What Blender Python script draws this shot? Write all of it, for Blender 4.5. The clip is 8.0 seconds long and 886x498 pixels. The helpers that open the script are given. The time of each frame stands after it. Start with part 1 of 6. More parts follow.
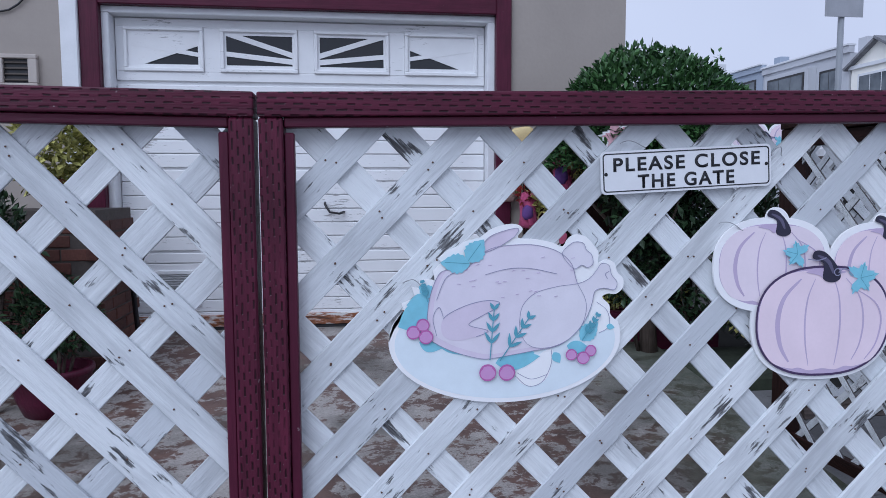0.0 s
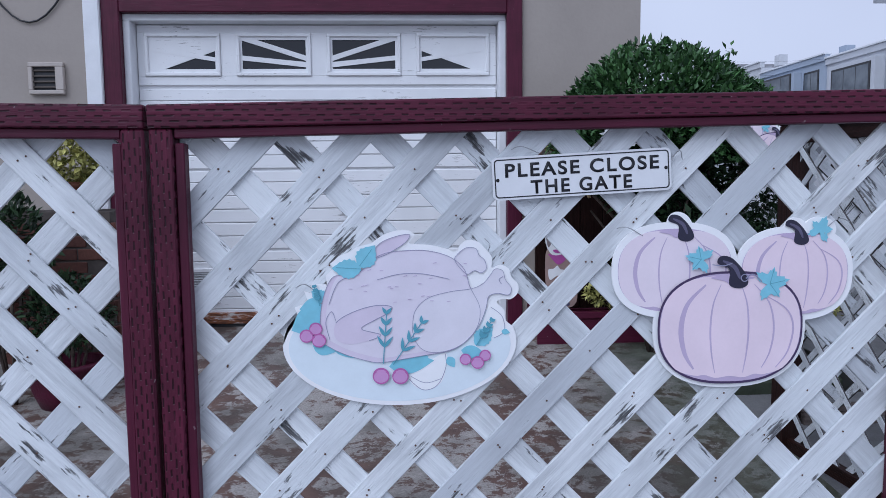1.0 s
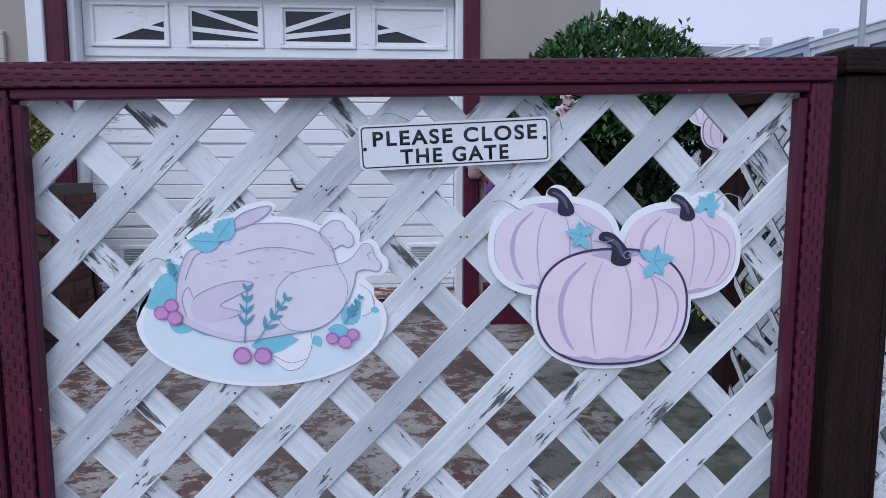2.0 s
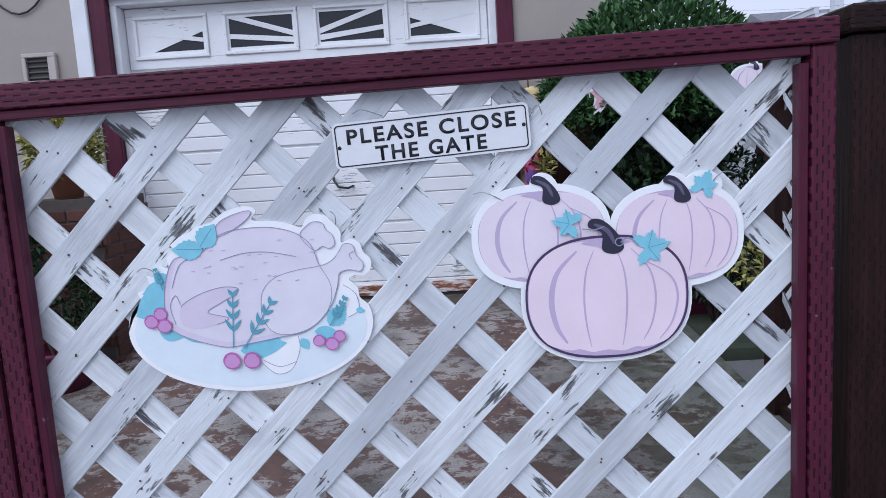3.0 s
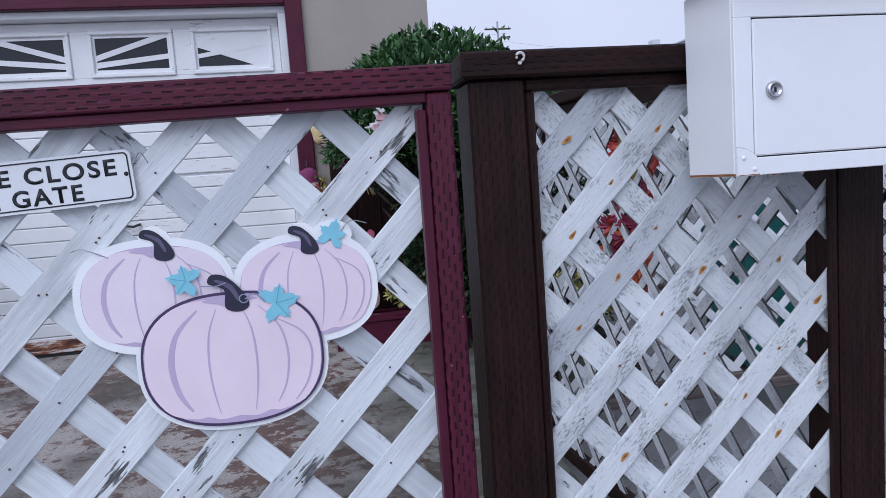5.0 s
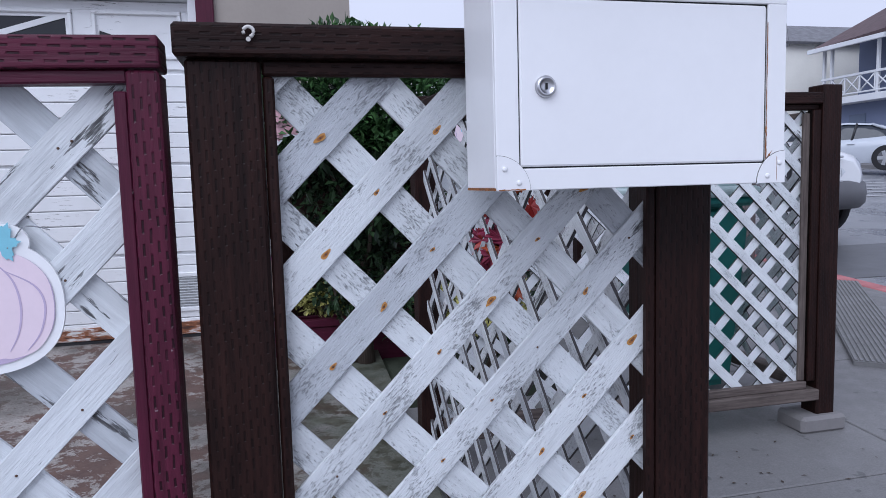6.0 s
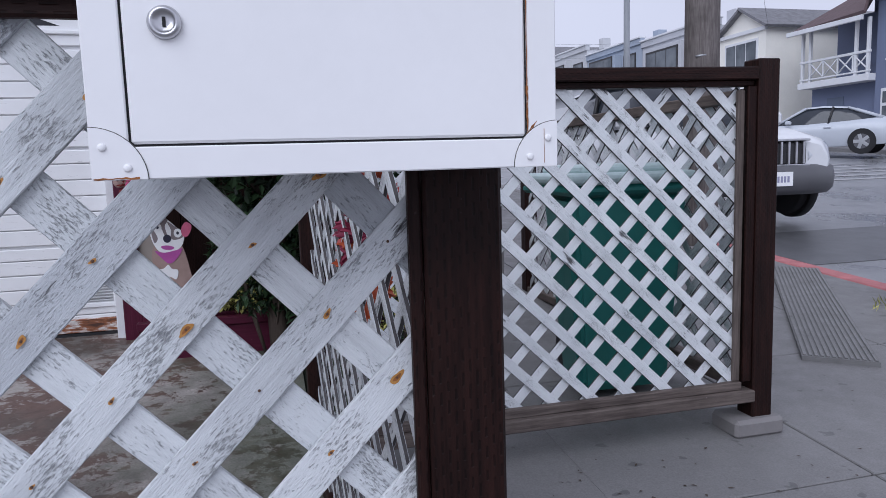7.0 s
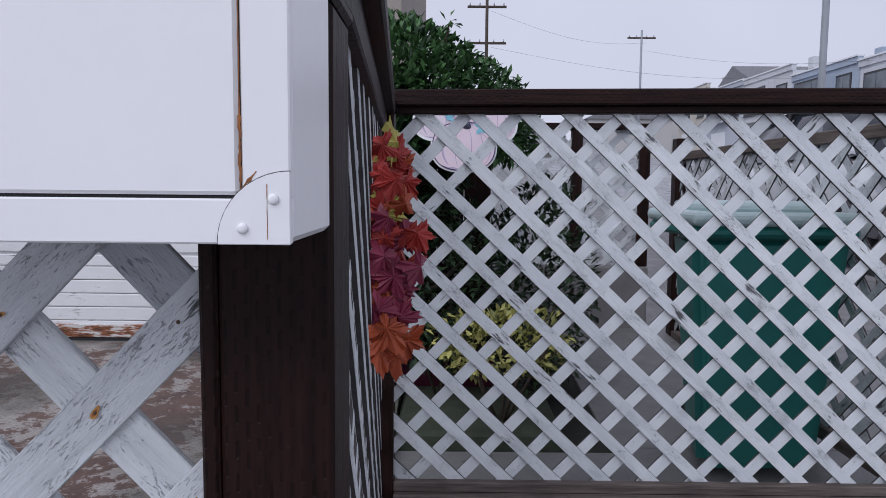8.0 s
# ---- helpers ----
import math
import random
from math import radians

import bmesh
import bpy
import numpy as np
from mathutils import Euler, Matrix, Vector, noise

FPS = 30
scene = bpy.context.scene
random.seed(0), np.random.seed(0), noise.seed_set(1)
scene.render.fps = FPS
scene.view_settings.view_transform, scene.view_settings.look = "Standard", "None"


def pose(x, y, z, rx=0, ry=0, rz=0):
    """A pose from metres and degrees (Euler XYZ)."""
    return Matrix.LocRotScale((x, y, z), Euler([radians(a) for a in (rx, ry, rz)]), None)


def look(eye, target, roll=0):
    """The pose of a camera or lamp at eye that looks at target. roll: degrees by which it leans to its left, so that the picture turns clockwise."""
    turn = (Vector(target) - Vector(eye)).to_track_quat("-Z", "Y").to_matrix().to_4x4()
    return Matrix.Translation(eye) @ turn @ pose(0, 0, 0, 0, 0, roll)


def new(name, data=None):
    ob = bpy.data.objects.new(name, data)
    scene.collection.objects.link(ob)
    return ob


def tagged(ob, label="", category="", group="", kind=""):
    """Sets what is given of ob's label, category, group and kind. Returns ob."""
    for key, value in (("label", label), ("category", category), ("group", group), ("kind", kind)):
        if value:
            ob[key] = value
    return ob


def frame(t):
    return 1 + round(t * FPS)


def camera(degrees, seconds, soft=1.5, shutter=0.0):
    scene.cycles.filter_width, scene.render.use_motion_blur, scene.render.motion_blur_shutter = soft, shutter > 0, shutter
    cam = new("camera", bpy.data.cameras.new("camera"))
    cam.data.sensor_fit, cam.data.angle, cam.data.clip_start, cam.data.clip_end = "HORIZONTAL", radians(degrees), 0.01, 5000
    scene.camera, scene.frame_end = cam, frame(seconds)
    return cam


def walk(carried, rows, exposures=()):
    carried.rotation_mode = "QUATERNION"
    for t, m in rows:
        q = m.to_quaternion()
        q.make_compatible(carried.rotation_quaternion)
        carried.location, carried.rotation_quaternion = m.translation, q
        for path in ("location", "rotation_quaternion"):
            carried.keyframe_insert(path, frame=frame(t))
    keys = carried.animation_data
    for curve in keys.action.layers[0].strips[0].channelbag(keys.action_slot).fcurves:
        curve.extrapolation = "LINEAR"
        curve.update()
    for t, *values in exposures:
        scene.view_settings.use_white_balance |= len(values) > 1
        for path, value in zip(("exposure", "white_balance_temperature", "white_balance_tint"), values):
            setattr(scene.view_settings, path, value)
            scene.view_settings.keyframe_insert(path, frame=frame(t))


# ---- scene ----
cam = camera(65.2, 8.0, 0.6)
PATH = [
    (0, (-0.008, -0.03, 1.073), (0.25, 1.946, 0.901), -0.2),
    (0.5, (0.107, -0.046, 1.084), (0.286, 1.942, 0.95), -1.1),
    (1, (0.262, -0.072, 1.088), (0.365, 1.918, 0.907), -0.6),
    (1.5, (0.387, -0.073, 1.08), (0.53, 1.906, 0.832), -1.1),
    (1.7, (0.419, -0.054, 1.072), (0.602, 1.925, 0.843), 0.3),
    (2.8, (0.564, 0.009, 1.069), (0.53, 1.99, 0.795), -3.2),
    (3, (0.593, 0.004, 1.071), (0.548, 1.987, 0.812), -3.5),
    (3.5, (0.667, -0.002, 1.086), (0.609, 1.985, 0.873), -4.4),
    (4, (0.755, -0.011, 1.094), (0.806, 1.98, 0.909), -3.8),
    (4.5, (0.849, -0.013, 1.091), (1.054, 1.967, 0.895), -3.4),
    (4.7, (0.892, 0.004, 1.086), (1.176, 1.974, 0.891), -3.6),
    (5.8, (1.207, 0.171, 1.066), (1.656, 2.107, 0.843), -3.6),
    (6, (1.305, 0.181, 1.064), (1.758, 2.119, 0.869), -1.6),
    (6.5, (1.509, 0.243, 1.053), (2.063, 2.153, 0.841), -1.2),
    (7, (1.672, 0.361, 1.054), (2.163, 2.285, 0.815), -1.8),
    (7.5, (1.852, 0.452, 1.074), (2.111, 2.428, 0.903), 1.2),
    (8, (2.011, 0.559, 1.083), (2.002, 2.551, 0.904), 0.5),
]
EXPOSURE = 0.0
walk(cam, [(t, look(eye, target, roll)) for t, eye, target, roll in PATH],
     [(0, EXPOSURE - 0.14, 5260, 11), (1.7, EXPOSURE - 0.14, 5260, 11), (3.4, EXPOSURE + 0.1, 5420, 12), (4.6, EXPOSURE - 0.02, 5400, 12), (6.2, EXPOSURE + 0.04, 5480, 13), (8, EXPOSURE - 0.16, 5780, 13)])

# overcast sky: a bright grey-white vault over a dim blue one, and one very soft sun
world = bpy.data.worlds.new("overcast_sky")
scene.world = world
world.use_nodes = True
_n, _l = world.node_tree.nodes, world.node_tree.links
_n.clear()
_sky = _n.new("ShaderNodeTexSky")
_sky.sky_type = "NISHITA"
_sky.sun_disc = False
_sky.sun_elevation, _sky.sun_rotation = radians(50), radians(200)
_mul = _n.new("ShaderNodeMixRGB")
_mul.blend_type = "MULTIPLY"
_mul.inputs[0].default_value = 1.0
_mul.inputs[2].default_value = (0.1, 0.1, 0.1, 1)
_mix = _n.new("ShaderNodeMixRGB")
_mix.inputs[0].default_value = 0.94
_cloud = _n.new("ShaderNodeTexNoise")
_cloud.inputs["Scale"].default_value, _cloud.inputs["Detail"].default_value = 1.6, 4
_ramp = _n.new("ShaderNodeValToRGB")
_ramp.color_ramp.elements[0].position, _ramp.color_ramp.elements[0].color = 0.3, (0.80, 0.775, 0.84, 1)
_ramp.color_ramp.elements[1].position, _ramp.color_ramp.elements[1].color = 0.75, (0.96, 0.935, 0.98, 1)
_bg, _out = _n.new("ShaderNodeBackground"), _n.new("ShaderNodeOutputWorld")
_bg.inputs[1].default_value = 0.86
_co = _n.new("ShaderNodeTexCoord")
_l.new(_co.outputs["Generated"], _cloud.inputs["Vector"])
_l.new(_cloud.outputs["Fac"], _ramp.inputs[0])
_l.new(_sky.outputs[0], _mul.inputs[1])
_l.new(_mul.outputs[0], _mix.inputs[1])
_l.new(_ramp.outputs[0], _mix.inputs[2])
_l.new(_mix.outputs[0], _bg.inputs[0])
_l.new(_bg.outputs[0], _out.inputs[0])
sun = new("sun", bpy.data.lights.new("sun", "SUN"))
sun.data.energy, sun.data.angle, sun.data.color = 1.65, radians(50), (1.0, 0.97, 0.93)
sun.matrix_world = look((0, 0, 20), (0.52, 0.62, 19.25))


# ---- materials ----
class Mat:
    """A node material under construction."""

    def __init__(self, name, rough=0.6, metal=0.0, spec=0.5):
        self.m = bpy.data.materials.new(name)
        self.m.use_nodes = True
        self.t = self.m.node_tree
        self.b = self.t.nodes["Principled BSDF"]
        self.b.inputs["Roughness"].default_value = rough
        self.b.inputs["Metallic"].default_value = metal
        self.b.inputs["Specular IOR Level"].default_value = spec
        self.co = self.t.nodes.new("ShaderNodeTexCoord").outputs["Object"]

    def node(self, kind, **inputs):
        n = self.t.nodes.new(kind)
        for k, v in inputs.items():
            self.set(n, k.replace("_", " "), v)
        return n

    def set(self, n, key, v):
        s = n.inputs[int(key[1:])] if key[0] == "i" and key[1:].isdigit() else n.inputs[key]
        if isinstance(v, bpy.types.NodeSocket):
            self.t.links.new(v, s)
        elif isinstance(v, tuple) and len(v) == 3 and s.type == "RGBA":
            s.default_value = (*v, 1)
        else:
            s.default_value = v

    def scaled(self, sx, sy, sz, shift=None):
        n = self.node("ShaderNodeMapping", Vector=self.co, Scale=(sx, sy, sz))
        if shift is not None:
            self.t.links.new(shift, n.inputs["Location"])
        return n.outputs[0]

    def world_co(self, sx=1, sy=1, sz=1):
        g = self.node("ShaderNodeNewGeometry").outputs["Position"]
        return self.node("ShaderNodeMapping", Vector=g, Scale=(sx, sy, sz)).outputs[0]

    def noise(self, scale, detail=4, rough=0.55, vec=None, distort=0.0):
        n = self.node("ShaderNodeTexNoise", Scale=scale, Detail=detail, Roughness=rough, Distortion=distort)
        self.t.links.new(vec or self.co, n.inputs["Vector"])
        return n.outputs["Fac"]

    def ramp(self, fac, *stops):
        n = self.node("ShaderNodeValToRGB")
        self.t.links.new(fac, n.inputs[0])
        e = n.color_ramp.elements
        while len(e) < len(stops):
            e.new(0.5)
        for el, (p, c) in zip(e, stops):
            el.position = p
            el.color = (*c, 1) if isinstance(c, tuple) else (c, c, c, 1)
        return n.outputs[0]

    def mix(self, fac, a, b, blend="MIX"):
        n = self.node("ShaderNodeMixRGB")
        n.blend_type = blend
        self.set(n, "i0", fac), self.set(n, "i1", a), self.set(n, "i2", b)
        return n.outputs[0]

    def math(self, op, a, b=0.0):
        n = self.node("ShaderNodeMath")
        n.operation = op
        self.set(n, "i0", a), self.set(n, "i1", b)
        return n.outputs[0]

    def random(self):
        return self.node("ShaderNodeObjectInfo").outputs["Random"]

    def color(self, c):
        self.set(self.b, "Base Color", c)
        return self

    def rough(self, r):
        self.set(self.b, "Roughness", r)
        return self

    def bump(self, height, strength=0.3, dist=0.004, chain=None):
        n = self.node("ShaderNodeBump", Strength=strength, Distance=dist, Height=height)
        if chain:
            self.t.links.new(chain, n.inputs["Normal"])
        self.t.links.new(n.outputs[0], self.b.inputs["Normal"])
        return n.outputs[0]


def plain(name, c, rough=0.6, vary=0.12, scale=6.0, metal=0.0, bump=0.15, spec=0.5):
    """A paint-like material with two scales of uneven colour and a fine relief."""
    k = Mat(name, rough, metal, spec)
    big, fine = k.noise(scale, 3), k.noise(scale * 14, 4)
    d = tuple(v * (1 - vary) for v in c)
    u = tuple(min(1, v * (1 + vary)) for v in c)
    col = k.ramp(big, (0.3, d), (0.7, u))
    col = k.mix(0.25, col, k.ramp(fine, (0.3, d), (0.7, u)))
    k.color(col)
    if bump:
        k.bump(fine, bump, 0.002)
    return k.m


def white_slat_material(name, wear, dirt=0.5, relief=0.55, crackle=0.0, grey=0.3, low=(0.52, 0.545, 0.58)):
    """Weathered white paint on a wooden slat: grain along it, grey worn stretches, flakes down to the wood, crackled relief."""
    k = Mat(name, 0.62)
    r = k.random()
    jump = k.node("ShaderNodeCombineXYZ", X=k.math("MULTIPLY", r, 37.0), Y=k.math("MULTIPLY", r, 11.0), Z=k.math("MULTIPLY", r, 23.0)).outputs[0]
    grain = k.noise(2.2, 6, 0.6, k.scaled(4.0, 50.0, 50.0, jump))
    fine = k.noise(1.0, 5, 0.65, k.scaled(22.0, 420.0, 420.0, jump))
    patch = k.noise(9.0, 4, 0.55, k.scaled(1.0, 2.2, 2.2, jump))
    broad = k.noise(3.2, 3, 0.5, k.scaled(1.0, 2.0, 2.0, jump))
    crumb = k.noise(1.0, 5, 0.7, k.scaled(130.0, 480.0, 480.0, jump), 0.3)
    crack = k.noise(1.0, 5, 0.7, k.scaled(16.0, 170.0, 170.0, jump))
    tint = k.ramp(r, (0.0, low), (0.35, (0.70, 0.73, 0.755)), (1.0, (0.79, 0.815, 0.83)))
    # grey stretches where the paint has worn thin, streaked along the grain
    worn = k.math("ADD", k.math("MULTIPLY", broad, 0.65), k.math("MULTIPLY", grain, 0.35))
    paint = k.mix(k.ramp(worn, (0.46, 0.0), (0.64, grey)), tint, (0.33, 0.345, 0.37))
    paint = k.mix(k.ramp(fine, (0.50, 0.0), (0.70, 0.42 * dirt)), paint, (0.36, 0.375, 0.40))
    wood = k.ramp(fine, (0.3, (0.028, 0.028, 0.033)), (0.7, (0.12, 0.118, 0.122)))
    # flakes come where a patch and the grain agree
    f = k.math("ADD", k.math("MULTIPLY", patch, 0.6), k.math("MULTIPLY", crack, 0.4))
    flake = k.ramp(f, (0.655 - wear, 0.0), (0.67 - wear, 0.75), (0.70 - wear, 1.0))
    col = k.mix(flake, paint, wood)
    h = k.math("SUBTRACT", k.math("MULTIPLY", k.math("ADD", grain, fine), 0.4), k.math("MULTIPLY", flake, 0.5))
    if crackle:
        # crumbling paint: short dark pits between raised crumbs, thick in some stretches and thin in others
        where = k.math("MULTIPLY", k.math("SUBTRACT", k.noise(14.0, 4, 0.6, k.scaled(1.0, 1.6, 1.6, jump)), 0.5), 0.55)
        pit = k.ramp(k.math("ADD", crumb, where), (0.62 - crackle, 0.0), (0.74 - crackle, 0.65), (0.86 - crackle, 1.0))
        col = k.mix(pit, col, (0.19, 0.195, 0.21))
        h = k.math("ADD", k.math("SUBTRACT", h, k.math("MULTIPLY", pit, 0.5)), k.math("MULTIPLY", crumb, 0.5))
    k.color(col)
    k.bump(h, relief, 0.003)
    return k.m


def rough_wood(name, dark, light, rough=0.6, cuts=0.0, chip=0.35, axis="Z"):
    """Sawn timber under paint or stain, with grain along its length and rows of short cuts."""
    k = Mat(name, rough, 0.0, 0.16 if dark[0] < 0.02 else 0.25)
    sc = {"Z": (60, 60, 4), "X": (4, 60, 60), "Y": (60, 4, 60)}[axis]
    grain = k.noise(1.6, 6, 0.6, k.scaled(*sc))
    blot = k.noise(7, 4)
    col = k.ramp(grain, (0.3, dark), (0.7, light))
    col = k.mix(k.ramp(blot, (0.45, 0.0), (0.8, 0.55)), col, tuple(v * 0.55 for v in dark))
    chips = k.ramp(k.noise(85, 2, 0.5), (0.74, 0.0), (0.77, 1.0))
    col = k.mix(k.math("MULTIPLY", chips, chip), col, (0.45, 0.38, 0.40))
    h = grain
    if cuts:
        # rows of short incised cuts along the timber, set off row by row
        xyz = k.node("ShaderNodeSeparateXYZ", Vector=k.co).outputs
        u, v = {"Z": (xyz[0], xyz[2]), "X": (xyz[2], xyz[0]), "Y": (xyz[2], xyz[1])}[axis]
        shake = k.noise(30, 3)
        row = k.math("ADD", k.math("DIVIDE", u, 0.0086), k.math("MULTIPLY", shake, 0.35))
        along = k.math("ADD", k.math("DIVIDE", v, 0.027), k.math("ADD", k.math("MULTIPLY", k.math("FLOOR", row), 0.43), k.math("MULTIPLY", shake, 0.8)))
        band = k.ramp(k.math("FRACT", row), (0.0, 0.0), (0.10, 1.0), (0.30, 1.0), (0.42, 0.0))
        dash = k.ramp(k.math("FRACT", along), (0.0, 0.0), (0.06, 1.0), (0.50, 1.0), (0.58, 0.0))
        cut = k.math("MULTIPLY", k.math("MULTIPLY", band, dash), k.ramp(k.noise(14, 2), (0.32, 0.25), (0.5, 1.0)))
        col = k.mix(k.math("MULTIPLY", cut, 0.5 if dark[0] < 0.02 else 0.9), col, tuple(x * 0.22 for x in dark))
        h = k.math("SUBTRACT", grain, k.math("MULTIPLY", cut, cuts))
    k.color(col)
    k.bump(h, 0.6, 0.003)
    return k.m


M = {}
M["slat_gate"] = white_slat_material("weathered_white_slat", 0.062, 0.6, 0.9, 0.0, 0.62)
M["slat_panel"] = white_slat_material("crackled_white_slat", 0.02, 0.4, 1.0, 0.058, 0.5)
M["slat_far_front"] = white_slat_material("streaked_white_slat", 0.045, 0.75, 1.0, 0.062, 0.3, (0.76, 0.785, 0.80))
M["slat_far"] = white_slat_material("dirty_white_slat", 0.03, 0.25, 0.9, 0.015, 0.1, (0.74, 0.765, 0.785))
# slat edges: colour of bare weathered wood plus the shadows between slats
M["slat_edge"] = plain("dark_weathered_shaded_slat_edge", (0.065, 0.06, 0.062), 0.85, 0.35, 40, bump=0.3)
for _a in "XYZ":
    M["maroon" + _a] = rough_wood("maroon_painted_timber_" + _a, (0.058, 0.008, 0.022), (0.105, 0.014, 0.038), 0.45, 0.8, axis=_a)
    M["maroon_trim" + _a] = rough_wood("maroon_painted_trim_" + _a, (0.062, 0.008, 0.024), (0.092, 0.012, 0.034), 0.42, 0, axis=_a)
    M["brown" + _a] = rough_wood("dark_brown_stained_timber_" + _a, (0.009, 0.0038, 0.0034), (0.029, 0.0112, 0.0090), 0.5, 0.35, 0.04, axis=_a)
    M["grey_wood" + _a] = rough_wood("grey_weathered_timber_" + _a, (0.07, 0.055, 0.05), (0.17, 0.14, 0.125), 0.75, axis=_a)
M["nail"] = plain("rusty_nail", (0.10, 0.05, 0.03), 0.7)
M["rust"] = plain("orange_rust_stain", (0.26, 0.10, 0.03), 0.85, 0.5, 90)
M["bloom"] = plain("pale_orange_rust_bloom", (0.46, 0.23, 0.06), 0.85, 0.3, 120)
M["enamel"] = plain("white_enamel_steel", (0.86, 0.86, 0.87), 0.35, 0.03, 5, bump=0.03)
M["grime"] = plain("dark_seam_shadow", (0.10, 0.095, 0.095), 0.8, 0.4, 60)
M["gap"] = plain("black_gap", (0.012, 0.012, 0.014), 0.8)
M["chrome"] = plain("dull_chrome", (0.55, 0.55, 0.57), 0.3, metal=1.0)
M["steel"] = plain("galvanised_steel", (0.42, 0.43, 0.45), 0.45, metal=0.8)
M["white_trim"] = plain("white_painted_trim", (0.74, 0.75, 0.77), 0.5, 0.06, 8)
M["black"] = plain("black_plastic", (0.02, 0.02, 0.023), 0.45)


def ground_material(name, kind):
    k = Mat(name, 0.75)
    w = k.world_co()
    big, mid, fine = k.noise(0.9, 4, 0.6, w), k.noise(7, 5, 0.65, w), k.noise(140, 3, 0.6, w)
    if kind == "drive":
        # worn red-brown paint over pale concrete, damp dark patches and moss to one side
        bare = k.ramp(fine, (0.3, (0.24, 0.22, 0.205)), (0.7, (0.43, 0.40, 0.37)))
        paint = k.ramp(mid, (0.3, (0.085, 0.048, 0.040)), (0.7, (0.155, 0.092, 0.072)))
        worn = k.noise(11.0, 10, 0.78, k.world_co(1.0, 1.3, 1.0), 0.3)
        f = k.math("ADD", worn, k.math("MULTIPLY", k.math("SUBTRACT", k.noise(2.2, 4, 0.6, w), 0.5), 0.5))
        col = k.mix(k.ramp(f, (0.485, 0.0), (0.505, 1.0)), paint, bare)
        damp = k.ramp(k.noise(1.3, 5, 0.6, w), (0.46, 0.0), (0.60, 1.0))
        col = k.mix(k.math("MULTIPLY", damp, 0.72), col, (0.055, 0.05, 0.042))
        pos = k.node("ShaderNodeSeparateXYZ", Vector=w).outputs[0]
        side = k.ramp(k.math("ADD", k.math("MULTIPLY", pos, 0.25), k.math("MULTIPLY", mid, 0.3)), (0.42, 0.0), (0.55, 1.0))
        col = k.mix(k.math("MULTIPLY", side, 0.75), col, k.ramp(mid, (0.4, (0.035, 0.052, 0.032)), (0.65, (0.105, 0.118, 0.088))))
        k.rough(k.ramp(f, (0.4, 0.5), (0.6, 0.85)))
    elif kind == "walk":
        col = k.ramp(big, (0.3, (0.155, 0.15, 0.15)), (0.7, (0.215, 0.21, 0.21)))
        col = k.mix(0.35, col, k.ramp(fine, (0.3, (0.11, 0.11, 0.112)), (0.7, (0.26, 0.255, 0.255))))
        spots = k.ramp(k.noise(13, 2, 0.4, w), (0.70, 0.0), (0.72, 1.0))
        col = k.mix(k.math("MULTIPLY", spots, 0.5), col, (0.06, 0.06, 0.062))
        k.rough(k.ramp(mid, (0.35, 0.45), (0.65, 0.75)))
    else:
        col = k.ramp(fine, (0.3, (0.15, 0.153, 0.163)), (0.7, (0.28, 0.283, 0.298)))
        col = k.mix(0.5, col, k.ramp(big, (0.4, (0.155, 0.157, 0.167)), (0.6, (0.28, 0.283, 0.298))))
        k.rough(k.ramp(big, (0.35, 0.18), (0.65, 0.5)))
    k.color(col)
    k.bump(k.math("ADD", mid, k.math("MULTIPLY", fine, 0.5)), 0.35, 0.004)
    return k.m


M["drive"] = ground_material("worn_painted_driveway_concrete", "drive")
M["yard"] = plain("near_black_yard_concrete", (0.03, 0.029, 0.026), 0.85, 0.35, 3, bump=0.4, spec=0.15)
M["walk"] = ground_material("grey_sidewalk_concrete", "walk")
M["road"] = ground_material("damp_asphalt", "road")
M["stucco"] = plain("beige_stucco", (0.35, 0.31, 0.275), 0.9, 0.07, 3, bump=0.5)
k = Mat("white_garage_door_paint", 0.5)
_d = k.math("ADD", k.math("MULTIPLY", k.noise(1.0, 5, 0.7, k.scaled(14, 14, 120)), 0.6), k.math("MULTIPLY", k.noise(2.5, 3), 0.4))
k.color(k.mix(k.ramp(_d, (0.585, 0.0), (0.63, 0.9)), k.ramp(k.noise(5, 4), (0.3, (0.79, 0.795, 0.805)), (0.7, (0.85, 0.855, 0.865))), (0.30, 0.295, 0.29)))
k.bump(k.noise(70, 4), 0.06, 0.002)
M["door_white"] = k.m
M["glass_dark"] = plain("dark_window_glass", (0.02, 0.022, 0.026), 0.08, bump=0)


# ---- building blocks ----
def placed(ob):
    """Where an object stands in the world, worked out without a redraw."""
    return (placed(ob.parent) @ ob.matrix_parent_inverse if ob.parent else Matrix()) @ ob.matrix_basis


def part(name, bm, material, parent=None, label=""):
    """Links a bmesh as one mesh object, under a thing or a part."""
    me = bpy.data.meshes.new(name)
    bm.to_mesh(me)
    bm.free()
    for m in material if isinstance(material, (list, tuple)) else [material]:
        me.materials.append(m)
    ob = new(name, me)
    if parent:
        ob.parent = parent
        ob.matrix_parent_inverse = placed(parent).inverted()
    if label:
        tagged(ob, label)
    return ob


def thing(name, label, category, at=(0, 0, 0), group="", kind=""):
    ob = new(name)
    ob.empty_display_size = 0.1
    ob.matrix_basis = at if isinstance(at, Matrix) else Matrix.Translation(at)
    return tagged(ob, label, category, group, kind)


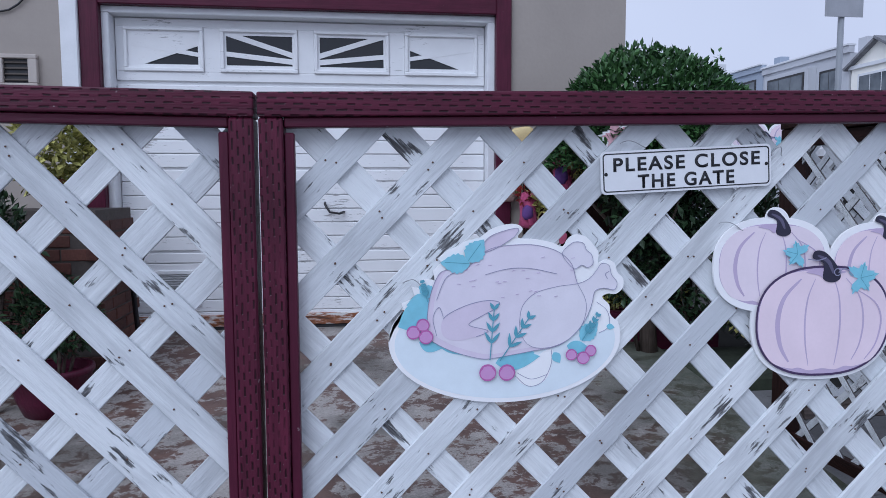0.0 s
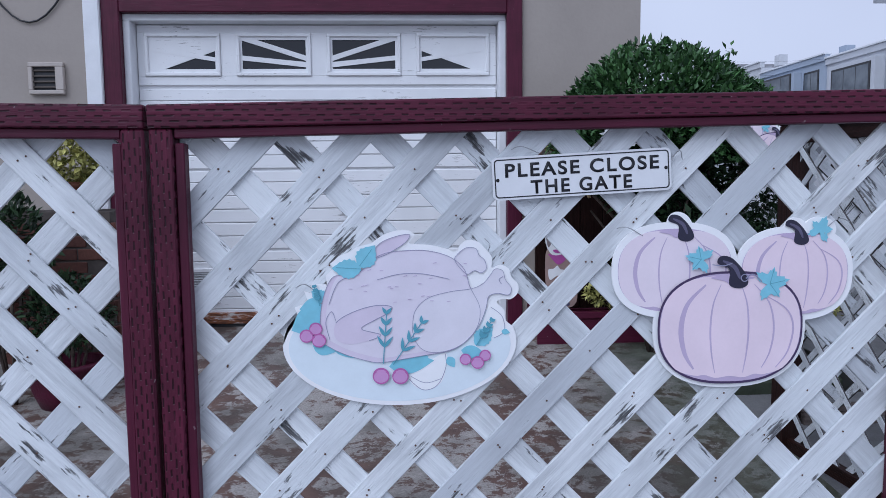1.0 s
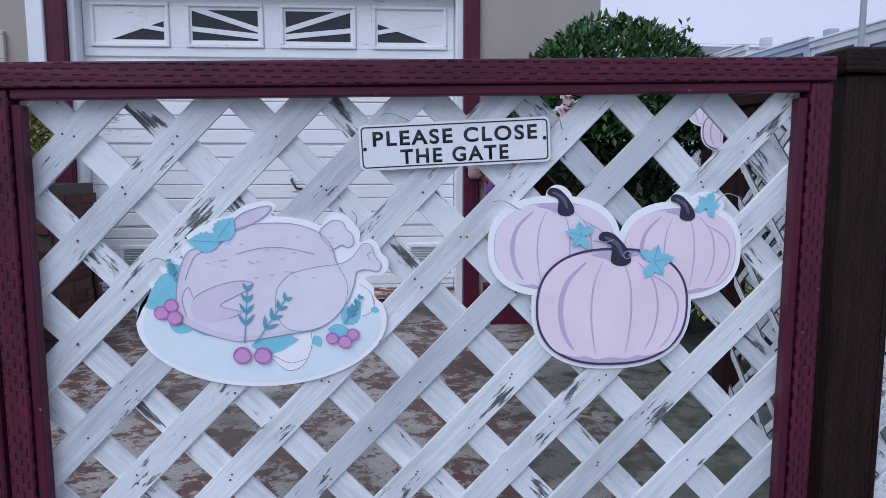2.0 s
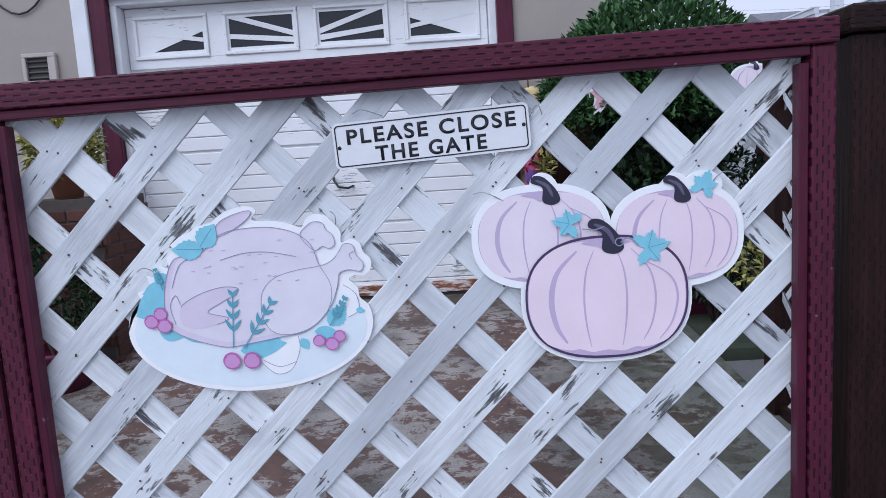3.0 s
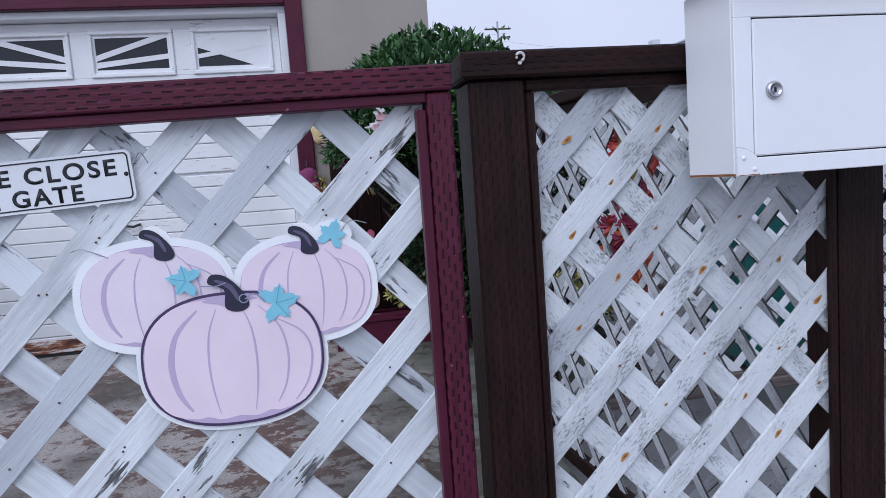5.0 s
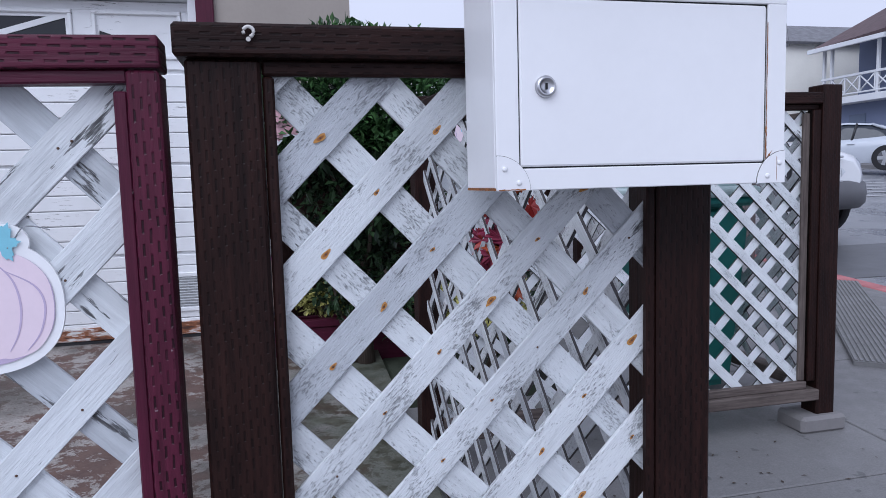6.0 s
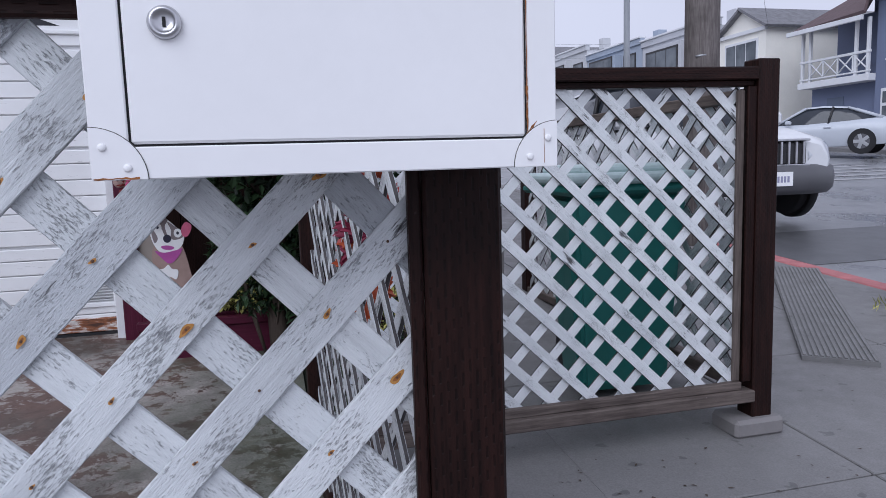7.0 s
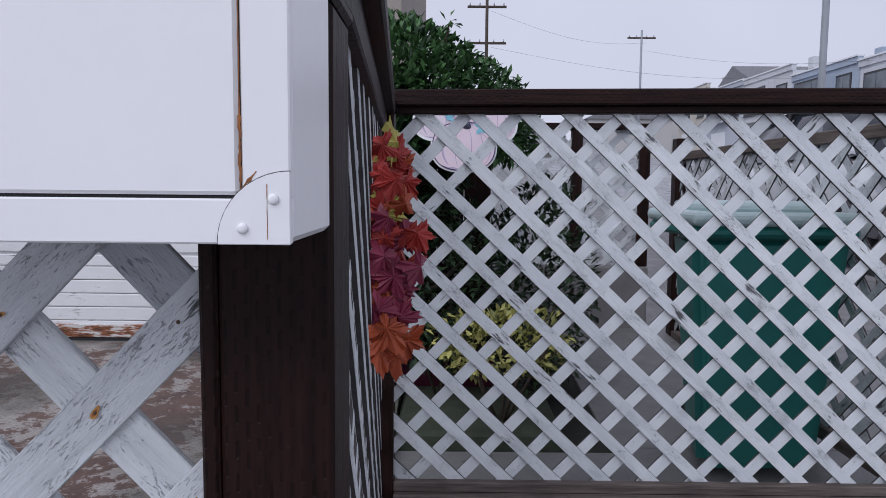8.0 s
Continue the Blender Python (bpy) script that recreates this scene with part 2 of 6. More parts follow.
def add_box(bm, x0, x1, y0, y1, z0, z1, bevel=0.0, m=None, mat=0, seg=1):
    vs = [bm.verts.new(p) for p in ((x0, y0, z0), (x1, y0, z0), (x1, y1, z0), (x0, y1, z0), (x0, y0, z1), (x1, y0, z1), (x1, y1, z1), (x0, y1, z1))]
    fs = [bm.faces.new([vs[i] for i in q]) for q in ((3, 2, 1, 0), (4, 5, 6, 7), (0, 1, 5, 4), (1, 2, 6, 5), (2, 3, 7, 6), (3, 0, 4, 7))]
    for f in fs:
        f.material_index = mat
    if bevel:
        es = {e for f in fs for e in f.edges}
        r = bmesh.ops.bevel(bm, geom=list(es), offset=bevel, segments=seg, affect="EDGES", profile=0.5, clamp_overlap=True)
        vs = list({v for f in r["faces"] for v in f.verts})
        for f in {f for v in vs for f in v.link_faces}:
            f.material_index = mat
    if m is not None:
        seen = set()
        for v in vs:
            if v.is_valid and v not in seen:
                seen.add(v)
                v.co = m @ v.co
    return vs


def box(name, x0, x1, y0, y1, z0, z1, material, parent=None, bevel=0.002, label="", m=None):
    bm = bmesh.new()
    add_box(bm, x0, x1, y0, y1, z0, z1, bevel, m)
    return part(name, bm, material, parent, label)


def add_prism(bm, poly, y0, y1, mat=0):
    """A polygon in x and z, counter-clockwise seen from -y, given depth from y0 (front) to y1."""
    a = [bm.verts.new((x, y0, z)) for x, z in poly]
    b = [bm.verts.new((x, y1, z)) for x, z in poly]
    fs = [bm.faces.new(a), bm.faces.new(b[::-1])]
    n = len(poly)
    for i in range(n):
        fs.append(bm.faces.new((a[i], b[i], b[(i + 1) % n], a[(i + 1) % n])))
    for f in fs:
        f.material_index = mat
    return fs


def add_tube(bm, pts, r, sides=8, mat=0, r2=None, caps=True):
    """A round bar along points; r at the start and r2 at the end."""
    pts = [Vector(p) for p in pts]
    rings = []
    n = len(pts)
    for i, p in enumerate(pts):
        d = (pts[min(i + 1, n - 1)] - pts[max(i - 1, 0)]).normalized()
        a = d.orthogonal() if abs(d.z) > 0.95 else d.cross(Vector((0, 0, 1)))
        a.normalize()
        b = d.cross(a)
        rr = r if r2 is None else r + (r2 - r) * i / max(1, n - 1)
        rings.append([bm.verts.new(p + rr * (math.cos(k * 2 * math.pi / sides) * a + math.sin(k * 2 * math.pi / sides) * b)) for k in range(sides)])
    for i in range(n - 1):
        for k in range(sides):
            f = bm.faces.new((rings[i][k], rings[i][(k + 1) % sides], rings[i + 1][(k + 1) % sides], rings[i + 1][k]))
            f.material_index, f.smooth = mat, True
    if caps:
        for ring in (rings[0][::-1], rings[-1]):
            bm.faces.new(ring).material_index = mat
    return rings


def add_lathe(bm, prof, at=(0, 0, 0), sides=16, mat=0):
    """A turned body from (radius, height) pairs."""
    rings = [[bm.verts.new((at[0] + r * math.cos(k * 2 * math.pi / sides), at[1] + r * math.sin(k * 2 * math.pi / sides), at[2] + z)) for k in range(sides)] for r, z in prof]
    for i in range(len(prof) - 1):
        for k in range(sides):
            f = bm.faces.new((rings[i][k], rings[i][(k + 1) % sides], rings[i + 1][(k + 1) % sides], rings[i + 1][k]))
            f.smooth, f.material_index = True, mat
    for ring in (rings[0][::-1], rings[-1]):
        bm.faces.new(ring).material_index = mat


def ribbon(pts, w, taper=False):
    v = [Vector(p) for p in pts]
    up, dn = [], []
    for i, p in enumerate(v):
        d = (v[min(i + 1, len(v) - 1)] - v[max(i - 1, 0)]).normalized()
        n = Vector((-d.y, d.x))
        k = w / 2 * ((0.25 + 0.75 * math.sin(math.pi * (i + 0.3) / len(v))) if taper else 1)
        up.append(tuple(p + n * k))
        dn.append(tuple(p - n * k))
    return dn + up[::-1]


def ccw(poly):
    ar = sum(p[0] * q[1] - q[0] * p[1] for p, q in zip(poly, poly[1:] + poly[:1]))
    return poly if ar > 0 else poly[::-1]


def clip_poly(poly, x0, x1, z0, z1):
    for axis, lim, sign in ((0, x0, 1), (0, x1, -1), (1, z0, 1), (1, z1, -1)):
        out = []
        for i, p in enumerate(poly):
            q = poly[(i + 1) % len(poly)]
            a, b = sign * (p[axis] - lim), sign * (q[axis] - lim)
            if a >= 0:
                out.append(p)
            if (a >= 0) != (b >= 0):
                s = a / (a - b)
                out.append((p[0] + s * (q[0] - p[0]), p[1] + s * (q[1] - p[1])))
        poly = out
        if len(poly) < 3:
            return []
    return poly


def lattice(parent, to, x0, x1, z0, z1, families, material, width=0.044, thick=0.007, seed=1, edge=None):
    """Crossing slats as single pieces. Each family: slope (+ or -), first x where the slat meets z = 0, step, front depth.
    to: the place of the lattice's own x, z plane in the world."""
    rnd = random.Random(seed)
    made = []
    for slope, start, step, depth in families:
        ang = math.atan(slope)
        d = Vector((math.cos(ang), math.sin(ang)))
        nrm = Vector((-d.y, d.x))
        k0 = math.floor((x0 - 3 - start) / step)
        for k in range(k0, k0 + int((x1 - x0 + 6) / step) + 2):
            c = Vector((start + step * k + rnd.uniform(-0.003, 0.003), 0))
            w = width * rnd.uniform(0.94, 1.05) / 2
            dd = d + nrm * rnd.uniform(-0.006, 0.006)
            quad = [c - 5 * dd - nrm * w, c + 5 * dd - nrm * w, c + 5 * dd + nrm * w, c - 5 * dd + nrm * w]
            poly = clip_poly([(p.x, p.y) for p in quad], x0, x1, z0, z1)
            if not poly:
                continue
            mid = Vector((sum(p[0] for p in poly) / len(poly), sum(p[1] for p in poly) / len(poly)))
            loc = Matrix.Translation((mid.x, 0, mid.y)) @ Matrix.Rotation(-ang, 4, "Y")
            inv = loc.inverted()
            bm = bmesh.new()
            flat = [inv @ Vector((p[0], 0, p[1])) for p in poly]
            add_prism(bm, [(v.x, v.z) for v in flat], depth + rnd.uniform(-0.001, 0.001), depth + thick)
            bmesh.ops.bevel(bm, geom=bm.edges[:], offset=0.0009, segments=1, affect="EDGES")
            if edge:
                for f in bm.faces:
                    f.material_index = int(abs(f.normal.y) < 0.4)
            ob = part("slat", bm, [material, edge] if edge else material, parent)
            ob.matrix_basis = to @ loc
            made.append(ob)
    return made


# ---- ground: it climbs gently away from the walker ----
RISE = 0.06


def gz(y):
    return RISE * (y - 2.6)


def sheet(name, xs, ys, drop, material, label, category, ripple=0.0):
    bm = bmesh.new()
    g = [[bm.verts.new((x, y, gz(min(y, 60)) - drop)) for x in xs] for y in ys]
    for j in range(len(ys) - 1):
        for i in range(len(xs) - 1):
            bm.faces.new((g[j][i], g[j][i + 1], g[j + 1][i + 1], g[j + 1][i]))
    ob = part(name, bm, material)
    return tagged(ob, label, category, kind="structure")


sheet("ground", (-400, -40, 0, 40, 400), (-200, -20, 10, 30, 60, 200, 900), 0.26, M["road"], "dark asphalt ground reaching the horizon", "ground")
box("driveway", -3.6, 1.80, 1.16, 4.6, -0.25, 0, M["drive"], None, 0, m=Matrix(((1, 0, 0, 0), (0, 1, 0, 0), (0, 0.095, 1, -0.24), (0, 0, 0, 1))))
tagged(bpy.data.objects["driveway"], "concrete driveway with worn red-brown paint and moss", "driveway", kind="structure")

CURB_X = 5.85
SLOPE = Matrix(((1, 0, 0, 0), (0, 1, 0, 0), (0, RISE, 1, gz(0)), (0, 0, 0, 1)))


def slab(name, x0, x1, y0, y1, top, material, parent=None, bevel=0.004, deep=0.12):
    bm = bmesh.new()
    add_box(bm, x0, x1, y0, y1, top - deep, top, bevel, SLOPE)
    return part(name, bm, material, parent)


pavement = thing("pavement", "grey concrete sidewalk of large scored slabs", "sidewalk", kind="structure")
_xs = [-5.2, -3.7, -2.2, -0.7, 0.8, 2.62, 3.55, 4.7, CURB_X - 0.16]
_ys = [-3.6, -2.1, -0.6, 0.75, 2.22, 3.33, 4.8, 6.3, 7.8, 9.3, 10.8, 13.8, 16.8, 20, 24, 30, 40, 60]
for j in range(len(_ys) - 1):
    for i in range(len(_xs) - 1):
        if _ys[j] > 2.2 and _xs[i + 1] < 3.5:
            continue
        slab("slab", _xs[i] + 0.004, _xs[i + 1] - 0.004, _ys[j] + 0.004, _ys[j + 1] - 0.004, 0.0, M["walk"], pavement)
# yard slab behind the far bay, in a near-black concrete colour
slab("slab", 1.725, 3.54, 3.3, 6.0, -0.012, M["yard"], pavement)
slab("slab", 1.725, 3.54, 2.228, 3.292, -0.002, M["walk"], pavement)
slab("bedding", -5.2, CURB_X - 0.16, -3.6, 2.2, -0.02, M["gap"], pavement, 0, 0.1)

road = sheet("road", (CURB_X, 12, 21.4), (-30, 2, 10, 30, 60), 0.13, M["road"], "damp dark asphalt street climbing between the houses", "road")

M["curb_red"] = plain("faded_red_curb_paint", (0.42, 0.15, 0.155), 0.7, 0.25, 9)
M["curb"] = plain("grey_curb_concrete", (0.20, 0.19, 0.19), 0.8, 0.15, 6)
kerb = thing("kerb", "concrete kerb with faded red paint", "kerb", kind="structure")
for j, (a, b, m) in enumerate(((-8, 2.2, "curb_red"), (2.2, 6.4, "curb_red"), (6.4, 12, "curb"), (12, 30, "curb"), (30, 60, "curb"))):
    slab("kerb_stone", CURB_X - 0.16, CURB_X, a + 0.004, b - 0.004, 0.006, M[m], kerb, 0.012, 0.2)

# ---- house with its garage ----
house = thing("house", "beige stucco house with a white garage door and maroon trim", "house", (0, 4.3, 0.0), kind="")
WALL_Y, DOOR_Y, TOP = 4.36, 4.48, 6.5
DX0, DX1, DZ0, DZ1 = -1.421, 0.905, 0.205, 2.12
HX1 = 1.76
box("front_wall", -9, DX0 - 0.15, WALL_Y, WALL_Y + 0.25, -0.3, TOP, M["stucco"], house, 0)
box("front_wall", DX1 + 0.097, HX1, WALL_Y, WALL_Y + 0.25, -0.3, TOP, M["stucco"], house, 0)
box("lintel_wall", DX0 - 0.15, DX1 + 0.097, WALL_Y, WALL_Y + 0.25, DZ1 + 0.16, TOP, M["stucco"], house, 0)
box("side_wall", HX1 - 0.24, HX1, WALL_Y + 0.25, 8.6, -0.3, TOP, M["stucco"], house, 0)
box("side_wall", -9, -8.75, WALL_Y + 0.25, 8.6, -0.3, TOP, M["stucco"], house, 0)
box("back_wall", -8.75, HX1 - 0.24, 8.35, 8.6, -0.3, TOP, M["stucco"], house, 0)
box("roof", -9.1, HX1 + 0.1, WALL_Y - 0.1, 8.7, TOP, TOP + 0.2, M["stucco"], house, 0.01)
# maroon surround, white inner stop, white pilaster
box("door_trim", DX0 - 0.15, DX0 - 0.042, WALL_Y - 0.03, DOOR_Y + 0.05, -0.05, DZ1 + 0.16, M["maroon_trimZ"], house, 0.006, "maroon painted door trim")
box("door_trim", DX1, DX1 + 0.097, WALL_Y - 0.03, DOOR_Y + 0.05, -0.05, DZ1 + 0.16, M["maroon_trimZ"], house, 0.006, "maroon painted door trim")
box("door_trim", DX0 - 0.042, DX1, WALL_Y - 0.03, DOOR_Y + 0.05, DZ1 + 0.04, DZ1 + 0.16, M["maroon_trimX"], house, 0.006, "maroon painted door trim")
box("door_stop", DX0 - 0.042, DX0, WALL_Y + 0.02, DOOR_Y + 0.03, -0.02, DZ1, M["white_trim"], house, 0.004)
box("door_stop", DX1 - 0.047, DX1, WALL_Y + 0.02, DOOR_Y + 0.03, -0.02, DZ1, M["white_trim"], house, 0.004)
box("door_stop", DX0 - 0.042, DX1, WALL_Y + 0.02, DOOR_Y + 0.03, DZ1, DZ1 + 0.04, M["white_trim"], house, 0.004)
box("corner_board", DX0 - 0.247, DX0 - 0.15, WALL_Y - 0.05, WALL_Y + 0.02, -0.15, TOP - 0.01, M["white_trim"], house, 0.006, "white painted corner board")


def garage_door():
    d = thing("garage_door", "white sectional garage door with sunburst windows and rust along its foot", "garage door", (-0.35, DOOR_Y, 0.1))
    x0, x1 = DX0, DX1 - 0.047
    box("door_leaf", x0, x1, DOOR_Y + 0.02, DOOR_Y + 0.05, DZ0, DZ1, M["door_white"], d, 0)
    # ribbed sections
    hs = [DZ0 + 0.015, 0.69, 1.21, 1.73]
    for a, b in zip(hs, hs[1:]):
        bm = bmesh.new()
        n = 6
        for i in range(n):
            h0, h1 = a + (b - a) * i / n, a + (b - a) * (i + 1) / n
            add_box(bm, x0 + 0.004, x1 - 0.004, DOOR_Y, DOOR_Y + 0.022, h0 + 0.004, h1 - (0.012 if i == n - 1 else 0.0), 0.004)
        part("ribbed_section", bm, M["door_white"], d)
    # window section: stiles and rails round four panels
    bm = bmesh.new()
    w = (x1 - x0) / 4
    add_box(bm, x0 + 0.004, x1 - 0.004, DOOR_Y, DOOR_Y + 0.022, 1.742, 1.798, 0.003)
    add_box(bm, x0 + 0.004, x1 - 0.004, DOOR_Y, DOOR_Y + 0.022, 2.065, 2.115, 0.003)
    for i in range(5):
        c = x0 + w * i
        add_box(bm, max(x0 + 0.004, c - 0.05), min(x1 - 0.004, c + 0.05), DOOR_Y, DOOR_Y + 0.022, 1.798, 2.065, 0.003)
    part("window_section", bm, M["door_white"], d)
    for i in range(4):
        a, b = x0 + w * i + 0.05, x0 + w * (i + 1) - 0.05
        z0, z1 = 1.798, 2.065
        bm = bmesh.new()
        for q in ((a, b, z0, z0 + 0.022), (a, b, z1 - 0.022, z1), (a, a + 0.022, z0 + 0.022, z1 - 0.022), (b - 0.022, b, z0 + 0.022, z1 - 0.022)):
            add_box(bm, q[0], q[1], DOOR_Y - 0.014, DOOR_Y + 0.01, q[2], q[3], 0.004)
        fr = part("window_frame", bm, M["door_white"], d)
        ga, gb, gz0, gz1 = a + 0.035, b - 0.035, z0 + 0.045, z1 - 0.04
        box("pane", a + 0.022, b - 0.022, DOOR_Y + 0.010, DOOR_Y + 0.014, z0 + 0.022, z1 - 0.022, M["glass_dark"], d, 0, "dark glass pane")
        # white plastic sunburst insert: rays towards the middle of the door
        cx, cz = (x0 + x1) / 2, gz0 - 0.01
        bm = bmesh.new()
        outer = 1 if i in (0, 3) else 0
        edges = [(a + 0.022, ga, z0 + 0.022, z1 - 0.022), (gb, b - 0.022, z0 + 0.022, z1 - 0.022), (ga, gb, z0 + 0.022, gz0), (ga, gb, gz1, z1 - 0.022)]
        for q in edges:
            add_box(bm, q[0], q[1], DOOR_Y + 0.003, DOOR_Y + 0.009, q[2], q[3])
        left = i < 2
        near, far = (gb, ga) if left else (ga, gb)
        sgn = -1 if left else 1

        def ray(za0, zb0, za1, zb1, lift=0.0):
            poly = [(near, za0), (near, zb0), (far, zb1), (far, za1)]
            poly = clip_poly(poly, ga, gb, gz0, gz1)
            if poly:
                if left:
                    poly = poly[::-1]
                ar = sum(p[0] * q[1] - q[0] * p[1] for p, q in zip(poly, poly[1:] + poly[:1]))
                if ar < 0:
                    poly = poly[::-1]
                add_prism(bm, poly, DOOR_Y + 0.003 - lift, DOOR_Y + 0.009 - lift)
        h = gz1 - gz0
        if outer:
            ray(gz0 + 0.62 * h, gz0 + 1.4 * h, gz0 - 0.16 * h, gz0 + 1.4 * h)
            ray(gz0 + 0.26 * h, gz0 + 0.40 * h, gz0 + 0.62 * h, gz0 + 0.78 * h, 0.0015)
        else:
            ray(gz0 + 0.28 * h, gz0 + 0.46 * h, gz0 + 0.98 * h, gz0 + 1.16 * h)
            ray(gz0 + 0.06 * h, gz0 + 0.24 * h, gz0 + 0.30 * h, gz0 + 0.46 * h)
        part("sunburst_insert", bm, M["door_white"], fr)
    M["vent_grey"] = plain("grey_vent_paint", (0.5, 0.51, 0.52), 0.5)
    for a in (-1.27, 0.55):
        bm = bmesh.new()
        for q in ((a, a + 0.31, 0.34, 0.365), (a, a + 0.31, 0.545, 0.57), (a, a + 0.025, 0.365, 0.545), (a + 0.285, a + 0.31, 0.365, 0.545)):
            add_box(bm, q[0], q[1], DOOR_Y - 0.012, DOOR_Y + 0.004, q[2], q[3], 0.003)
        v = part("vent_frame", bm, M["door_white"], d)
        bm = bmesh.new()
        for k in range(11):
            z = 0.37 + k * 0.016
            add_box(bm, a + 0.025, a + 0.285, -0.004, 0.004, -0.0045, 0.0045, 0, Matrix.Translation((0, DOOR_Y - 0.004, z + 0.006)) @ Matrix.Rotation(0.6, 4, "X"))
        part("louvre", bm, M["vent_grey"], v)
    k = Mat("rusted_white_steel", 0.7)
    f = k.noise(6, 6, 0.7, k.scaled(1.2, 3, 6))
    k.color(k.ramp(f, (0.42, (0.66, 0.65, 0.63)), (0.5, (0.28, 0.10, 0.04)), (0.62, (0.07, 0.03, 0.02))))
    box("foot_rail", x0, x1, DOOR_Y - 0.018, DOOR_Y + 0.02, DZ0, DZ0 + 0.075, k.m, d, 0.004, "rust-stained steel foot rail")
    box("rubber_seal", x0, x1, DOOR_Y - 0.01, DOOR_Y + 0.03, DZ0 - 0.03, DZ0, M["black"], d, 0.004)
    bm = bmesh.new()
    add_tube(bm, [(-0.06 + a, DOOR_Y - b, 1.0 + c) for a, b, c in ((-0.12, 0.005, -0.01), (-0.12, 0.04, -0.02), (-0.09, 0.045, -0.07), (-0.03, 0.045, -0.08), (0.0, 0.005, -0.07))], 0.008, 6)
    part("pull_handle", bm, M["black"], d, "black curved pull handle")
    return d


garage_door()

# small louvred wall vent and a looped cable on the stucco
vent = thing("wall_vent", "small square vent with a beige frame in the stucco wall", "vent", (-1.91, WALL_Y, 1.77))
bm = bmesh.new()
for q in ((-2.02, -1.81, 1.835, 1.86), (-2.02, -1.81, 1.67, 1.695), (-2.02, -1.995, 1.695, 1.835), (-1.86, -1.81, 1.695, 1.835)):
    add_box(bm, q[0], q[1], WALL_Y - 0.03, WALL_Y, q[2], q[3], 0.004)
part("vent_frame", bm, plain("beige_frame_paint", (0.45, 0.40, 0.36), 0.6), vent)
box("vent_opening", -2.02, -1.86, WALL_Y - 0.006, WALL_Y - 0.001, 1.695, 1.835, M["black"], vent, 0)
bm = bmesh.new()
for i in range(4):
    add_box(bm, -2.02, -1.86, -0.008, 0.008, -0.002, 0.002, 0, Matrix.Translation((0, WALL_Y - 0.014, 1.715 + 0.033 * i)) @ Matrix.Rotation(0.7, 4, "X"))
part("louvre", bm, plain("dark_louvre", (0.09, 0.075, 0.065), 0.6), vent)
bm = bmesh.new()
add_tube(bm, [(-2.3 + 0.05 * i, WALL_Y - 0.012, 2.42 - 0.32 * math.sin(math.pi * i / 12)) for i in range(13)], 0.006, 6)
tagged(part("wall_cable", bm, M["black"]), "black cable looped along the stucco wall", "cable")


# ---- double gate ----
GY = 1.105  # front of the gate's lattice
TILT_R = math.radians(0.97)


def gate_leaf(x0, x1, hinge_right, label, families, seed):
    """A leaf: square frame timbers, thin inner strips, lattice behind them."""
    leaf = thing("gate_leaf", label, "gate", (x0, GY, -0.05), group="leaves of the double gate")
    zt = 1.2225
    m = Matrix.Translation((-0.151, 0, zt)) @ Matrix.Rotation(-TILT_R if hinge_right else radians(0.8), 4, "Y") @ Matrix.Translation((0.151, 0, -zt))
    yf = GY - 0.036
    bm = bmesh.new()
    add_box(bm, x0, x1, yf, yf + 0.062, zt - 0.038, zt, 0.003, m, seg=2)
    part("top_rail", bm, M["maroonX"], leaf)
    s = 0.039
    strip = 0.016
    for a, b in ((x0 + s, x1 - s),):
        bm = bmesh.new()
        add_box(bm, a, b, yf + 0.008, yf + 0.034, zt - 0.038 - strip, zt - 0.0385, 0.002, m)
        part("trim_strip", bm, M["maroon_trimX"], leaf)
    zb = -0.02
    for a, b in ((x0 + 0.0015, x0 + s), (x1 - s, x1 - 0.0015)):
        box("stile", a, b, yf + 0.003, yf + 0.06, zb, zt - 0.0385 + (0.020 if hinge_right and a > 0.5 else 0), M["maroonZ"], leaf, 0.003)
    for a, b in ((x0 + s + 0.0005, x0 + s + strip), (x1 - s - strip, x1 - s - 0.0005)):
        box("trim_strip", a, b, yf + 0.010, yf + 0.034, zb + 0.04, zt - 0.061 + (0.019 if hinge_right and a > 0.5 else 0), M["maroon_trimZ"], leaf, 0.002)
    box("bottom_rail", x0 + s, x1 - s, yf + 0.003, yf + 0.06, zb, zb + 0.04, M["maroonX"], leaf, 0.003)
    to = Matrix.Translation((0, GY, 0))
    lattice(leaf, to, x0 + 0.04, x1 - 0.04, zb + 0.02, zt - 0.026, families, M["slat_gate"], width=0.046, seed=seed)
    return leaf


RX0, RX1 = -0.151, 1.175
right_leaf = gate_leaf(RX0, RX1, True, "maroon framed gate leaf with white diagonal lattice and a sign",
                       [(1.02, -1.127, 0.1551, 0.0), (-1.034, 1.036, 0.1565, 0.0075)], 3)
left_leaf = gate_leaf(-1.47, -0.1555, False, "maroon framed gate leaf with flaking white lattice",
                      [(-1.066, 0.692, 0.1533, 0.0), (1.03, -1.471, 0.158, 0.0075)], 5)

# ---- dark brown fence bay with the box, beside the gate ----
PY = 1.101


def timber_post(x0, x1, y0, y1, z0, z1, parent, mat="brownZ"):
    return box("post", x0, x1, y0, y1, z0, z1, M[mat], parent, 0.004)


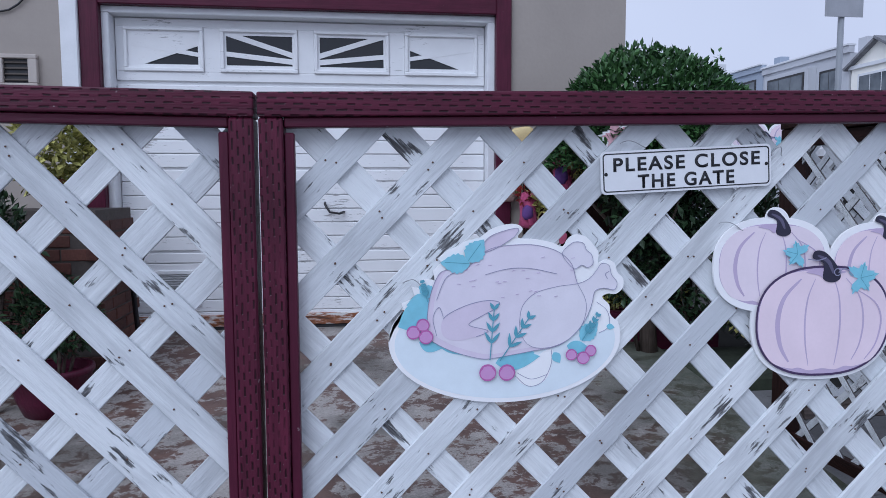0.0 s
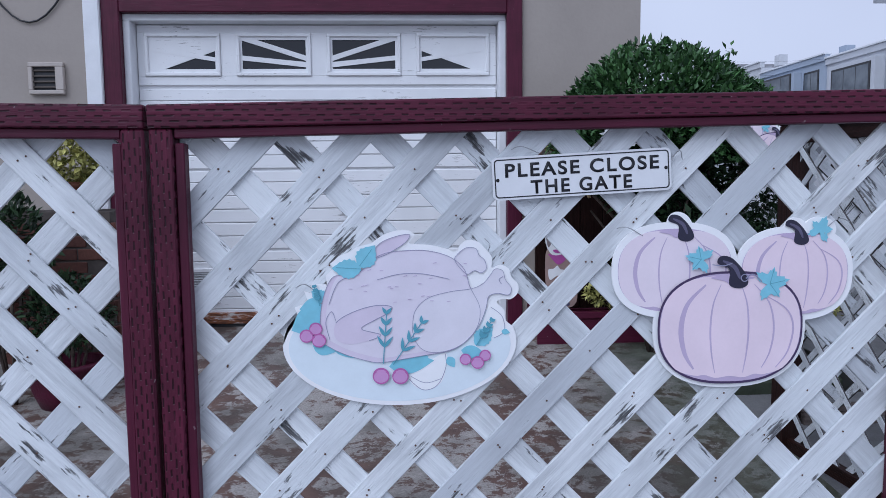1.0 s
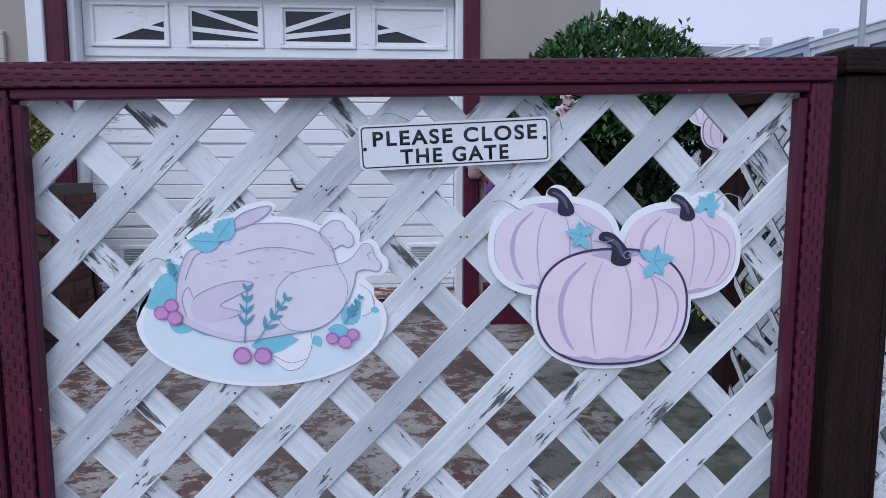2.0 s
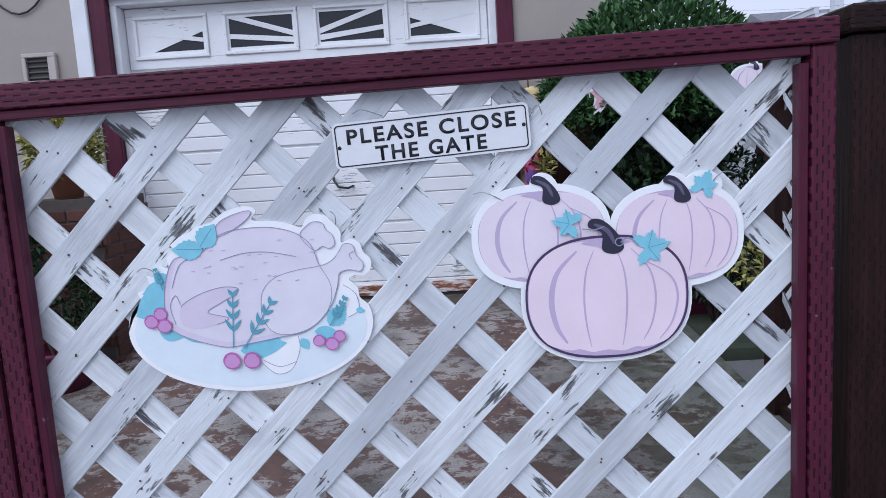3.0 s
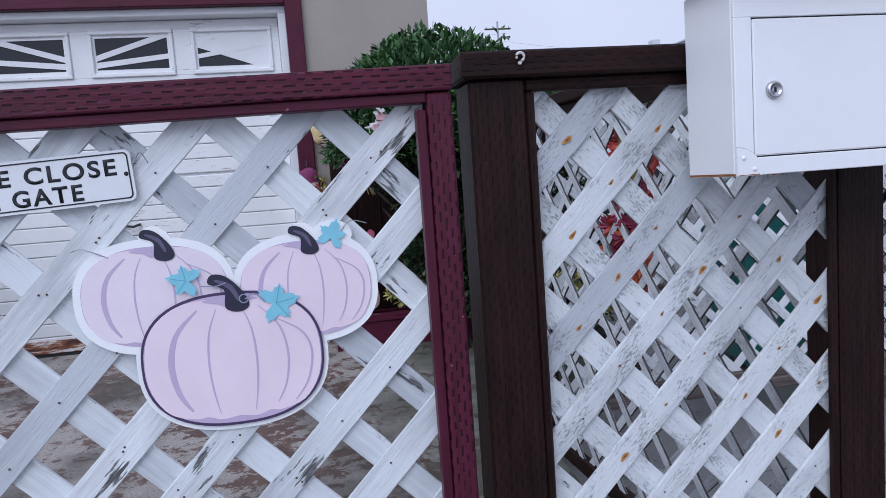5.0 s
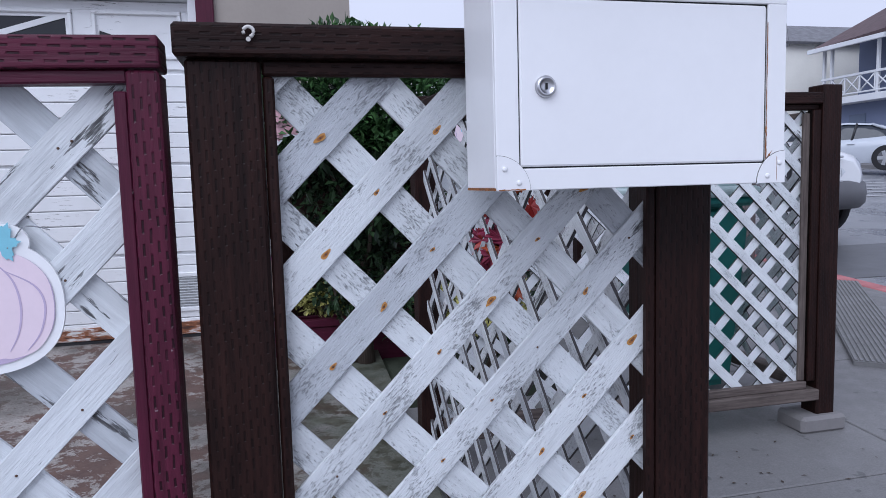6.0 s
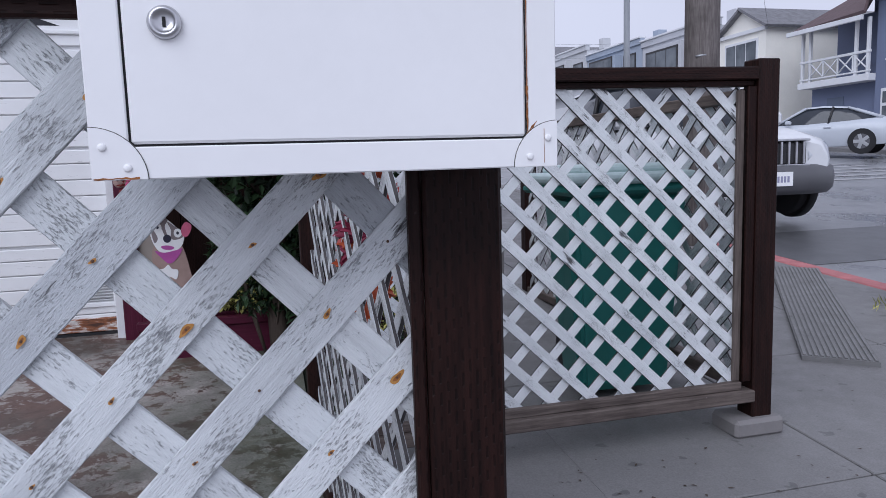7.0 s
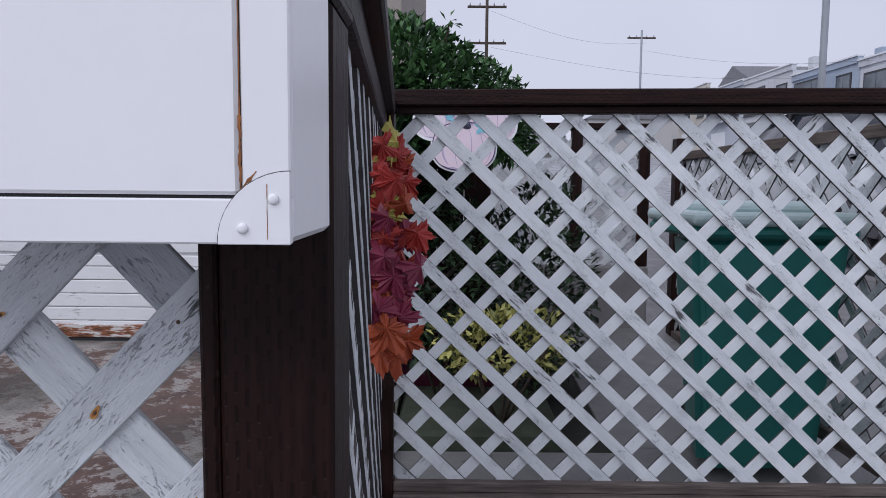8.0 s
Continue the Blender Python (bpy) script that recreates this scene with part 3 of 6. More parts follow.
bay = thing("fence_bay", "dark brown stained fence bay with flaking white lattice", "fence", (1.55, PY, -0.08))
timber_post(1.201, 1.290, 1.080, 1.169, -0.1, 1.220, bay)
timber_post(1.836, 1.925, 1.084, 1.173, -0.1, 1.220, bay)
box("cap_rail", 1.190, 1.928, 1.066, 1.180, 1.2205, 1.2605, M["brownX"], bay, 0.004)
box("inner_strip", 1.2915, 1.8345, 1.086, 1.1, 1.2005, 1.220, M["brownX"], bay, 0.003)
box("inner_strip", 1.2915, 1.306, 1.086, 1.1, -0.02, 1.200, M["brownZ"], bay, 0.003)
box("inner_strip", 1.820, 1.8345, 1.086, 1.1, -0.02, 1.200, M["brownZ"], bay, 0.003)
box("bottom_rail", 1.2915, 1.8345, 1.086, 1.14, -0.07, -0.021, M["brownX"], bay, 0.003)
lattice(bay, Matrix.Translation((0, PY, 0)), 1.293, 1.833, -0.02, 1.215, [(1.027, 0.265, 0.1468, 0.0), (-1.045, 2.0025, 0.1470, 0.0085)], M["slat_panel"], width=0.0455, seed=11)

M["slat_side"] = white_slat_material("old_flaking_slat", 0.06, 0.6, 0.9, 0.09, 0.5)
# ---- fence bay that runs back from the box post ----
side = thing("fence_bay", "dark brown fence bay with old white lattice and an autumn garland", "fence", (1.81, 1.9, -0.03))
A, B = Vector((1.905, 1.176, 0)), Vector((1.815, 2.60, 0))
_len = (B - A).length
TO = Matrix.Translation(A) @ Matrix.Rotation(math.atan2(B.y - A.y, B.x - A.x), 4, "Z")
bm = bmesh.new()
add_box(bm, 0, _len, -0.045, 0.045, 1.295, 1.335, 0.004, TO)
part("cap_rail", bm, M["brownY"], side)
bm = bmesh.new()
add_box(bm, 0, _len, -0.02, 0.02, 1.24, 1.294, 0.003, TO)
part("top_rail", bm, M["brownY"], side)
bm = bmesh.new()
add_box(bm, 0, _len, -0.02, 0.02, 0.0, 0.05, 0.003, TO)
part("bottom_rail", bm, M["brownY"], side)
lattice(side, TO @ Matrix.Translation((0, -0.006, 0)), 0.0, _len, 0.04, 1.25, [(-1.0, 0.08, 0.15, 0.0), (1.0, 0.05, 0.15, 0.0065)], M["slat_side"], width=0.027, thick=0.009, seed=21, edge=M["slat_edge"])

# ---- far fence bay beside the sidewalk ----
far_bay = thing("fence_bay", "dark brown fence bay with dirty white lattice and grey bottom rail", "fence", (2.6, 2.64, 0.0))
FY = 2.63
timber_post(1.775, 1.855, FY - 0.03, FY + 0.06, -0.1, 1.3145, far_bay)
timber_post(3.462, 3.552, FY - 0.042, FY + 0.048, -0.02, 1.410, far_bay)
CAP = Matrix.Translation((1.77, 0, 1.315)) @ Matrix.Rotation(-0.011, 4, "Y")
box("cap_rail", 0, 1.691, FY - 0.045, FY + 0.06, 0, 0.046, M["brownX"], far_bay, 0.004, m=CAP)
box("top_rail", 0.086, 1.690, FY - 0.02, FY + 0.03, -0.022, -0.0005, M["brownX"], far_bay, 0.003, m=CAP)
box("inner_strip", 3.424, 3.461, FY - 0.034, FY - 0.0205, 0.185, 1.310, M["brownZ"], far_bay, 0.003)
box("inner_strip", 3.393, 3.4235, FY - 0.016, FY - 0.001, 0.185, 1.297, M["grey_woodZ"], far_bay, 0.003)
box("bottom_rail", 1.856, 3.47, FY - 0.052, FY + 0.02, 0.105, 0.152, M["grey_woodX"], far_bay, 0.005)
box("bottom_strip", 1.856, 3.423, FY - 0.03, FY - 0.001, 0.1525, 0.184, M["grey_woodX"], far_bay, 0.003)
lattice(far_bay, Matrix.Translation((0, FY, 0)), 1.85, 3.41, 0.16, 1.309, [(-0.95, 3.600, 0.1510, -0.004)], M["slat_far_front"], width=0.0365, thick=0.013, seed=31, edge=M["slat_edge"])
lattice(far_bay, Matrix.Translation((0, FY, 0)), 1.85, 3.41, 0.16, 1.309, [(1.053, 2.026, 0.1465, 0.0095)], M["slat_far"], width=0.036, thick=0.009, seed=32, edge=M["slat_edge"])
box("footing_stone", 3.37, 3.59, FY - 0.075, FY + 0.09, -0.03, 0.043, M["curb"], far_bay, 0.014, "rough concrete footing")

# fence along the sidewalk behind it
walk_bay = thing("fence_bay", "brown fence bay with white lattice along the sidewalk", "fence", (3.41, 3.4, 0.05))
TO2 = Matrix.Translation((3.507, FY + 0.05, 0)) @ Matrix.Rotation(math.pi / 2, 4, "Z")
for z0, z1, nm in ((1.26, 1.31, "cap_rail"), (0.12, 0.17, "bottom_rail")):
    bm = bmesh.new()
    add_box(bm, 0, 2.3, -0.04, 0.04, z0, z1, 0.004, TO2)
    part(nm, bm, M["grey_woodY"], walk_bay)
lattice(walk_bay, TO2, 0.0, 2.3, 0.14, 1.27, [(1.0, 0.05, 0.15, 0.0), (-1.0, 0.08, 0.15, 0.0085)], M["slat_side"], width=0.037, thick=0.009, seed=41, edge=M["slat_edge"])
bm = bmesh.new()
add_box(bm, 2.3, 2.39, -0.045, 0.045, -0.1, 1.4, 0.004, TO2)
part("post", bm, M["brownZ"], walk_bay)


# return bay across the back of the yard, on a low concrete wall
back_bay = thing("fence_bay", "brown fence bay with white lattice on a low concrete wall", "fence", (3.0, 5.2, 0.05))
box("plinth", 2.30, 3.36, 5.16, 5.30, -0.1, 0.56, M["curb"], back_bay, 0.008, "low grey concrete wall")
for x in (2.84, 3.29):
    box("post", x, x + 0.07, 5.19, 5.26, 0.561, 1.47, M["brownZ"], back_bay, 0.004)
box("cap_rail", 2.30, 3.36, 5.18, 5.27, 1.471, 1.51, M["brownX"], back_bay, 0.004)
lattice(back_bay, Matrix.Translation((0, 5.225, 0)), 2.32, 3.29, 0.561, 1.47, [(1.0, 0.1, 0.15, 0.0), (-1.0, 0.12, 0.15, 0.0085)], M["slat_side"], seed=51)


def nail_row(parent, points, y, seed, stain=0.0):
    """Nail heads, one object each on a shared mesh, some with a rust bloom round them."""
    rnd = random.Random(seed)
    bm = bmesh.new()
    add_lathe(bm, [(0.0017, 0), (0.0017, 0.0005), (0.0012, 0.0009), (0.0004, 0.001)], sides=8)
    first = part("nail", bm, M["nail"], parent)
    blooms = []
    for v in range(4):
        bm = bmesh.new()
        n = 20
        for mi, la, lb in ((0, 0.0105, 0.0044), (1, 0.0062, 0.0022)):
            ring = []
            ph = rnd.uniform(0, 6)
            for k in range(n):
                a = 2 * math.pi * k / n
                r = 1 + 0.13 * math.sin(3 * a + ph) + rnd.uniform(-0.06, 0.06)
                u, w = la * r * math.cos(a), lb * r * math.sin(a)
                ring.append(((u - w) * 0.7071, (u + w) * 0.7071))
            add_prism(bm, ring, -0.0004 - 0.0002 * mi, 0.0004, mi)
        me = bpy.data.meshes.new("rust_bloom")
        bm.to_mesh(me)
        bm.free()
        me.materials.append(M["bloom"])
        me.materials.append(M["rust"])
        blooms.append(me)
    for i, (x, z) in enumerate(points):
        ob = first if i == 0 else new("nail", first.data)
        if i:
            ob.parent = parent
            ob.matrix_parent_inverse = first.matrix_parent_inverse
        ob.matrix_basis = Matrix.Translation((x, y, z)) @ Matrix.Rotation(math.pi / 2, 4, "X")
        if rnd.random() < stain:
            st = new("rust_bloom", rnd.choice(blooms))
            st.parent = parent
            st.matrix_parent_inverse = first.matrix_parent_inverse
            st.matrix_basis = Matrix.Translation((x, y - 0.0002, z)) @ Matrix.Rotation(rnd.uniform(-0.3, 0.3), 4, "Y") @ Matrix.Scale(rnd.uniform(0.3, 1.0), 4)


def crossings(up, down, x0, x1, z0, z1, seed, two=False):
    """Where the slats of two families (slope, first x at z = 0, step) cross."""
    rnd = random.Random(seed)
    out = []
    for i in range(-30, 40):
        for j in range(-30, 40):
            a, b = up[1] + i * up[2], down[1] + j * down[2]
            z = (b - a) / (1 / up[0] - 1 / down[0])
            x = a + z / up[0]
            if x0 < x < x1 and z0 < z < z1:
                out.append((x + rnd.uniform(-0.006, 0.006), z + rnd.uniform(-0.006, 0.006)))
                if two and rnd.random() < 0.6:
                    out.append((x + rnd.uniform(-0.014, 0.014), z + rnd.uniform(-0.014, 0.014)))
    return out


nail_row(right_leaf, crossings((1.02, -1.127, 0.1551), (-1.034, 1.036, 0.1565), RX0 + 0.07, RX1 - 0.07, 0.3, 1.14, 2, True), GY - 0.0008, 8)
nail_row(left_leaf, crossings((1.03, -1.471, 0.158), (-1.066, 0.692, 0.1533), -0.75, -0.23, 0.3, 1.14, 3, True), GY - 0.0008, 9)
nail_row(bay, crossings((1.027, 0.265, 0.1468), (-1.045, 2.0025, 0.1470), 1.31, 1.82, 0.3, 1.19, 4), PY - 0.0008, 10, 0.8)

# ---- white steel box on the post ----
BX0, BX1, BZ0, BZ1, BYF, BYB = 1.547, 1.926, 1.0505, 1.325, 0.937, 1.0655
DX, DY, DB, DT = 1.5745, 1.8995, 1.0755, 1.2665
mbox = thing("utility_box", "white enamelled steel lock box with riveted corner plates", "utility box", (1.7, 1.05, BZ0))
box("body", BX0, BX1, BYF + 0.004, BYB, BZ0, BZ1, M["enamel"], mbox, 0.004)
bm = bmesh.new()
for q in ((BX0, BX1, BZ0, DB), (BX0, BX1, DT + 0.002, BZ1), (BX0, DX, DB, DT + 0.002), (DY, BX1, DB, DT + 0.002)):
    add_box(bm, q[0], q[1], BYF, BYF + 0.006, q[2], q[3], 0.001)
part("face_frame", bm, M["enamel"], mbox)
bm = bmesh.new()
add_box(bm, BX0 - 0.022, BX1 + 0.022, BYF - 0.03, BYB, BZ1, BZ1 + 0.009, 0.002, Matrix.Translation((0, BYB, BZ1)) @ Matrix.Rotation(0.04, 4, "X") @ Matrix.Translation((0, -BYB, -BZ1 + 0.006)))
part("lid", bm, M["enamel"], mbox)
door = box("door", DX + 0.002, DY - 0.002, BYF + 0.0005, BYF + 0.006, DB + 0.002, DT, M["enamel"], mbox, 0.002)
box("door_gap", DX, DY, BYF + 0.0036, BYF + 0.0046, DB, DT + 0.002, M["gap"], mbox, 0)
bm = bmesh.new()
add_lathe(bm, [(0.0125, 0), (0.0125, 0.003), (0.0105, 0.006), (0.0085, 0.0062), (0.008, 0.004), (0.003, 0.004)], sides=24)
lock = part("lock", bm, M["chrome"], door, "round chrome key lock")
lock.matrix_basis = Matrix.Translation((1.607, BYF + 0.0005, 1.168)) @ Matrix.Rotation(math.pi / 2, 4, "X")
box("keyhole", 1.6058, 1.6082, BYF - 0.0048, BYF - 0.0036, 1.1645, 1.1715, M["gap"], lock, 0)
for sx, cx in ((1, BX0), (-1, BX1)):
    bm = bmesh.new()
    R = 0.040
    poly = [(cx, BZ0)] + [(cx + sx * R * math.cos(a * math.pi / 2 / 10), BZ0 + R * math.sin(a * math.pi / 2 / 10)) for a in range(11)]
    if sx < 0:
        poly = poly[::-1]
    add_prism(bm, poly, BYF - 0.0016, BYF + 0.001)
    bmesh.ops.bevel(bm, geom=[e for e in bm.edges], offset=0.0004, segments=1, affect="EDGES")
    plate = part("corner_plate", bm, M["enamel"], mbox)
    # thin dark arc paints the shadow gap along the plate's edge
    bm = bmesh.new()
    arc = [(cx + sx * R * math.cos(a * math.pi / 40), BZ0 + R * math.sin(a * math.pi / 40)) for a in range(21)]
    add_prism(bm, ccw(ribbon(arc, 0.0011)), BYF - 0.0006, BYF + 0.0004)
    part("seam", bm, M["grime"], plate, "dark seam painted as the shadow gap round the plate")
    for u, v in ((0.009, 0.025), (0.026, 0.009)):
        bm = bmesh.new()
        add_lathe(bm, [(0.0032, 0), (0.003, 0.0012), (0.002, 0.002), (0.0006, 0.0021)], sides=12)
        s = part("rivet", bm, M["enamel"], plate)
        s.matrix_basis = Matrix.Translation((cx + sx * u, BYF - 0.0016, BZ0 + v)) @ Matrix.Rotation(math.pi / 2, 4, "X")
# rust that crept out of the seams
_rr = random.Random(4)


def rust_streak(x0, z0, x1, z1, w, y, n=14):
    bm = bmesh.new()
    d = Vector((x1 - x0, z1 - z0)) / n
    nn = Vector((-d.y, d.x)).normalized()
    up = [(Vector((x0, z0)) + d * i + nn * w * _rr.uniform(0.15, 1)) for i in range(n + 1)]
    dn = [(Vector((x0, z0)) + d * i - nn * w * _rr.uniform(0.15, 1)) for i in range(n + 1)]
    add_prism(bm, [tuple(v) for v in dn] + [tuple(v) for v in up[::-1]], y - 0.0003, y + 0.0004)
    part("rust_streak", bm, M["rust"], mbox)


rust_streak(DY - 0.0008, DB + 0.006, DY - 0.0008, DB + 0.045, 0.0011, BYF, 18)
rust_streak(DY - 0.0007, DB + 0.045, DY - 0.0008, DT - 0.02, 0.0005, BYF, 24)
rust_streak(DY - 0.003, DB + 0.002, DY + 0.008, DB + 0.015, 0.0012, BYF, 8)
rust_streak(BX0 + 0.0015, BZ0 + 0.0012, BX0 + 0.034, BZ0 + 0.0012, 0.0012, BYF - 0.0016, 10)
rust_streak(BX1 - 0.0125, BZ0 + 0.003, BX1 - 0.0125, BZ0 + 0.033, 0.00025, BYF - 0.0016, 10)
bm = bmesh.new()
add_box(bm, BX0 - 0.0006, BX0 + 0.0004, BYF + 0.004, BYB - 0.004, BZ0 + 0.0005, BZ0 + 0.0035)
part("rust_streak", bm, M["rust"], mbox)
# screw eye on the cap rail
bm = bmesh.new()
add_tube(bm, [(1.279 + 0.006 * math.cos(a * 0.45), 1.061, 1.2485 + 0.006 * math.sin(a * 0.45)) for a in range(-3, 9)], 0.0022, 8)
add_tube(bm, [(1.2785, 1.061, 1.240), (1.2785, 1.070, 1.240)], 0.0028, 8)
tagged(part("screw_eye", bm, plain("pale_galvanised_hook", (0.6, 0.58, 0.55), 0.4)), "pale metal screw eye on the dark cap rail", "hook")

# ---- flat painted boards on the gate ----
M["board_white"] = plain("white_cutout_board", (0.90, 0.90, 0.91), 0.45, 0.03, 30, bump=0.03)
M["plate_blue"] = plain("pale_blue_print", (0.75, 0.83, 0.88), 0.45, 0.04, 25, bump=0.03)
M["roast"] = plain("faded_lilac_print", (0.74, 0.69, 0.78), 0.45, 0.05, 22, bump=0.03)
M["roast_shade"] = plain("deeper_lilac_print", (0.69, 0.61, 0.73), 0.45, 0.06, 22, bump=0.03)
M["roast_light"] = plain("pale_lilac_print", (0.76, 0.73, 0.80), 0.45, 0.05, 22, bump=0.03)
M["teal"] = plain("teal_leaf_print", (0.25, 0.58, 0.70), 0.45, 0.08, 60, bump=0.03)
M["teal_dark"] = plain("dark_teal_print", (0.12, 0.36, 0.46), 0.45, 0.08, 60, bump=0)
M["berry"] = plain("purple_berry_print", (0.46, 0.13, 0.38), 0.4, 0.08, 60, bump=0)
M["berry_light"] = plain("pink_berry_print", (0.58, 0.31, 0.58), 0.4, 0.05, 60, bump=0)
M["ink"] = plain("slate_blue_ink", (0.30, 0.30, 0.43), 0.5, 0.05, 60, bump=0)
M["navy"] = plain("navy_stem_print", (0.022, 0.02, 0.045), 0.45, 0.1, 60, bump=0)
M["navy_light"] = plain("slate_stem_print", (0.11, 0.10, 0.17), 0.45, 0.1, 60, bump=0)
M["pink"] = plain("pale_pink_print", (0.81, 0.71, 0.78), 0.45, 0.05, 12, bump=0.03)
M["pink_warm"] = plain("warm_pink_print", (0.83, 0.69, 0.765), 0.45, 0.05, 12, bump=0.03)
M["mauve"] = plain("mauve_print", (0.53, 0.43, 0.60), 0.45, 0.06, 20, bump=0.03)
M["outline"] = plain("dark_purple_print", (0.06, 0.035, 0.10), 0.45, 0.06, 20, bump=0)


def oval(cx, cz, rx, rz, turn=0.0, n=40, wob=0.0, ph=0.0):
    c, s = math.cos(turn), math.sin(turn)
    out = []
    for k in range(n):
        a = 2 * math.pi * k / n
        f = 1 + wob * math.sin(5 * a + ph)
        u, v = rx * f * math.cos(a), rz * f * math.sin(a)
        out.append((cx + u * c - v * s, cz + u * s + v * c))
    return out


def smooth(pts, n=6, closed=True):
    """A rounded line through a few guide points."""
    out, m = [], len(pts)
    for i in range(m if closed else m - 1):
        g = lambda j: Vector(pts[j % m] if closed else pts[max(0, min(m - 1, j))])
        a, b, c, d = g(i - 1), g(i), g(i + 1), g(i + 2)
        for k in range(n):
            t = k / n
            v = 0.5 * (2 * b + (c - a) * t + (2 * a - 5 * b + 4 * c - d) * t * t + (3 * b - a - 3 * c + d) * t ** 3)
            out.append((v.x, v.y))
    if not closed:
        out.append(tuple(pts[-1]))
    return out


def leaf_shape(x, z, ln, wd, ang, teeth=0):
    c, s = math.cos(ang), math.sin(ang)
    n = 12
    side = []
    for k in range(n + 1):
        t = k / n
        w = wd / 2 * math.sin(math.pi * t ** 0.8) * (1 + (0.18 if teeth and k % 2 else 0))
        side.append((t * ln, w))
    pts = side + [(u, -w) for u, w in side[-2:0:-1]]
    return [(x + u * c - w * s, z + u * s + w * c) for u, w in pts][::-1]


def lobed_leaf(x, z, r, ang):
    """A five-pointed leaf."""
    pts = []
    for k in range(5):
        a = ang + (k - 2) * 1.12
        rr = r * (1.0, 0.92, 1.1, 0.92, 1.0)[k]
        for da, f in ((-0.46, 0.58), (-0.25, 0.80), (-0.14, 0.76), (0, 1.0), (0.14, 0.76), (0.25, 0.80), (0.46, 0.58)):
            pts.append((x + rr * f * math.cos(a + da), z + rr * f * math.sin(a + da)))
    pts.append((x - 0.15 * r * math.cos(ang), z - 0.15 * r * math.sin(ang)))
    return pts


class Board:
    """A flat board whose print is laid on in thin layers."""

    def __init__(self, top, y, to=None):
        self.top, self.y, self.k, self.to = top, y, 0, to or Matrix()

    def lay(self, name, polys, mat, thick=0.0004, step=1, label=""):
        if name in ("leaf", "tendril", "patch", "paw", "wedge", "skin_tick", "wedge_line", "leaf_vein") and len(polys) > 1:
            return [self.lay(name, [p], mat, thick, step if i == 0 else 0.06, label) for i, p in enumerate(polys)][0]
        bm = bmesh.new()
        self.k += step
        for i, p in enumerate(polys):
            y = self.y - 0.00022 * self.k - 0.00003 * i
            add_prism(bm, ccw(p), y, y + thick)
        bmesh.ops.transform(bm, matrix=self.to, verts=bm.verts[:])
        return part(name, bm, M[mat], self.top, label)


roast = thing("roast_turkey_cutout", "flat printed board of a roast bird on a platter", "decoration", (0.248, 1.1, 0.712))
b = Board(roast, 1.0995)
BODY = smooth([(0.115, 0.829), (0.113, 0.868), (0.120, 0.906), (0.134, 0.935), (0.155, 0.941), (0.181, 0.945), (0.203, 0.965), (0.225, 0.976), (0.259, 0.980), (0.297, 0.979), (0.334, 0.968), (0.358, 0.947), (0.368, 0.916), (0.385, 0.878), (0.376, 0.839), (0.339, 0.808), (0.290, 0.799), (0.252, 0.793), (0.213, 0.788), (0.185, 0.793), (0.152, 0.804), (0.127, 0.817)])
THIGH = smooth([(0.270, 0.861), (0.276, 0.880), (0.296, 0.898), (0.332, 0.908), (0.371, 0.913), (0.391, 0.922), (0.403, 0.936), (0.411, 0.946), (0.424, 0.943), (0.429, 0.927), (0.439, 0.913), (0.434, 0.901), (0.416, 0.904), (0.400, 0.899), (0.395, 0.878), (0.383, 0.849), (0.358, 0.820), (0.329, 0.806), (0.300, 0.804), (0.281, 0.813), (0.270, 0.835)])
LEG2 = smooth([(0.342, 0.965), (0.356, 0.980), (0.367, 0.984), (0.379, 0.981), (0.384, 0.970), (0.393, 0.962), (0.396, 0.947), (0.387, 0.940), (0.376, 0.944), (0.364, 0.938), (0.352, 0.948)])
WINGT = smooth([(0.199, 0.968), (0.216, 0.993), (0.246, 1.005), (0.266, 1.007), (0.261, 0.996), (0.246, 0.985), (0.222, 0.972)])
WINGL = smooth([(0.139, 0.858), (0.170, 0.877), (0.208, 0.887), (0.234, 0.884), (0.226, 0.873), (0.205, 0.862), (0.182, 0.847), (0.215, 0.835), (0.167, 0.821), (0.139, 0.830)])
_rim = [(0.248 + 0.2 * math.cos(a * math.pi / 40), 0.82 + 0.1085 * math.sin(a * math.pi / 40)) for a in range(-46, 4)]
_top = smooth([(0.441, 0.846), (0.429, 0.858), (0.427, 0.874), (0.414, 0.888), (0.424, 0.894), (0.438, 0.893), (0.450, 0.903), (0.451, 0.919), (0.440, 0.931), (0.435, 0.946), (0.421, 0.953), (0.406, 0.948), (0.406, 0.966), (0.393, 0.983), (0.382, 0.993), (0.365, 0.996), (0.352, 0.988), (0.344, 0.976), (0.325, 0.983), (0.297, 0.989), (0.266, 0.992), (0.274, 1.006), (0.264, 1.014), (0.246, 1.014), (0.222, 1.007), (0.202, 0.993)], 4, False)
_notch = [(0.177, 0.987), (0.165, 0.979), (0.147, 0.972), (0.131, 0.959), (0.137, 0.952), (0.123, 0.939), (0.126, 0.922), (0.114, 0.925), (0.099, 0.923), (0.101, 0.909), (0.087, 0.913), (0.093, 0.894), (0.070, 0.885), (0.075, 0.872), (0.056, 0.850)]
b.lay("board", [_top + _notch + [p for p in _rim if p[0] < 0.06 and p[1] > 0.82][::-1] + [p for p in _rim if not (p[0] < 0.06 and p[1] > 0.82)]], "board_white", 0.0045)
b.lay("platter", [oval(0.248, 0.815, 0.19, 0.096, 0, 64)], "plate_blue", step=2)
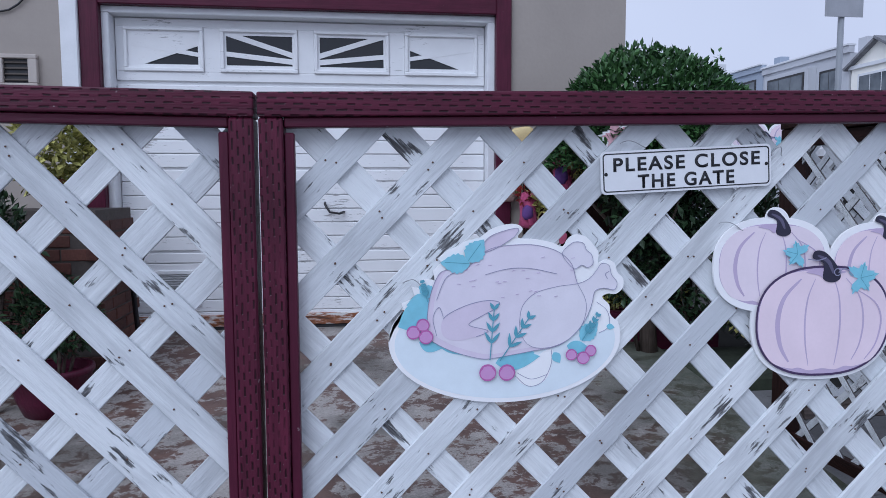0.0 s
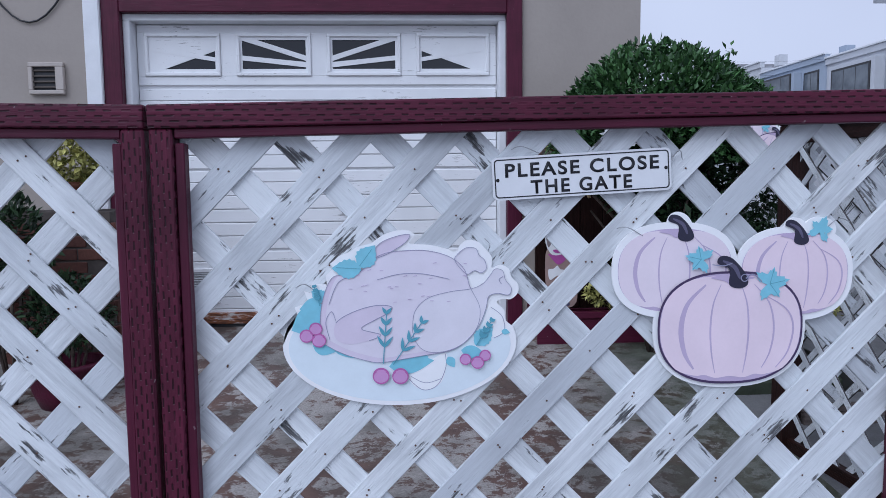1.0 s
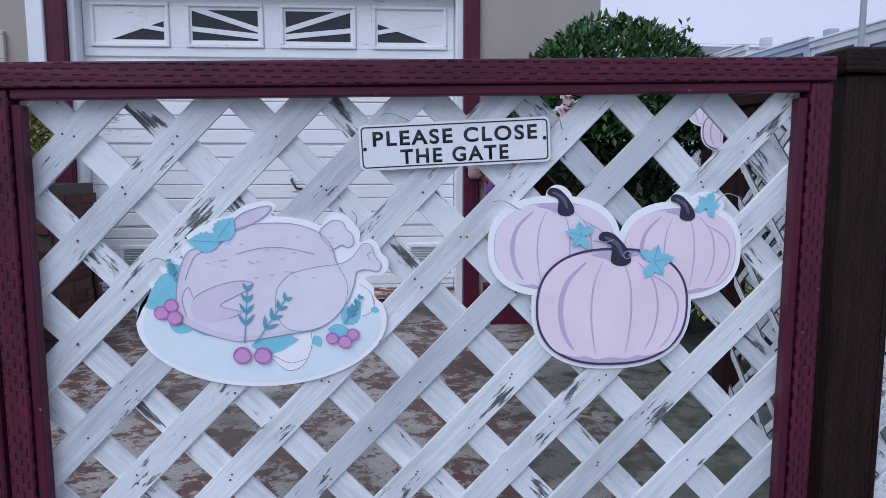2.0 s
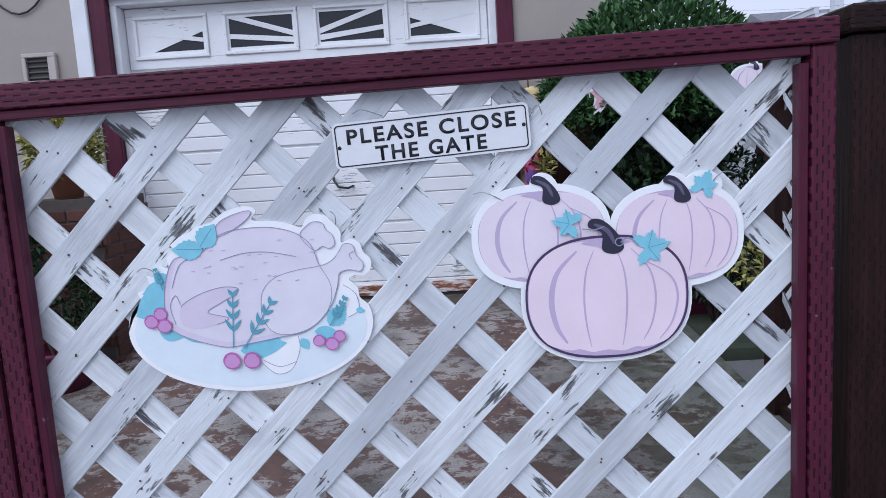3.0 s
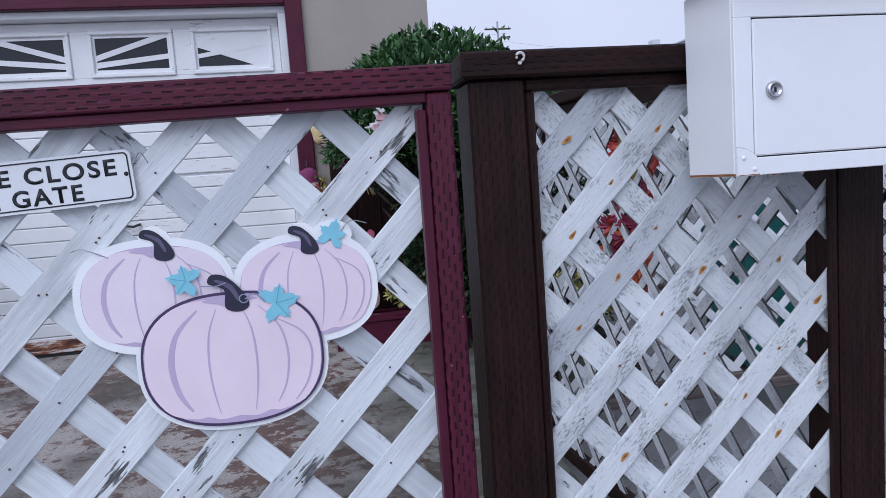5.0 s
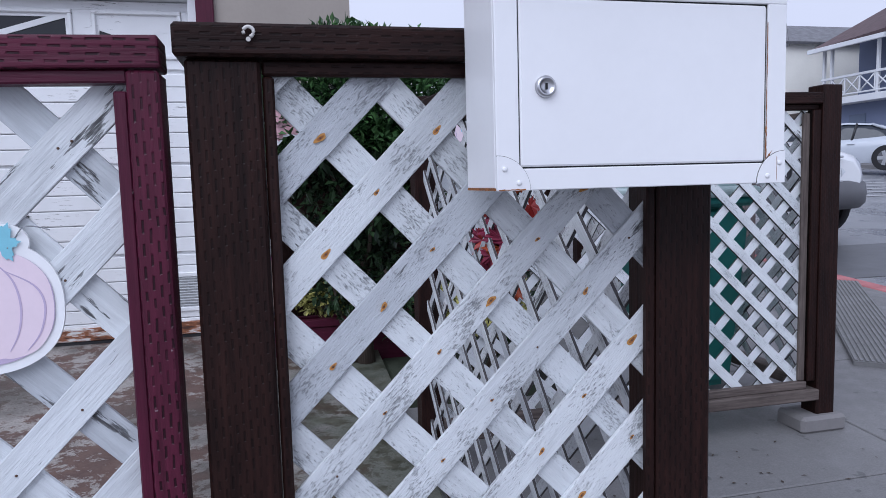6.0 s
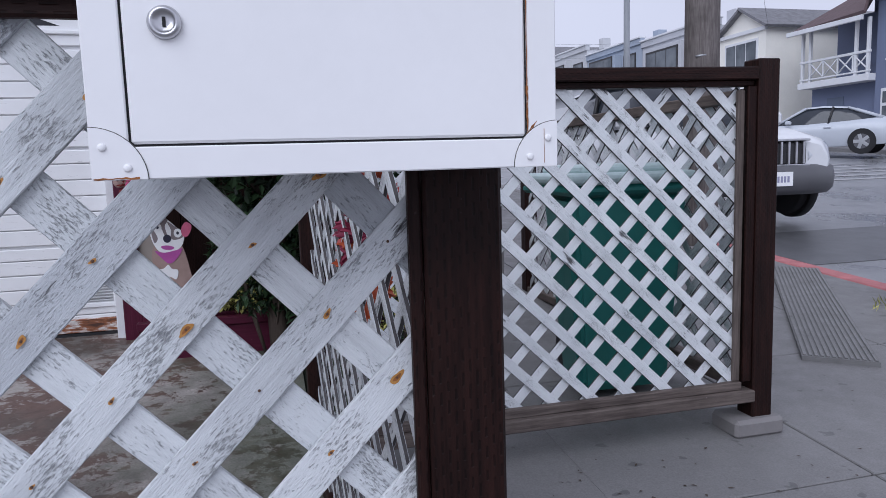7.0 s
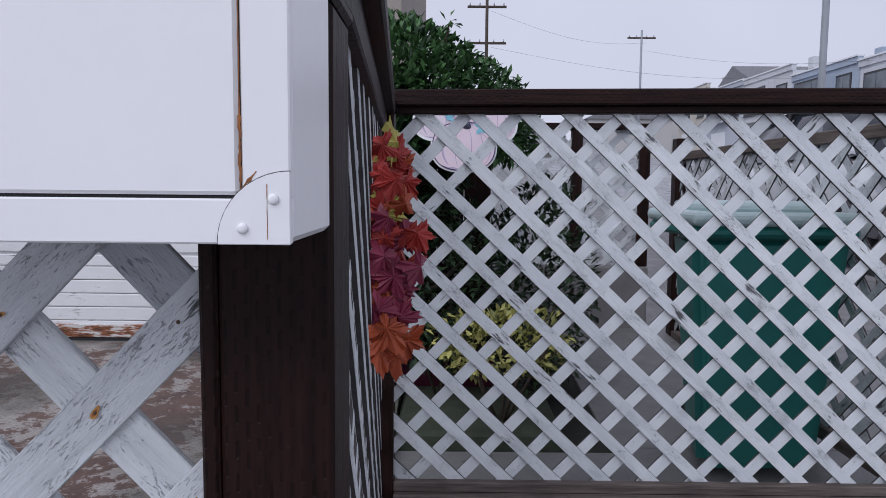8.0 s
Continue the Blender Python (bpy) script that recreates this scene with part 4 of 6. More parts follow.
b.lay("wedge", [smooth([(0.262, 0.760), (0.275, 0.742), (0.297, 0.738), (0.32, 0.755), (0.327, 0.80), (0.30, 0.79), (0.28, 0.775)], 5), smooth([(0.40, 0.88), (0.415, 0.879), (0.424, 0.862), (0.425, 0.835), (0.405, 0.828), (0.39, 0.845)], 5)], "board_white")
b.lay("wedge_line", [ribbon(smooth([(0.262, 0.757), (0.285, 0.738), (0.31, 0.745), (0.325, 0.775), (0.325, 0.80)], 6, False), 0.001), ribbon(smooth([(0.265, 0.762), (0.29, 0.750), (0.318, 0.757)], 6, False), 0.0009), ribbon(smooth([(0.404, 0.880), (0.423, 0.864), (0.427, 0.838), (0.409, 0.826)], 6, False), 0.0009)], "ink")
b.lay("leaf", [leaf_shape(0.118, 0.872, 0.060, 0.050, -2.70), leaf_shape(0.118, 0.886, 0.040, 0.034, -3.05), leaf_shape(0.123, 0.896, 0.03, 0.022, 2.5, 1), leaf_shape(0.099, 0.820, 0.042, 0.026, -0.26), leaf_shape(0.128, 0.822, 0.055, 0.018, -0.5),
               leaf_shape(0.228, 0.780, 0.078, 0.034, 0.12), leaf_shape(0.258, 0.783, 0.04, 0.03, 0.35), leaf_shape(0.329, 0.795, 0.022, 0.016, -1.03), leaf_shape(0.352, 0.806, 0.042, 0.022, -0.17), leaf_shape(0.376, 0.815, 0.043, 0.028, 0.77, 1), leaf_shape(0.422, 0.838, 0.015, 0.01, -0.2)], "teal", label="teal printed leaves")
b.lay("leg", [LEG2], "roast_light")
b.lay("wing", [WINGT], "roast_shade")
b.lay("body_shade", [BODY], "roast_shade")
b.lay("body", [[(x + 0.004 + 0.045 * (0.24 - x), z + 0.003 + 0.05 * (0.885 - z)) for x, z in BODY]], "roast")
b.lay("thigh", [THIGH], "roast_light")
b.lay("wing", [WINGL], "roast_shade")
b.lay("ink_line", [ribbon(BODY + BODY[:1], 0.0008), ribbon(THIGH + THIGH[:1], 0.0008), ribbon(LEG2 + LEG2[:1], 0.0008), ribbon(WINGT + WINGT[:1], 0.0008), ribbon(WINGL[:38], 0.0012), ribbon(WINGL[36:46], 0.0011),
                   ribbon(smooth([(0.128, 0.89), (0.145, 0.928), (0.173, 0.938)], 6, False), 0.0009), ribbon(smooth([(0.21, 0.931), (0.248, 0.940), (0.287, 0.940), (0.333, 0.930)], 6, False), 0.0009),
                   ribbon(smooth([(0.128, 0.83), (0.122, 0.86), (0.132, 0.878), (0.139, 0.862)], 6, False), 0.0009), ribbon(smooth([(0.425, 0.933), (0.418, 0.928), (0.422, 0.92)], 4, False), 0.001)], "ink")
_r = random.Random(12)
b.lay("skin_tick", [ribbon([(x, z), (x + 0.006, z + _r.uniform(-0.001, 0.003))], 0.0009) for x, z in [(_r.uniform(0.16, 0.36), _r.uniform(0.89, 0.96)) for _ in range(26)]], "mauve")
b.lay("leaf", [leaf_shape(0.184, 0.949, 0.050, 0.030, 3.08, 1), leaf_shape(0.180, 0.953, 0.046, 0.032, 0.93, 1)], "teal", label="teal printed leaves")
b.lay("leaf_vein", [ribbon([(0.182, 0.950), (0.142, 0.953)], 0.0012), ribbon([(0.181, 0.955), (0.202, 0.983)], 0.0012)], "teal_dark")
for x0, z0, x1, z1 in ((0.218, 0.786, 0.225, 0.872), (0.235, 0.784, 0.284, 0.855), (0.378, 0.814, 0.404, 0.856), (0.113, 0.888, 0.105, 0.920)):
    d = Vector((x1 - x0, z1 - z0))
    a = math.atan2(d.y, d.x)
    SPRIG = [ribbon([(x0, z0), (x1, z1)], 0.0016)]
    for k in range(2, 10, 1):
        px, pz = x0 + d.x * k / 9, z0 + d.y * k / 9
        for t in ((-0.6, 0.6) if k % 2 else ()):
            SPRIG.append(leaf_shape(px, pz, 0.27 * d.length * (1.25 - k / 14), 0.0058, a + t))
    b.lay("herb_sprig", SPRIG, "teal_dark", 0.0004, 0.25, "dark teal herb sprig")
for x, z, r in ((0.105, 0.849, 0.011), (0.089, 0.837, 0.0115), (0.110, 0.829, 0.012), (0.214, 0.765, 0.0145), (0.247, 0.764, 0.0142), (0.359, 0.791, 0.010), (0.393, 0.797, 0.010), (0.380, 0.785, 0.0112)):
    b.lay("berry", [oval(x, z, r, r, 0, 20)], "berry", label="purple printed berry")
    b.lay("berry_shine", [oval(x, z - 0.1 * r, r * 0.86, r * 0.7, 0, 18), oval(x, z + r * 0.5, r * 0.55, r * 0.26, 0, 12)], "berry_light", step=0.3)


def gourd(x, z, rx, rz, n=56, power=0.82):
    """The squarish round of a pumpkin."""
    ring = [(math.cos(i * math.tau / n), math.sin(i * math.tau / n)) for i in range(n)]
    return [(x + rx * math.copysign(abs(c) ** power, c), z + rz * math.copysign(abs(v) ** power, v)) for c, v in ring]


def pumpkin_set(at, scale, label, y):
    """Three overlapping printed pumpkins on one board. at: the place of the front one's middle."""
    top = thing("pumpkin_cutout", label, "decoration", (at[0], y, at[2] - 0.11 * scale))
    to = Matrix.Translation((at[0], 0, at[2])) @ Matrix.Diagonal((scale, 1, scale, 1))
    b = Board(top, y, to)
    fr, lf, rt = (0.001, -0.006, 0.122, 0.0925), (-0.095, 0.093, 0.0975, 0.070), (0.1105, 0.084, 0.0925, 0.0695)
    edge = [gourd(c[0], c[1], c[2] + 0.010, c[3] + 0.011) for c in (fr, lf, rt)]
    edge += [oval(-0.088, 0.166, 0.021, 0.026, 0.5), oval(0.112, 0.157, 0.02, 0.023, 0.6), oval(0.152, 0.158, 0.029, 0.022)]
    b.lay("board", edge, "board_white", 0.0045)

    def pumpkin(c, tone, ring):
        x, z, rx, rz = c
        if ring:
            b.lay("outline", [gourd(x, z, rx + 0.0035, rz + 0.004)], "outline")
        b.lay("shade", [gourd(x, z, rx, rz)], "mauve")
        b.lay("flesh", [smooth([(x + rx * f * 0.99, z + rz * g) for f, g in ((-1, 0.05), (-0.9, 0.56), (-0.55, 0.9), (0, 0.95), (0.55, 0.9), (0.9, 0.56), (1, 0.05), (0.95, -0.42), (0.77, -0.76), (0.5, -0.88), (0.36, -0.87), (0.2, -0.93), (0.0, -0.90), (-0.2, -0.93), (-0.36, -0.87), (-0.5, -0.88), (-0.77, -0.76), (-0.95, -0.42))], 4)], tone)
        for f in (-0.66, -0.27, 0.24, 0.58, 0.84):
            g = 1.0 if abs(f) < 0.7 else 0.75
            line = smooth([(x + rx * f * 0.55, z + rz * 0.80 * g), (x + rx * f * 0.93, z + rz * 0.45 * g), (x + rx * f * 1.06, z), (x + rx * f * 0.98, z - rz * 0.45), (x + rx * f * 0.78, z - rz * 0.84 * (0.9 if abs(f) > 0.5 else 1))], 6, False)
            b.lay("rib_line", [ribbon(line, 0.0065 * rx / 0.124 * (1.4 if f < -0.5 else 0.5), True)], "mauve", step=0.5)
        b.lay("crown", [smooth([(x - 0.3 * rx, z + 0.93 * rz), (x - 0.1 * rx, z + 0.86 * rz), (x, z + 0.78 * rz), (x + 0.13 * rx, z + 0.86 * rz), (x + 0.32 * rx, z + 0.92 * rz), (x, z + 0.97 * rz)], 5)], "mauve")

    def stem(x, z, s):
        b.lay("stem", [smooth([(x - 0.016 * s, z - 0.006 * s), (x + 0.006 * s, z - 0.014 * s), (x + 0.022 * s, z - 0.004 * s), (x + 0.013 * s, z + 0.02 * s), (x - 0.012 * s, z + 0.046 * s), (x - 0.034 * s, z + 0.05 * s), (x - 0.04 * s, z + 0.036 * s), (x - 0.016 * s, z + 0.024 * s)], 5)], "navy", label="dark curved stem")
        b.lay("stem_light", [ribbon(smooth([(x - 0.03 * s, z + 0.041 * s), (x - 0.006 * s, z + 0.028 * s), (x + 0.006 * s, z + 0.004 * s)], 5, False), 0.008 * s, True)], "navy_light")

    pumpkin(lf, "pink", False)
    stem(-0.080, 0.151, 0.70)
    pumpkin(rt, "pink_warm", False)
    stem(0.118, 0.142, 0.66)
    b.lay("leaf", [lobed_leaf(0.152, 0.157, 0.024, 1.2)], "teal", label="teal printed leaf")
    pumpkin(fr, "pink_warm", True)
    stem(0.010, 0.073, 0.86)
    for x, z, r, a in ((-0.053, 0.111, 0.026, 2.9), (0.066, 0.068, 0.032, 0.2)):
        b.lay("leaf", [lobed_leaf(x, z, r, a)], "teal", label="teal printed leaf")
        b.lay("leaf_vein", [ribbon([(x, z), (x + 0.8 * r * math.cos(a + t), z + 0.8 * r * math.sin(a + t))], 0.001) for t in (-1.12, 0, 1.12)], "teal_dark")
    b.lay("tendril", [ribbon(smooth([(0.052, 0.072), (0.036, 0.085), (0.024, 0.078)], 5, False), 0.0018), ribbon(smooth([(-0.034, 0.102), (-0.015, 0.10), (0.0, 0.104)], 5, False), 0.0016),
                      ribbon(oval(0.022, 0.079, 0.006, 0.006, 0, 16) + oval(0.022, 0.079, 0.006, 0.006, 0, 16)[:1], 0.0016)], "ink")
    return top


pumpkin_set((0.824, 0, 0.842), 1.035, "flat printed board of three pale pink pumpkins", 1.0995)

# ---- the sign ----
M["sign_white"] = plain("white_sign_plate", (0.76, 0.77, 0.79), 0.4, 0.05, 20, bump=0.03)
M["sign_black"] = plain("black_sign_ink", (0.012, 0.013, 0.018), 0.5, bump=0)
SIGN = Matrix.Translation((0.5608, 1.098, 1.106)) @ Matrix.Rotation(math.radians(-3.0), 4, "Y") @ Matrix.Diagonal((1.049, 1, 1.049, 1))
sign = thing("gate_sign", "white metal sign with black raised lettering", "sign", Matrix.Translation((0.5608, 1.098, 1.069)))


def rounded(w, h, r, n=6):
    out = []
    for cx, cz, a0 in ((w - r, h - r, 0), (r - w, h - r, 90), (r - w, r - h, 180), (w - r, r - h, 270)):
        for k in range(n + 1):
            a = radians(a0 + 90 * k / n)
            out.append((cx + r * math.cos(a), cz + r * math.sin(a)))
    return out


W2, H2 = 0.1465, 0.0345


def laid(name, bm, mat, label=""):
    bmesh.ops.transform(bm, matrix=SIGN, verts=bm.verts[:])
    return part(name, bm, M[mat], sign, label)


bm = bmesh.new()
add_prism(bm, rounded(W2, H2, 0.008), -0.0012, 0.0025)
bmesh.ops.bevel(bm, geom=bm.edges[:], offset=0.0006, segments=1, affect="EDGES")
laid("plate", bm, "sign_white")
bm = bmesh.new()
o, i_ = rounded(W2 - 0.0035, H2 - 0.0035, 0.006), rounded(W2 - 0.0053, H2 - 0.0053, 0.005)
for k in range(len(o)):
    j = (k + 1) % len(o)
    add_prism(bm, ccw([i_[k], o[k], o[j], i_[j]]), -0.0017, -0.0011)
laid("border_line", bm, "sign_black")


def lettering(words, width, cx, cz, parent, to, mat, height=None, depth=0.0004, bold=0.024):
    cu = bpy.data.curves.new("lettering", "FONT")
    cu.body, cu.align_x, cu.align_y, cu.size, cu.extrude, cu.space_character, cu.offset = words, "CENTER", "CENTER", 1.0, 0.0, 1.2, bold
    ob = new("lettering", cu)
    me = bpy.data.meshes.new_from_object(ob.evaluated_get(bpy.context.evaluated_depsgraph_get()))
    bpy.data.objects.remove(ob)
    bm = bmesh.new()
    bm.from_mesh(me)
    xs, ys = [v.co.x for v in bm.verts], [v.co.y for v in bm.verts]
    sx = width / (max(xs) - min(xs))
    sy = height / (max(ys) - min(ys)) if height else sx
    mx, my = (max(xs) + min(xs)) / 2, (max(ys) + min(ys)) / 2
    for v in bm.verts:
        v.co = Vector(((v.co.x - mx) * sx + cx, -0.0017, (v.co.y - my) * sy + cz))
    r = bmesh.ops.extrude_face_region(bm, geom=bm.faces[:])
    for v in [g for g in r["geom"] if isinstance(g, bmesh.types.BMVert)]:
        v.co.y += depth + 0.0002
    bmesh.ops.recalc_face_normals(bm, faces=bm.faces[:])
    bmesh.ops.transform(bm, matrix=to, verts=bm.verts[:])
    return part("lettering", bm, M[mat], parent, "black block capitals reading " + words.lower())


lettering("PLEASE CLOSE", 0.252, 0.0005, 0.0125, sign, SIGN, "sign_black", 0.0225)
lettering("THE GATE", 0.166, -0.002, -0.0158, sign, SIGN, "sign_black", 0.0225)
for sx in (-1, 1):
    bm = bmesh.new()
    add_lathe(bm, [(0.003, 0), (0.0026, 0.0008), (0.0006, 0.001)], sides=10)
    bmesh.ops.transform(bm, matrix=SIGN @ Matrix.Translation((sx * 0.138, -0.0012, 0.0 + 0.002 * sx)) @ Matrix.Rotation(math.pi / 2, 4, "X"), verts=bm.verts[:])
    part("screw", bm, M["gap"], sign)

# thin wire ties that hold the boards to the slats
for a, c, d in (((0.425, 1.134), (0.44, 1.139), (0.47, 1.128)), ((0.69, 1.115), (0.702, 1.13), (0.71, 1.115)), ((0.60, 0.998), (0.617, 1.0), (0.645, 0.985)), ((0.955, 0.985), (0.975, 1.01), (1.0, 1.005)), ((0.38, 0.985), (0.388, 0.975), (0.386, 0.962)), ((0.1, 0.9), (0.085, 0.912), (0.07, 0.905))):
    bm = bmesh.new()
    q = smooth([a, c, d], 6, False)
    add_tube(bm, [(1.035 * x, 1.0955 + 0.004 * math.sin(i * 0.7), z + 0.014) for i, (x, z) in enumerate(q)], 0.0008, 5)
    tagged(part("wire_tie", bm, M["steel"]), "thin twisted wire tie on the gate lattice", "wire", "wire ties on the gate")

# ---- planting and ornaments in the yard ----


def leaf_material(name, dark, light, rough=0.45):
    k = Mat(name, rough)
    isl = k.node("ShaderNodeNewGeometry").outputs["Random Per Island"]
    col = k.ramp(isl, (0.0, dark), (0.65, light), (1.0, tuple(min(1, v * 1.5) for v in light)))
    k.color(col)
    k.b.inputs["Specular IOR Level"].default_value = 0.35
    return k.m


M["leaf_green"] = leaf_material("glossy_green_leaf", (0.012, 0.036, 0.012), (0.058, 0.128, 0.040))
M["leaf_lime"] = leaf_material("yellow_green_leaf", (0.11, 0.12, 0.025), (0.42, 0.40, 0.13))
# dark shrub leaf; its near-black colour also serves as shade in and under the bush
M["leaf_dark"] = leaf_material("dark_shrub_and_shade_leaf", (0.008, 0.018, 0.010), (0.028, 0.055, 0.022))
M["leaf_red"] = leaf_material("autumn_red_leaf", (0.09, 0.009, 0.011), (0.25, 0.025, 0.02))
M["leaf_orange"] = leaf_material("autumn_orange_leaf", (0.13, 0.022, 0.010), (0.26, 0.05, 0.018))
M["leaf_olive"] = leaf_material("autumn_olive_leaf", (0.15, 0.14, 0.03), (0.32, 0.29, 0.07))
M["leaf_wine"] = leaf_material("autumn_wine_leaf", (0.06, 0.008, 0.02), (0.16, 0.02, 0.045))
M["bark"] = rough_wood("grey_brown_bark", (0.04, 0.03, 0.024), (0.11, 0.085, 0.07), 0.85)


def add_leaf(verts, faces, p, d, up, ln, wd):
    """A folded leaf of four triangles."""
    s = d.cross(up)
    if s.length < 1e-4:
        s = d.orthogonal()
    s.normalize()
    n = s.cross(d).normalized()
    i = len(verts)
    verts += [p, p + d * ln * 0.5 + s * wd / 2 + n * wd * 0.18, p + d * ln * 0.52 - n * 0.0, p + d * ln * 0.5 - s * wd / 2 + n * wd * 0.18, p + d * ln]
    faces += [(i, i + 1, i + 2), (i, i + 2, i + 3), (i + 1, i + 4, i + 2), (i + 2, i + 4, i + 3)]


def crown(name, centre, radii, count, ln, mat, parent, seed, lumps=9, inner=0.55, flat=-1.0, spread=0.25):
    """Many small leaves over an uneven, lumpy body."""
    rnd = random.Random(seed)
    cs = []
    for _ in range(lumps):
        v = Vector((rnd.gauss(0, 1), rnd.gauss(0, 1), rnd.gauss(0, 1))).normalized()
        cs.append((v, rnd.uniform(0.05, spread)))
    verts, faces = [], []
    c = Vector(centre)
    for _ in range(count):
        v = Vector((rnd.gauss(0, 1), rnd.gauss(0, 1), rnd.gauss(0, 1))).normalized()
        if v.z < flat:
            v.z = flat + rnd.uniform(0, 0.3)
        k = 0.82 + sum(h * max(0.0, v.dot(w)) ** 6 for w, h in cs)
        r = k * (inner + (1 - inner) * rnd.random() ** 0.35)
        p = c + Vector((v.x * radii[0], v.y * radii[1], v.z * radii[2])) * r
        d = (v * 0.7 + Vector((rnd.gauss(0, 0.6), rnd.gauss(0, 0.6), rnd.gauss(0.15, 0.6)))).normalized()
        add_leaf(verts, faces, p, d, Vector((rnd.gauss(0, 0.4), rnd.gauss(0, 0.4), 1)), ln * rnd.uniform(0.7, 1.25), ln * rnd.uniform(0.4, 0.6))
    me = bpy.data.meshes.new(name)
    me.from_pydata([tuple(v) for v in verts], [], faces)
    me.materials.append(M[mat])
    ob = new(name, me)
    ob.parent = parent
    ob.matrix_parent_inverse = placed(parent).inverted()
    return ob


bush = thing("bush", "large rounded evergreen bush with glossy dark leaves", "bush", (1.72, 3.76, 0.05))
bm = bmesh.new()
add_tube(bm, [(1.72, 3.80, 0.02), (1.70, 3.81, 0.35), (1.74, 3.83, 0.7), (1.70, 3.88, 1.0)], 0.055, 10, r2=0.03)
part("trunk", bm, M["bark"], bush)
_r = random.Random(5)
for k in range(9):
    a = k * 2.4
    bm = bmesh.new()
    st = Vector((1.72, 3.82, 0.45 + 0.06 * k))
    e = st + Vector((0.5 * math.cos(a), 0.25 * math.sin(a), 0.35 + 0.1 * _r.random()))
    add_tube(bm, [st, st.lerp(e, 0.5) + Vector((0, 0, -0.04)), e], 0.02, 6, r2=0.006)
    part("limb", bm, M["bark"], bush)
crown("crown", (1.70, 3.72, 1.36), (0.72, 0.43, 0.51), 14000, 0.047, "leaf_green", bush, 3, 14, 0.5, flat=-0.35, spread=0.16)
# near-black leaves put the shade of the bush's hollow into colour
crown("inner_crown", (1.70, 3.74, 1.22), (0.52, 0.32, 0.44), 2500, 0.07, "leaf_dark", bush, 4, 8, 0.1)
bm = bmesh.new()
add_tube(bm, [(1.97, 3.67, 1.62), (2.01, 3.66, 1.76), (2.015, 3.66, 1.79)], 0.005, 5)
part("stray_twig", bm, M["bark"], bush)
crown("stray_leaves", (2.018, 3.66, 1.80), (0.03, 0.03, 0.03), 12, 0.045, "leaf_green", bush, 9, 3, 0.1)

# low shrubs along the yard; two near-black ones added as shade under the bush
for at, rad, n, ln, mat, lab, sd in (
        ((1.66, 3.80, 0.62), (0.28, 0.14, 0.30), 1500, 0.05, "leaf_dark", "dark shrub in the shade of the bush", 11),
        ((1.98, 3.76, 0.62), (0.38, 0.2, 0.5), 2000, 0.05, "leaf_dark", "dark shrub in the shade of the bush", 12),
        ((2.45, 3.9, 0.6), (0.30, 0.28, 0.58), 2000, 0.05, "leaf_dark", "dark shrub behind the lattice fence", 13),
        ((2.25, 3.45, 0.42), (0.34, 0.22, 0.16), 700, 0.045, "leaf_lime", "yellow-green low plants behind the lattice fence", 14),
        ((1.66, 4.10, 0.42), (0.38, 0.10, 0.10), 900, 0.04, "leaf_lime", "yellow-green plants in the maroon planter", 15),
        ((-1.36, 3.28, 0.50), (0.22, 0.16, 0.20), 1000, 0.045, "leaf_dark", "dark leafy plant in a maroon pot", 16),
        ((-1.62, 3.26, 0.84), (0.26, 0.16, 0.26), 900, 0.05, "leaf_dark", "dark shrub in front of the brick pier", 18),
        ((-1.92, 3.6, 0.72), (0.30, 0.25, 0.50), 1500, 0.05, "leaf_dark", "dark shrub beside the brick pier", 17)):
    sh = thing("shrub", lab, "shrub", (at[0], at[1], max(0.03, at[2] - rad[2])), "shrubs in the yard")
    for k in range(5):
        bm = bmesh.new()
        add_tube(bm, [(at[0], at[1], gz(at[1])), (at[0] + 0.6 * rad[0] * math.cos(k * 1.3), at[1] + 0.6 * rad[1] * math.sin(k * 1.3), at[2])], 0.008, 5)
        part("stem", bm, M["bark"], sh)
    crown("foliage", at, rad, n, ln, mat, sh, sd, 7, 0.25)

# board screen added on the wall, dark to give the shade behind the planter
screen = thing("added_shade_screen", "dark maroon-brown screen of upright boards added for the shade behind the planter", "screen", (1.6, 4.33, 0.1))
for k in range(8):
    box("board", 1.085 + 0.146 * k, 1.228 + 0.146 * k, 4.325, 4.355, 0.15, 1.22 + 0.004 * (k % 3), M["brownZ"], screen, 0.003)

# maroon planter against the house
planter = thing("planter_box", "long maroon painted wooden planter box", "planter", (1.6, 4.1, 0.08))
for x0, x1, y0, y1, z1 in ((1.03, 1.24, 4.13, 4.34, 0.33), (1.03, 2.25, 3.97, 4.0, 0.29), (2.22, 2.25, 4.0, 4.34, 0.29), (1.24, 2.22, 4.31, 4.34, 0.29)):
    box("board", x0 + 0.001, x1 - 0.001, y0, y1, 0.05, z1, M["maroon_trimX"], planter, 0.004)
box("rim", 1.03, 2.27, 3.955, 4.01, 0.2905, 0.33, M["maroon_trimX"], planter, 0.003)
M["soil"] = plain("dark_potting_soil", (0.025, 0.018, 0.013), 0.95, 0.3, 40, bump=0.6)
box("soil", 1.242, 2.218, 4.002, 4.308, 0.07, 0.25, M["soil"], planter, 0)
M["bed"] = plain("dark_mossy_soil", (0.045, 0.055, 0.035), 0.95, 0.35, 9, bump=0.7)
tagged(box("garden_bed", 1.81, 2.5, 3.3, 3.965, -0.1, 0.09, M["bed"], None, 0.02), "dark mossy soil of the garden bed", "soil", kind="structure")

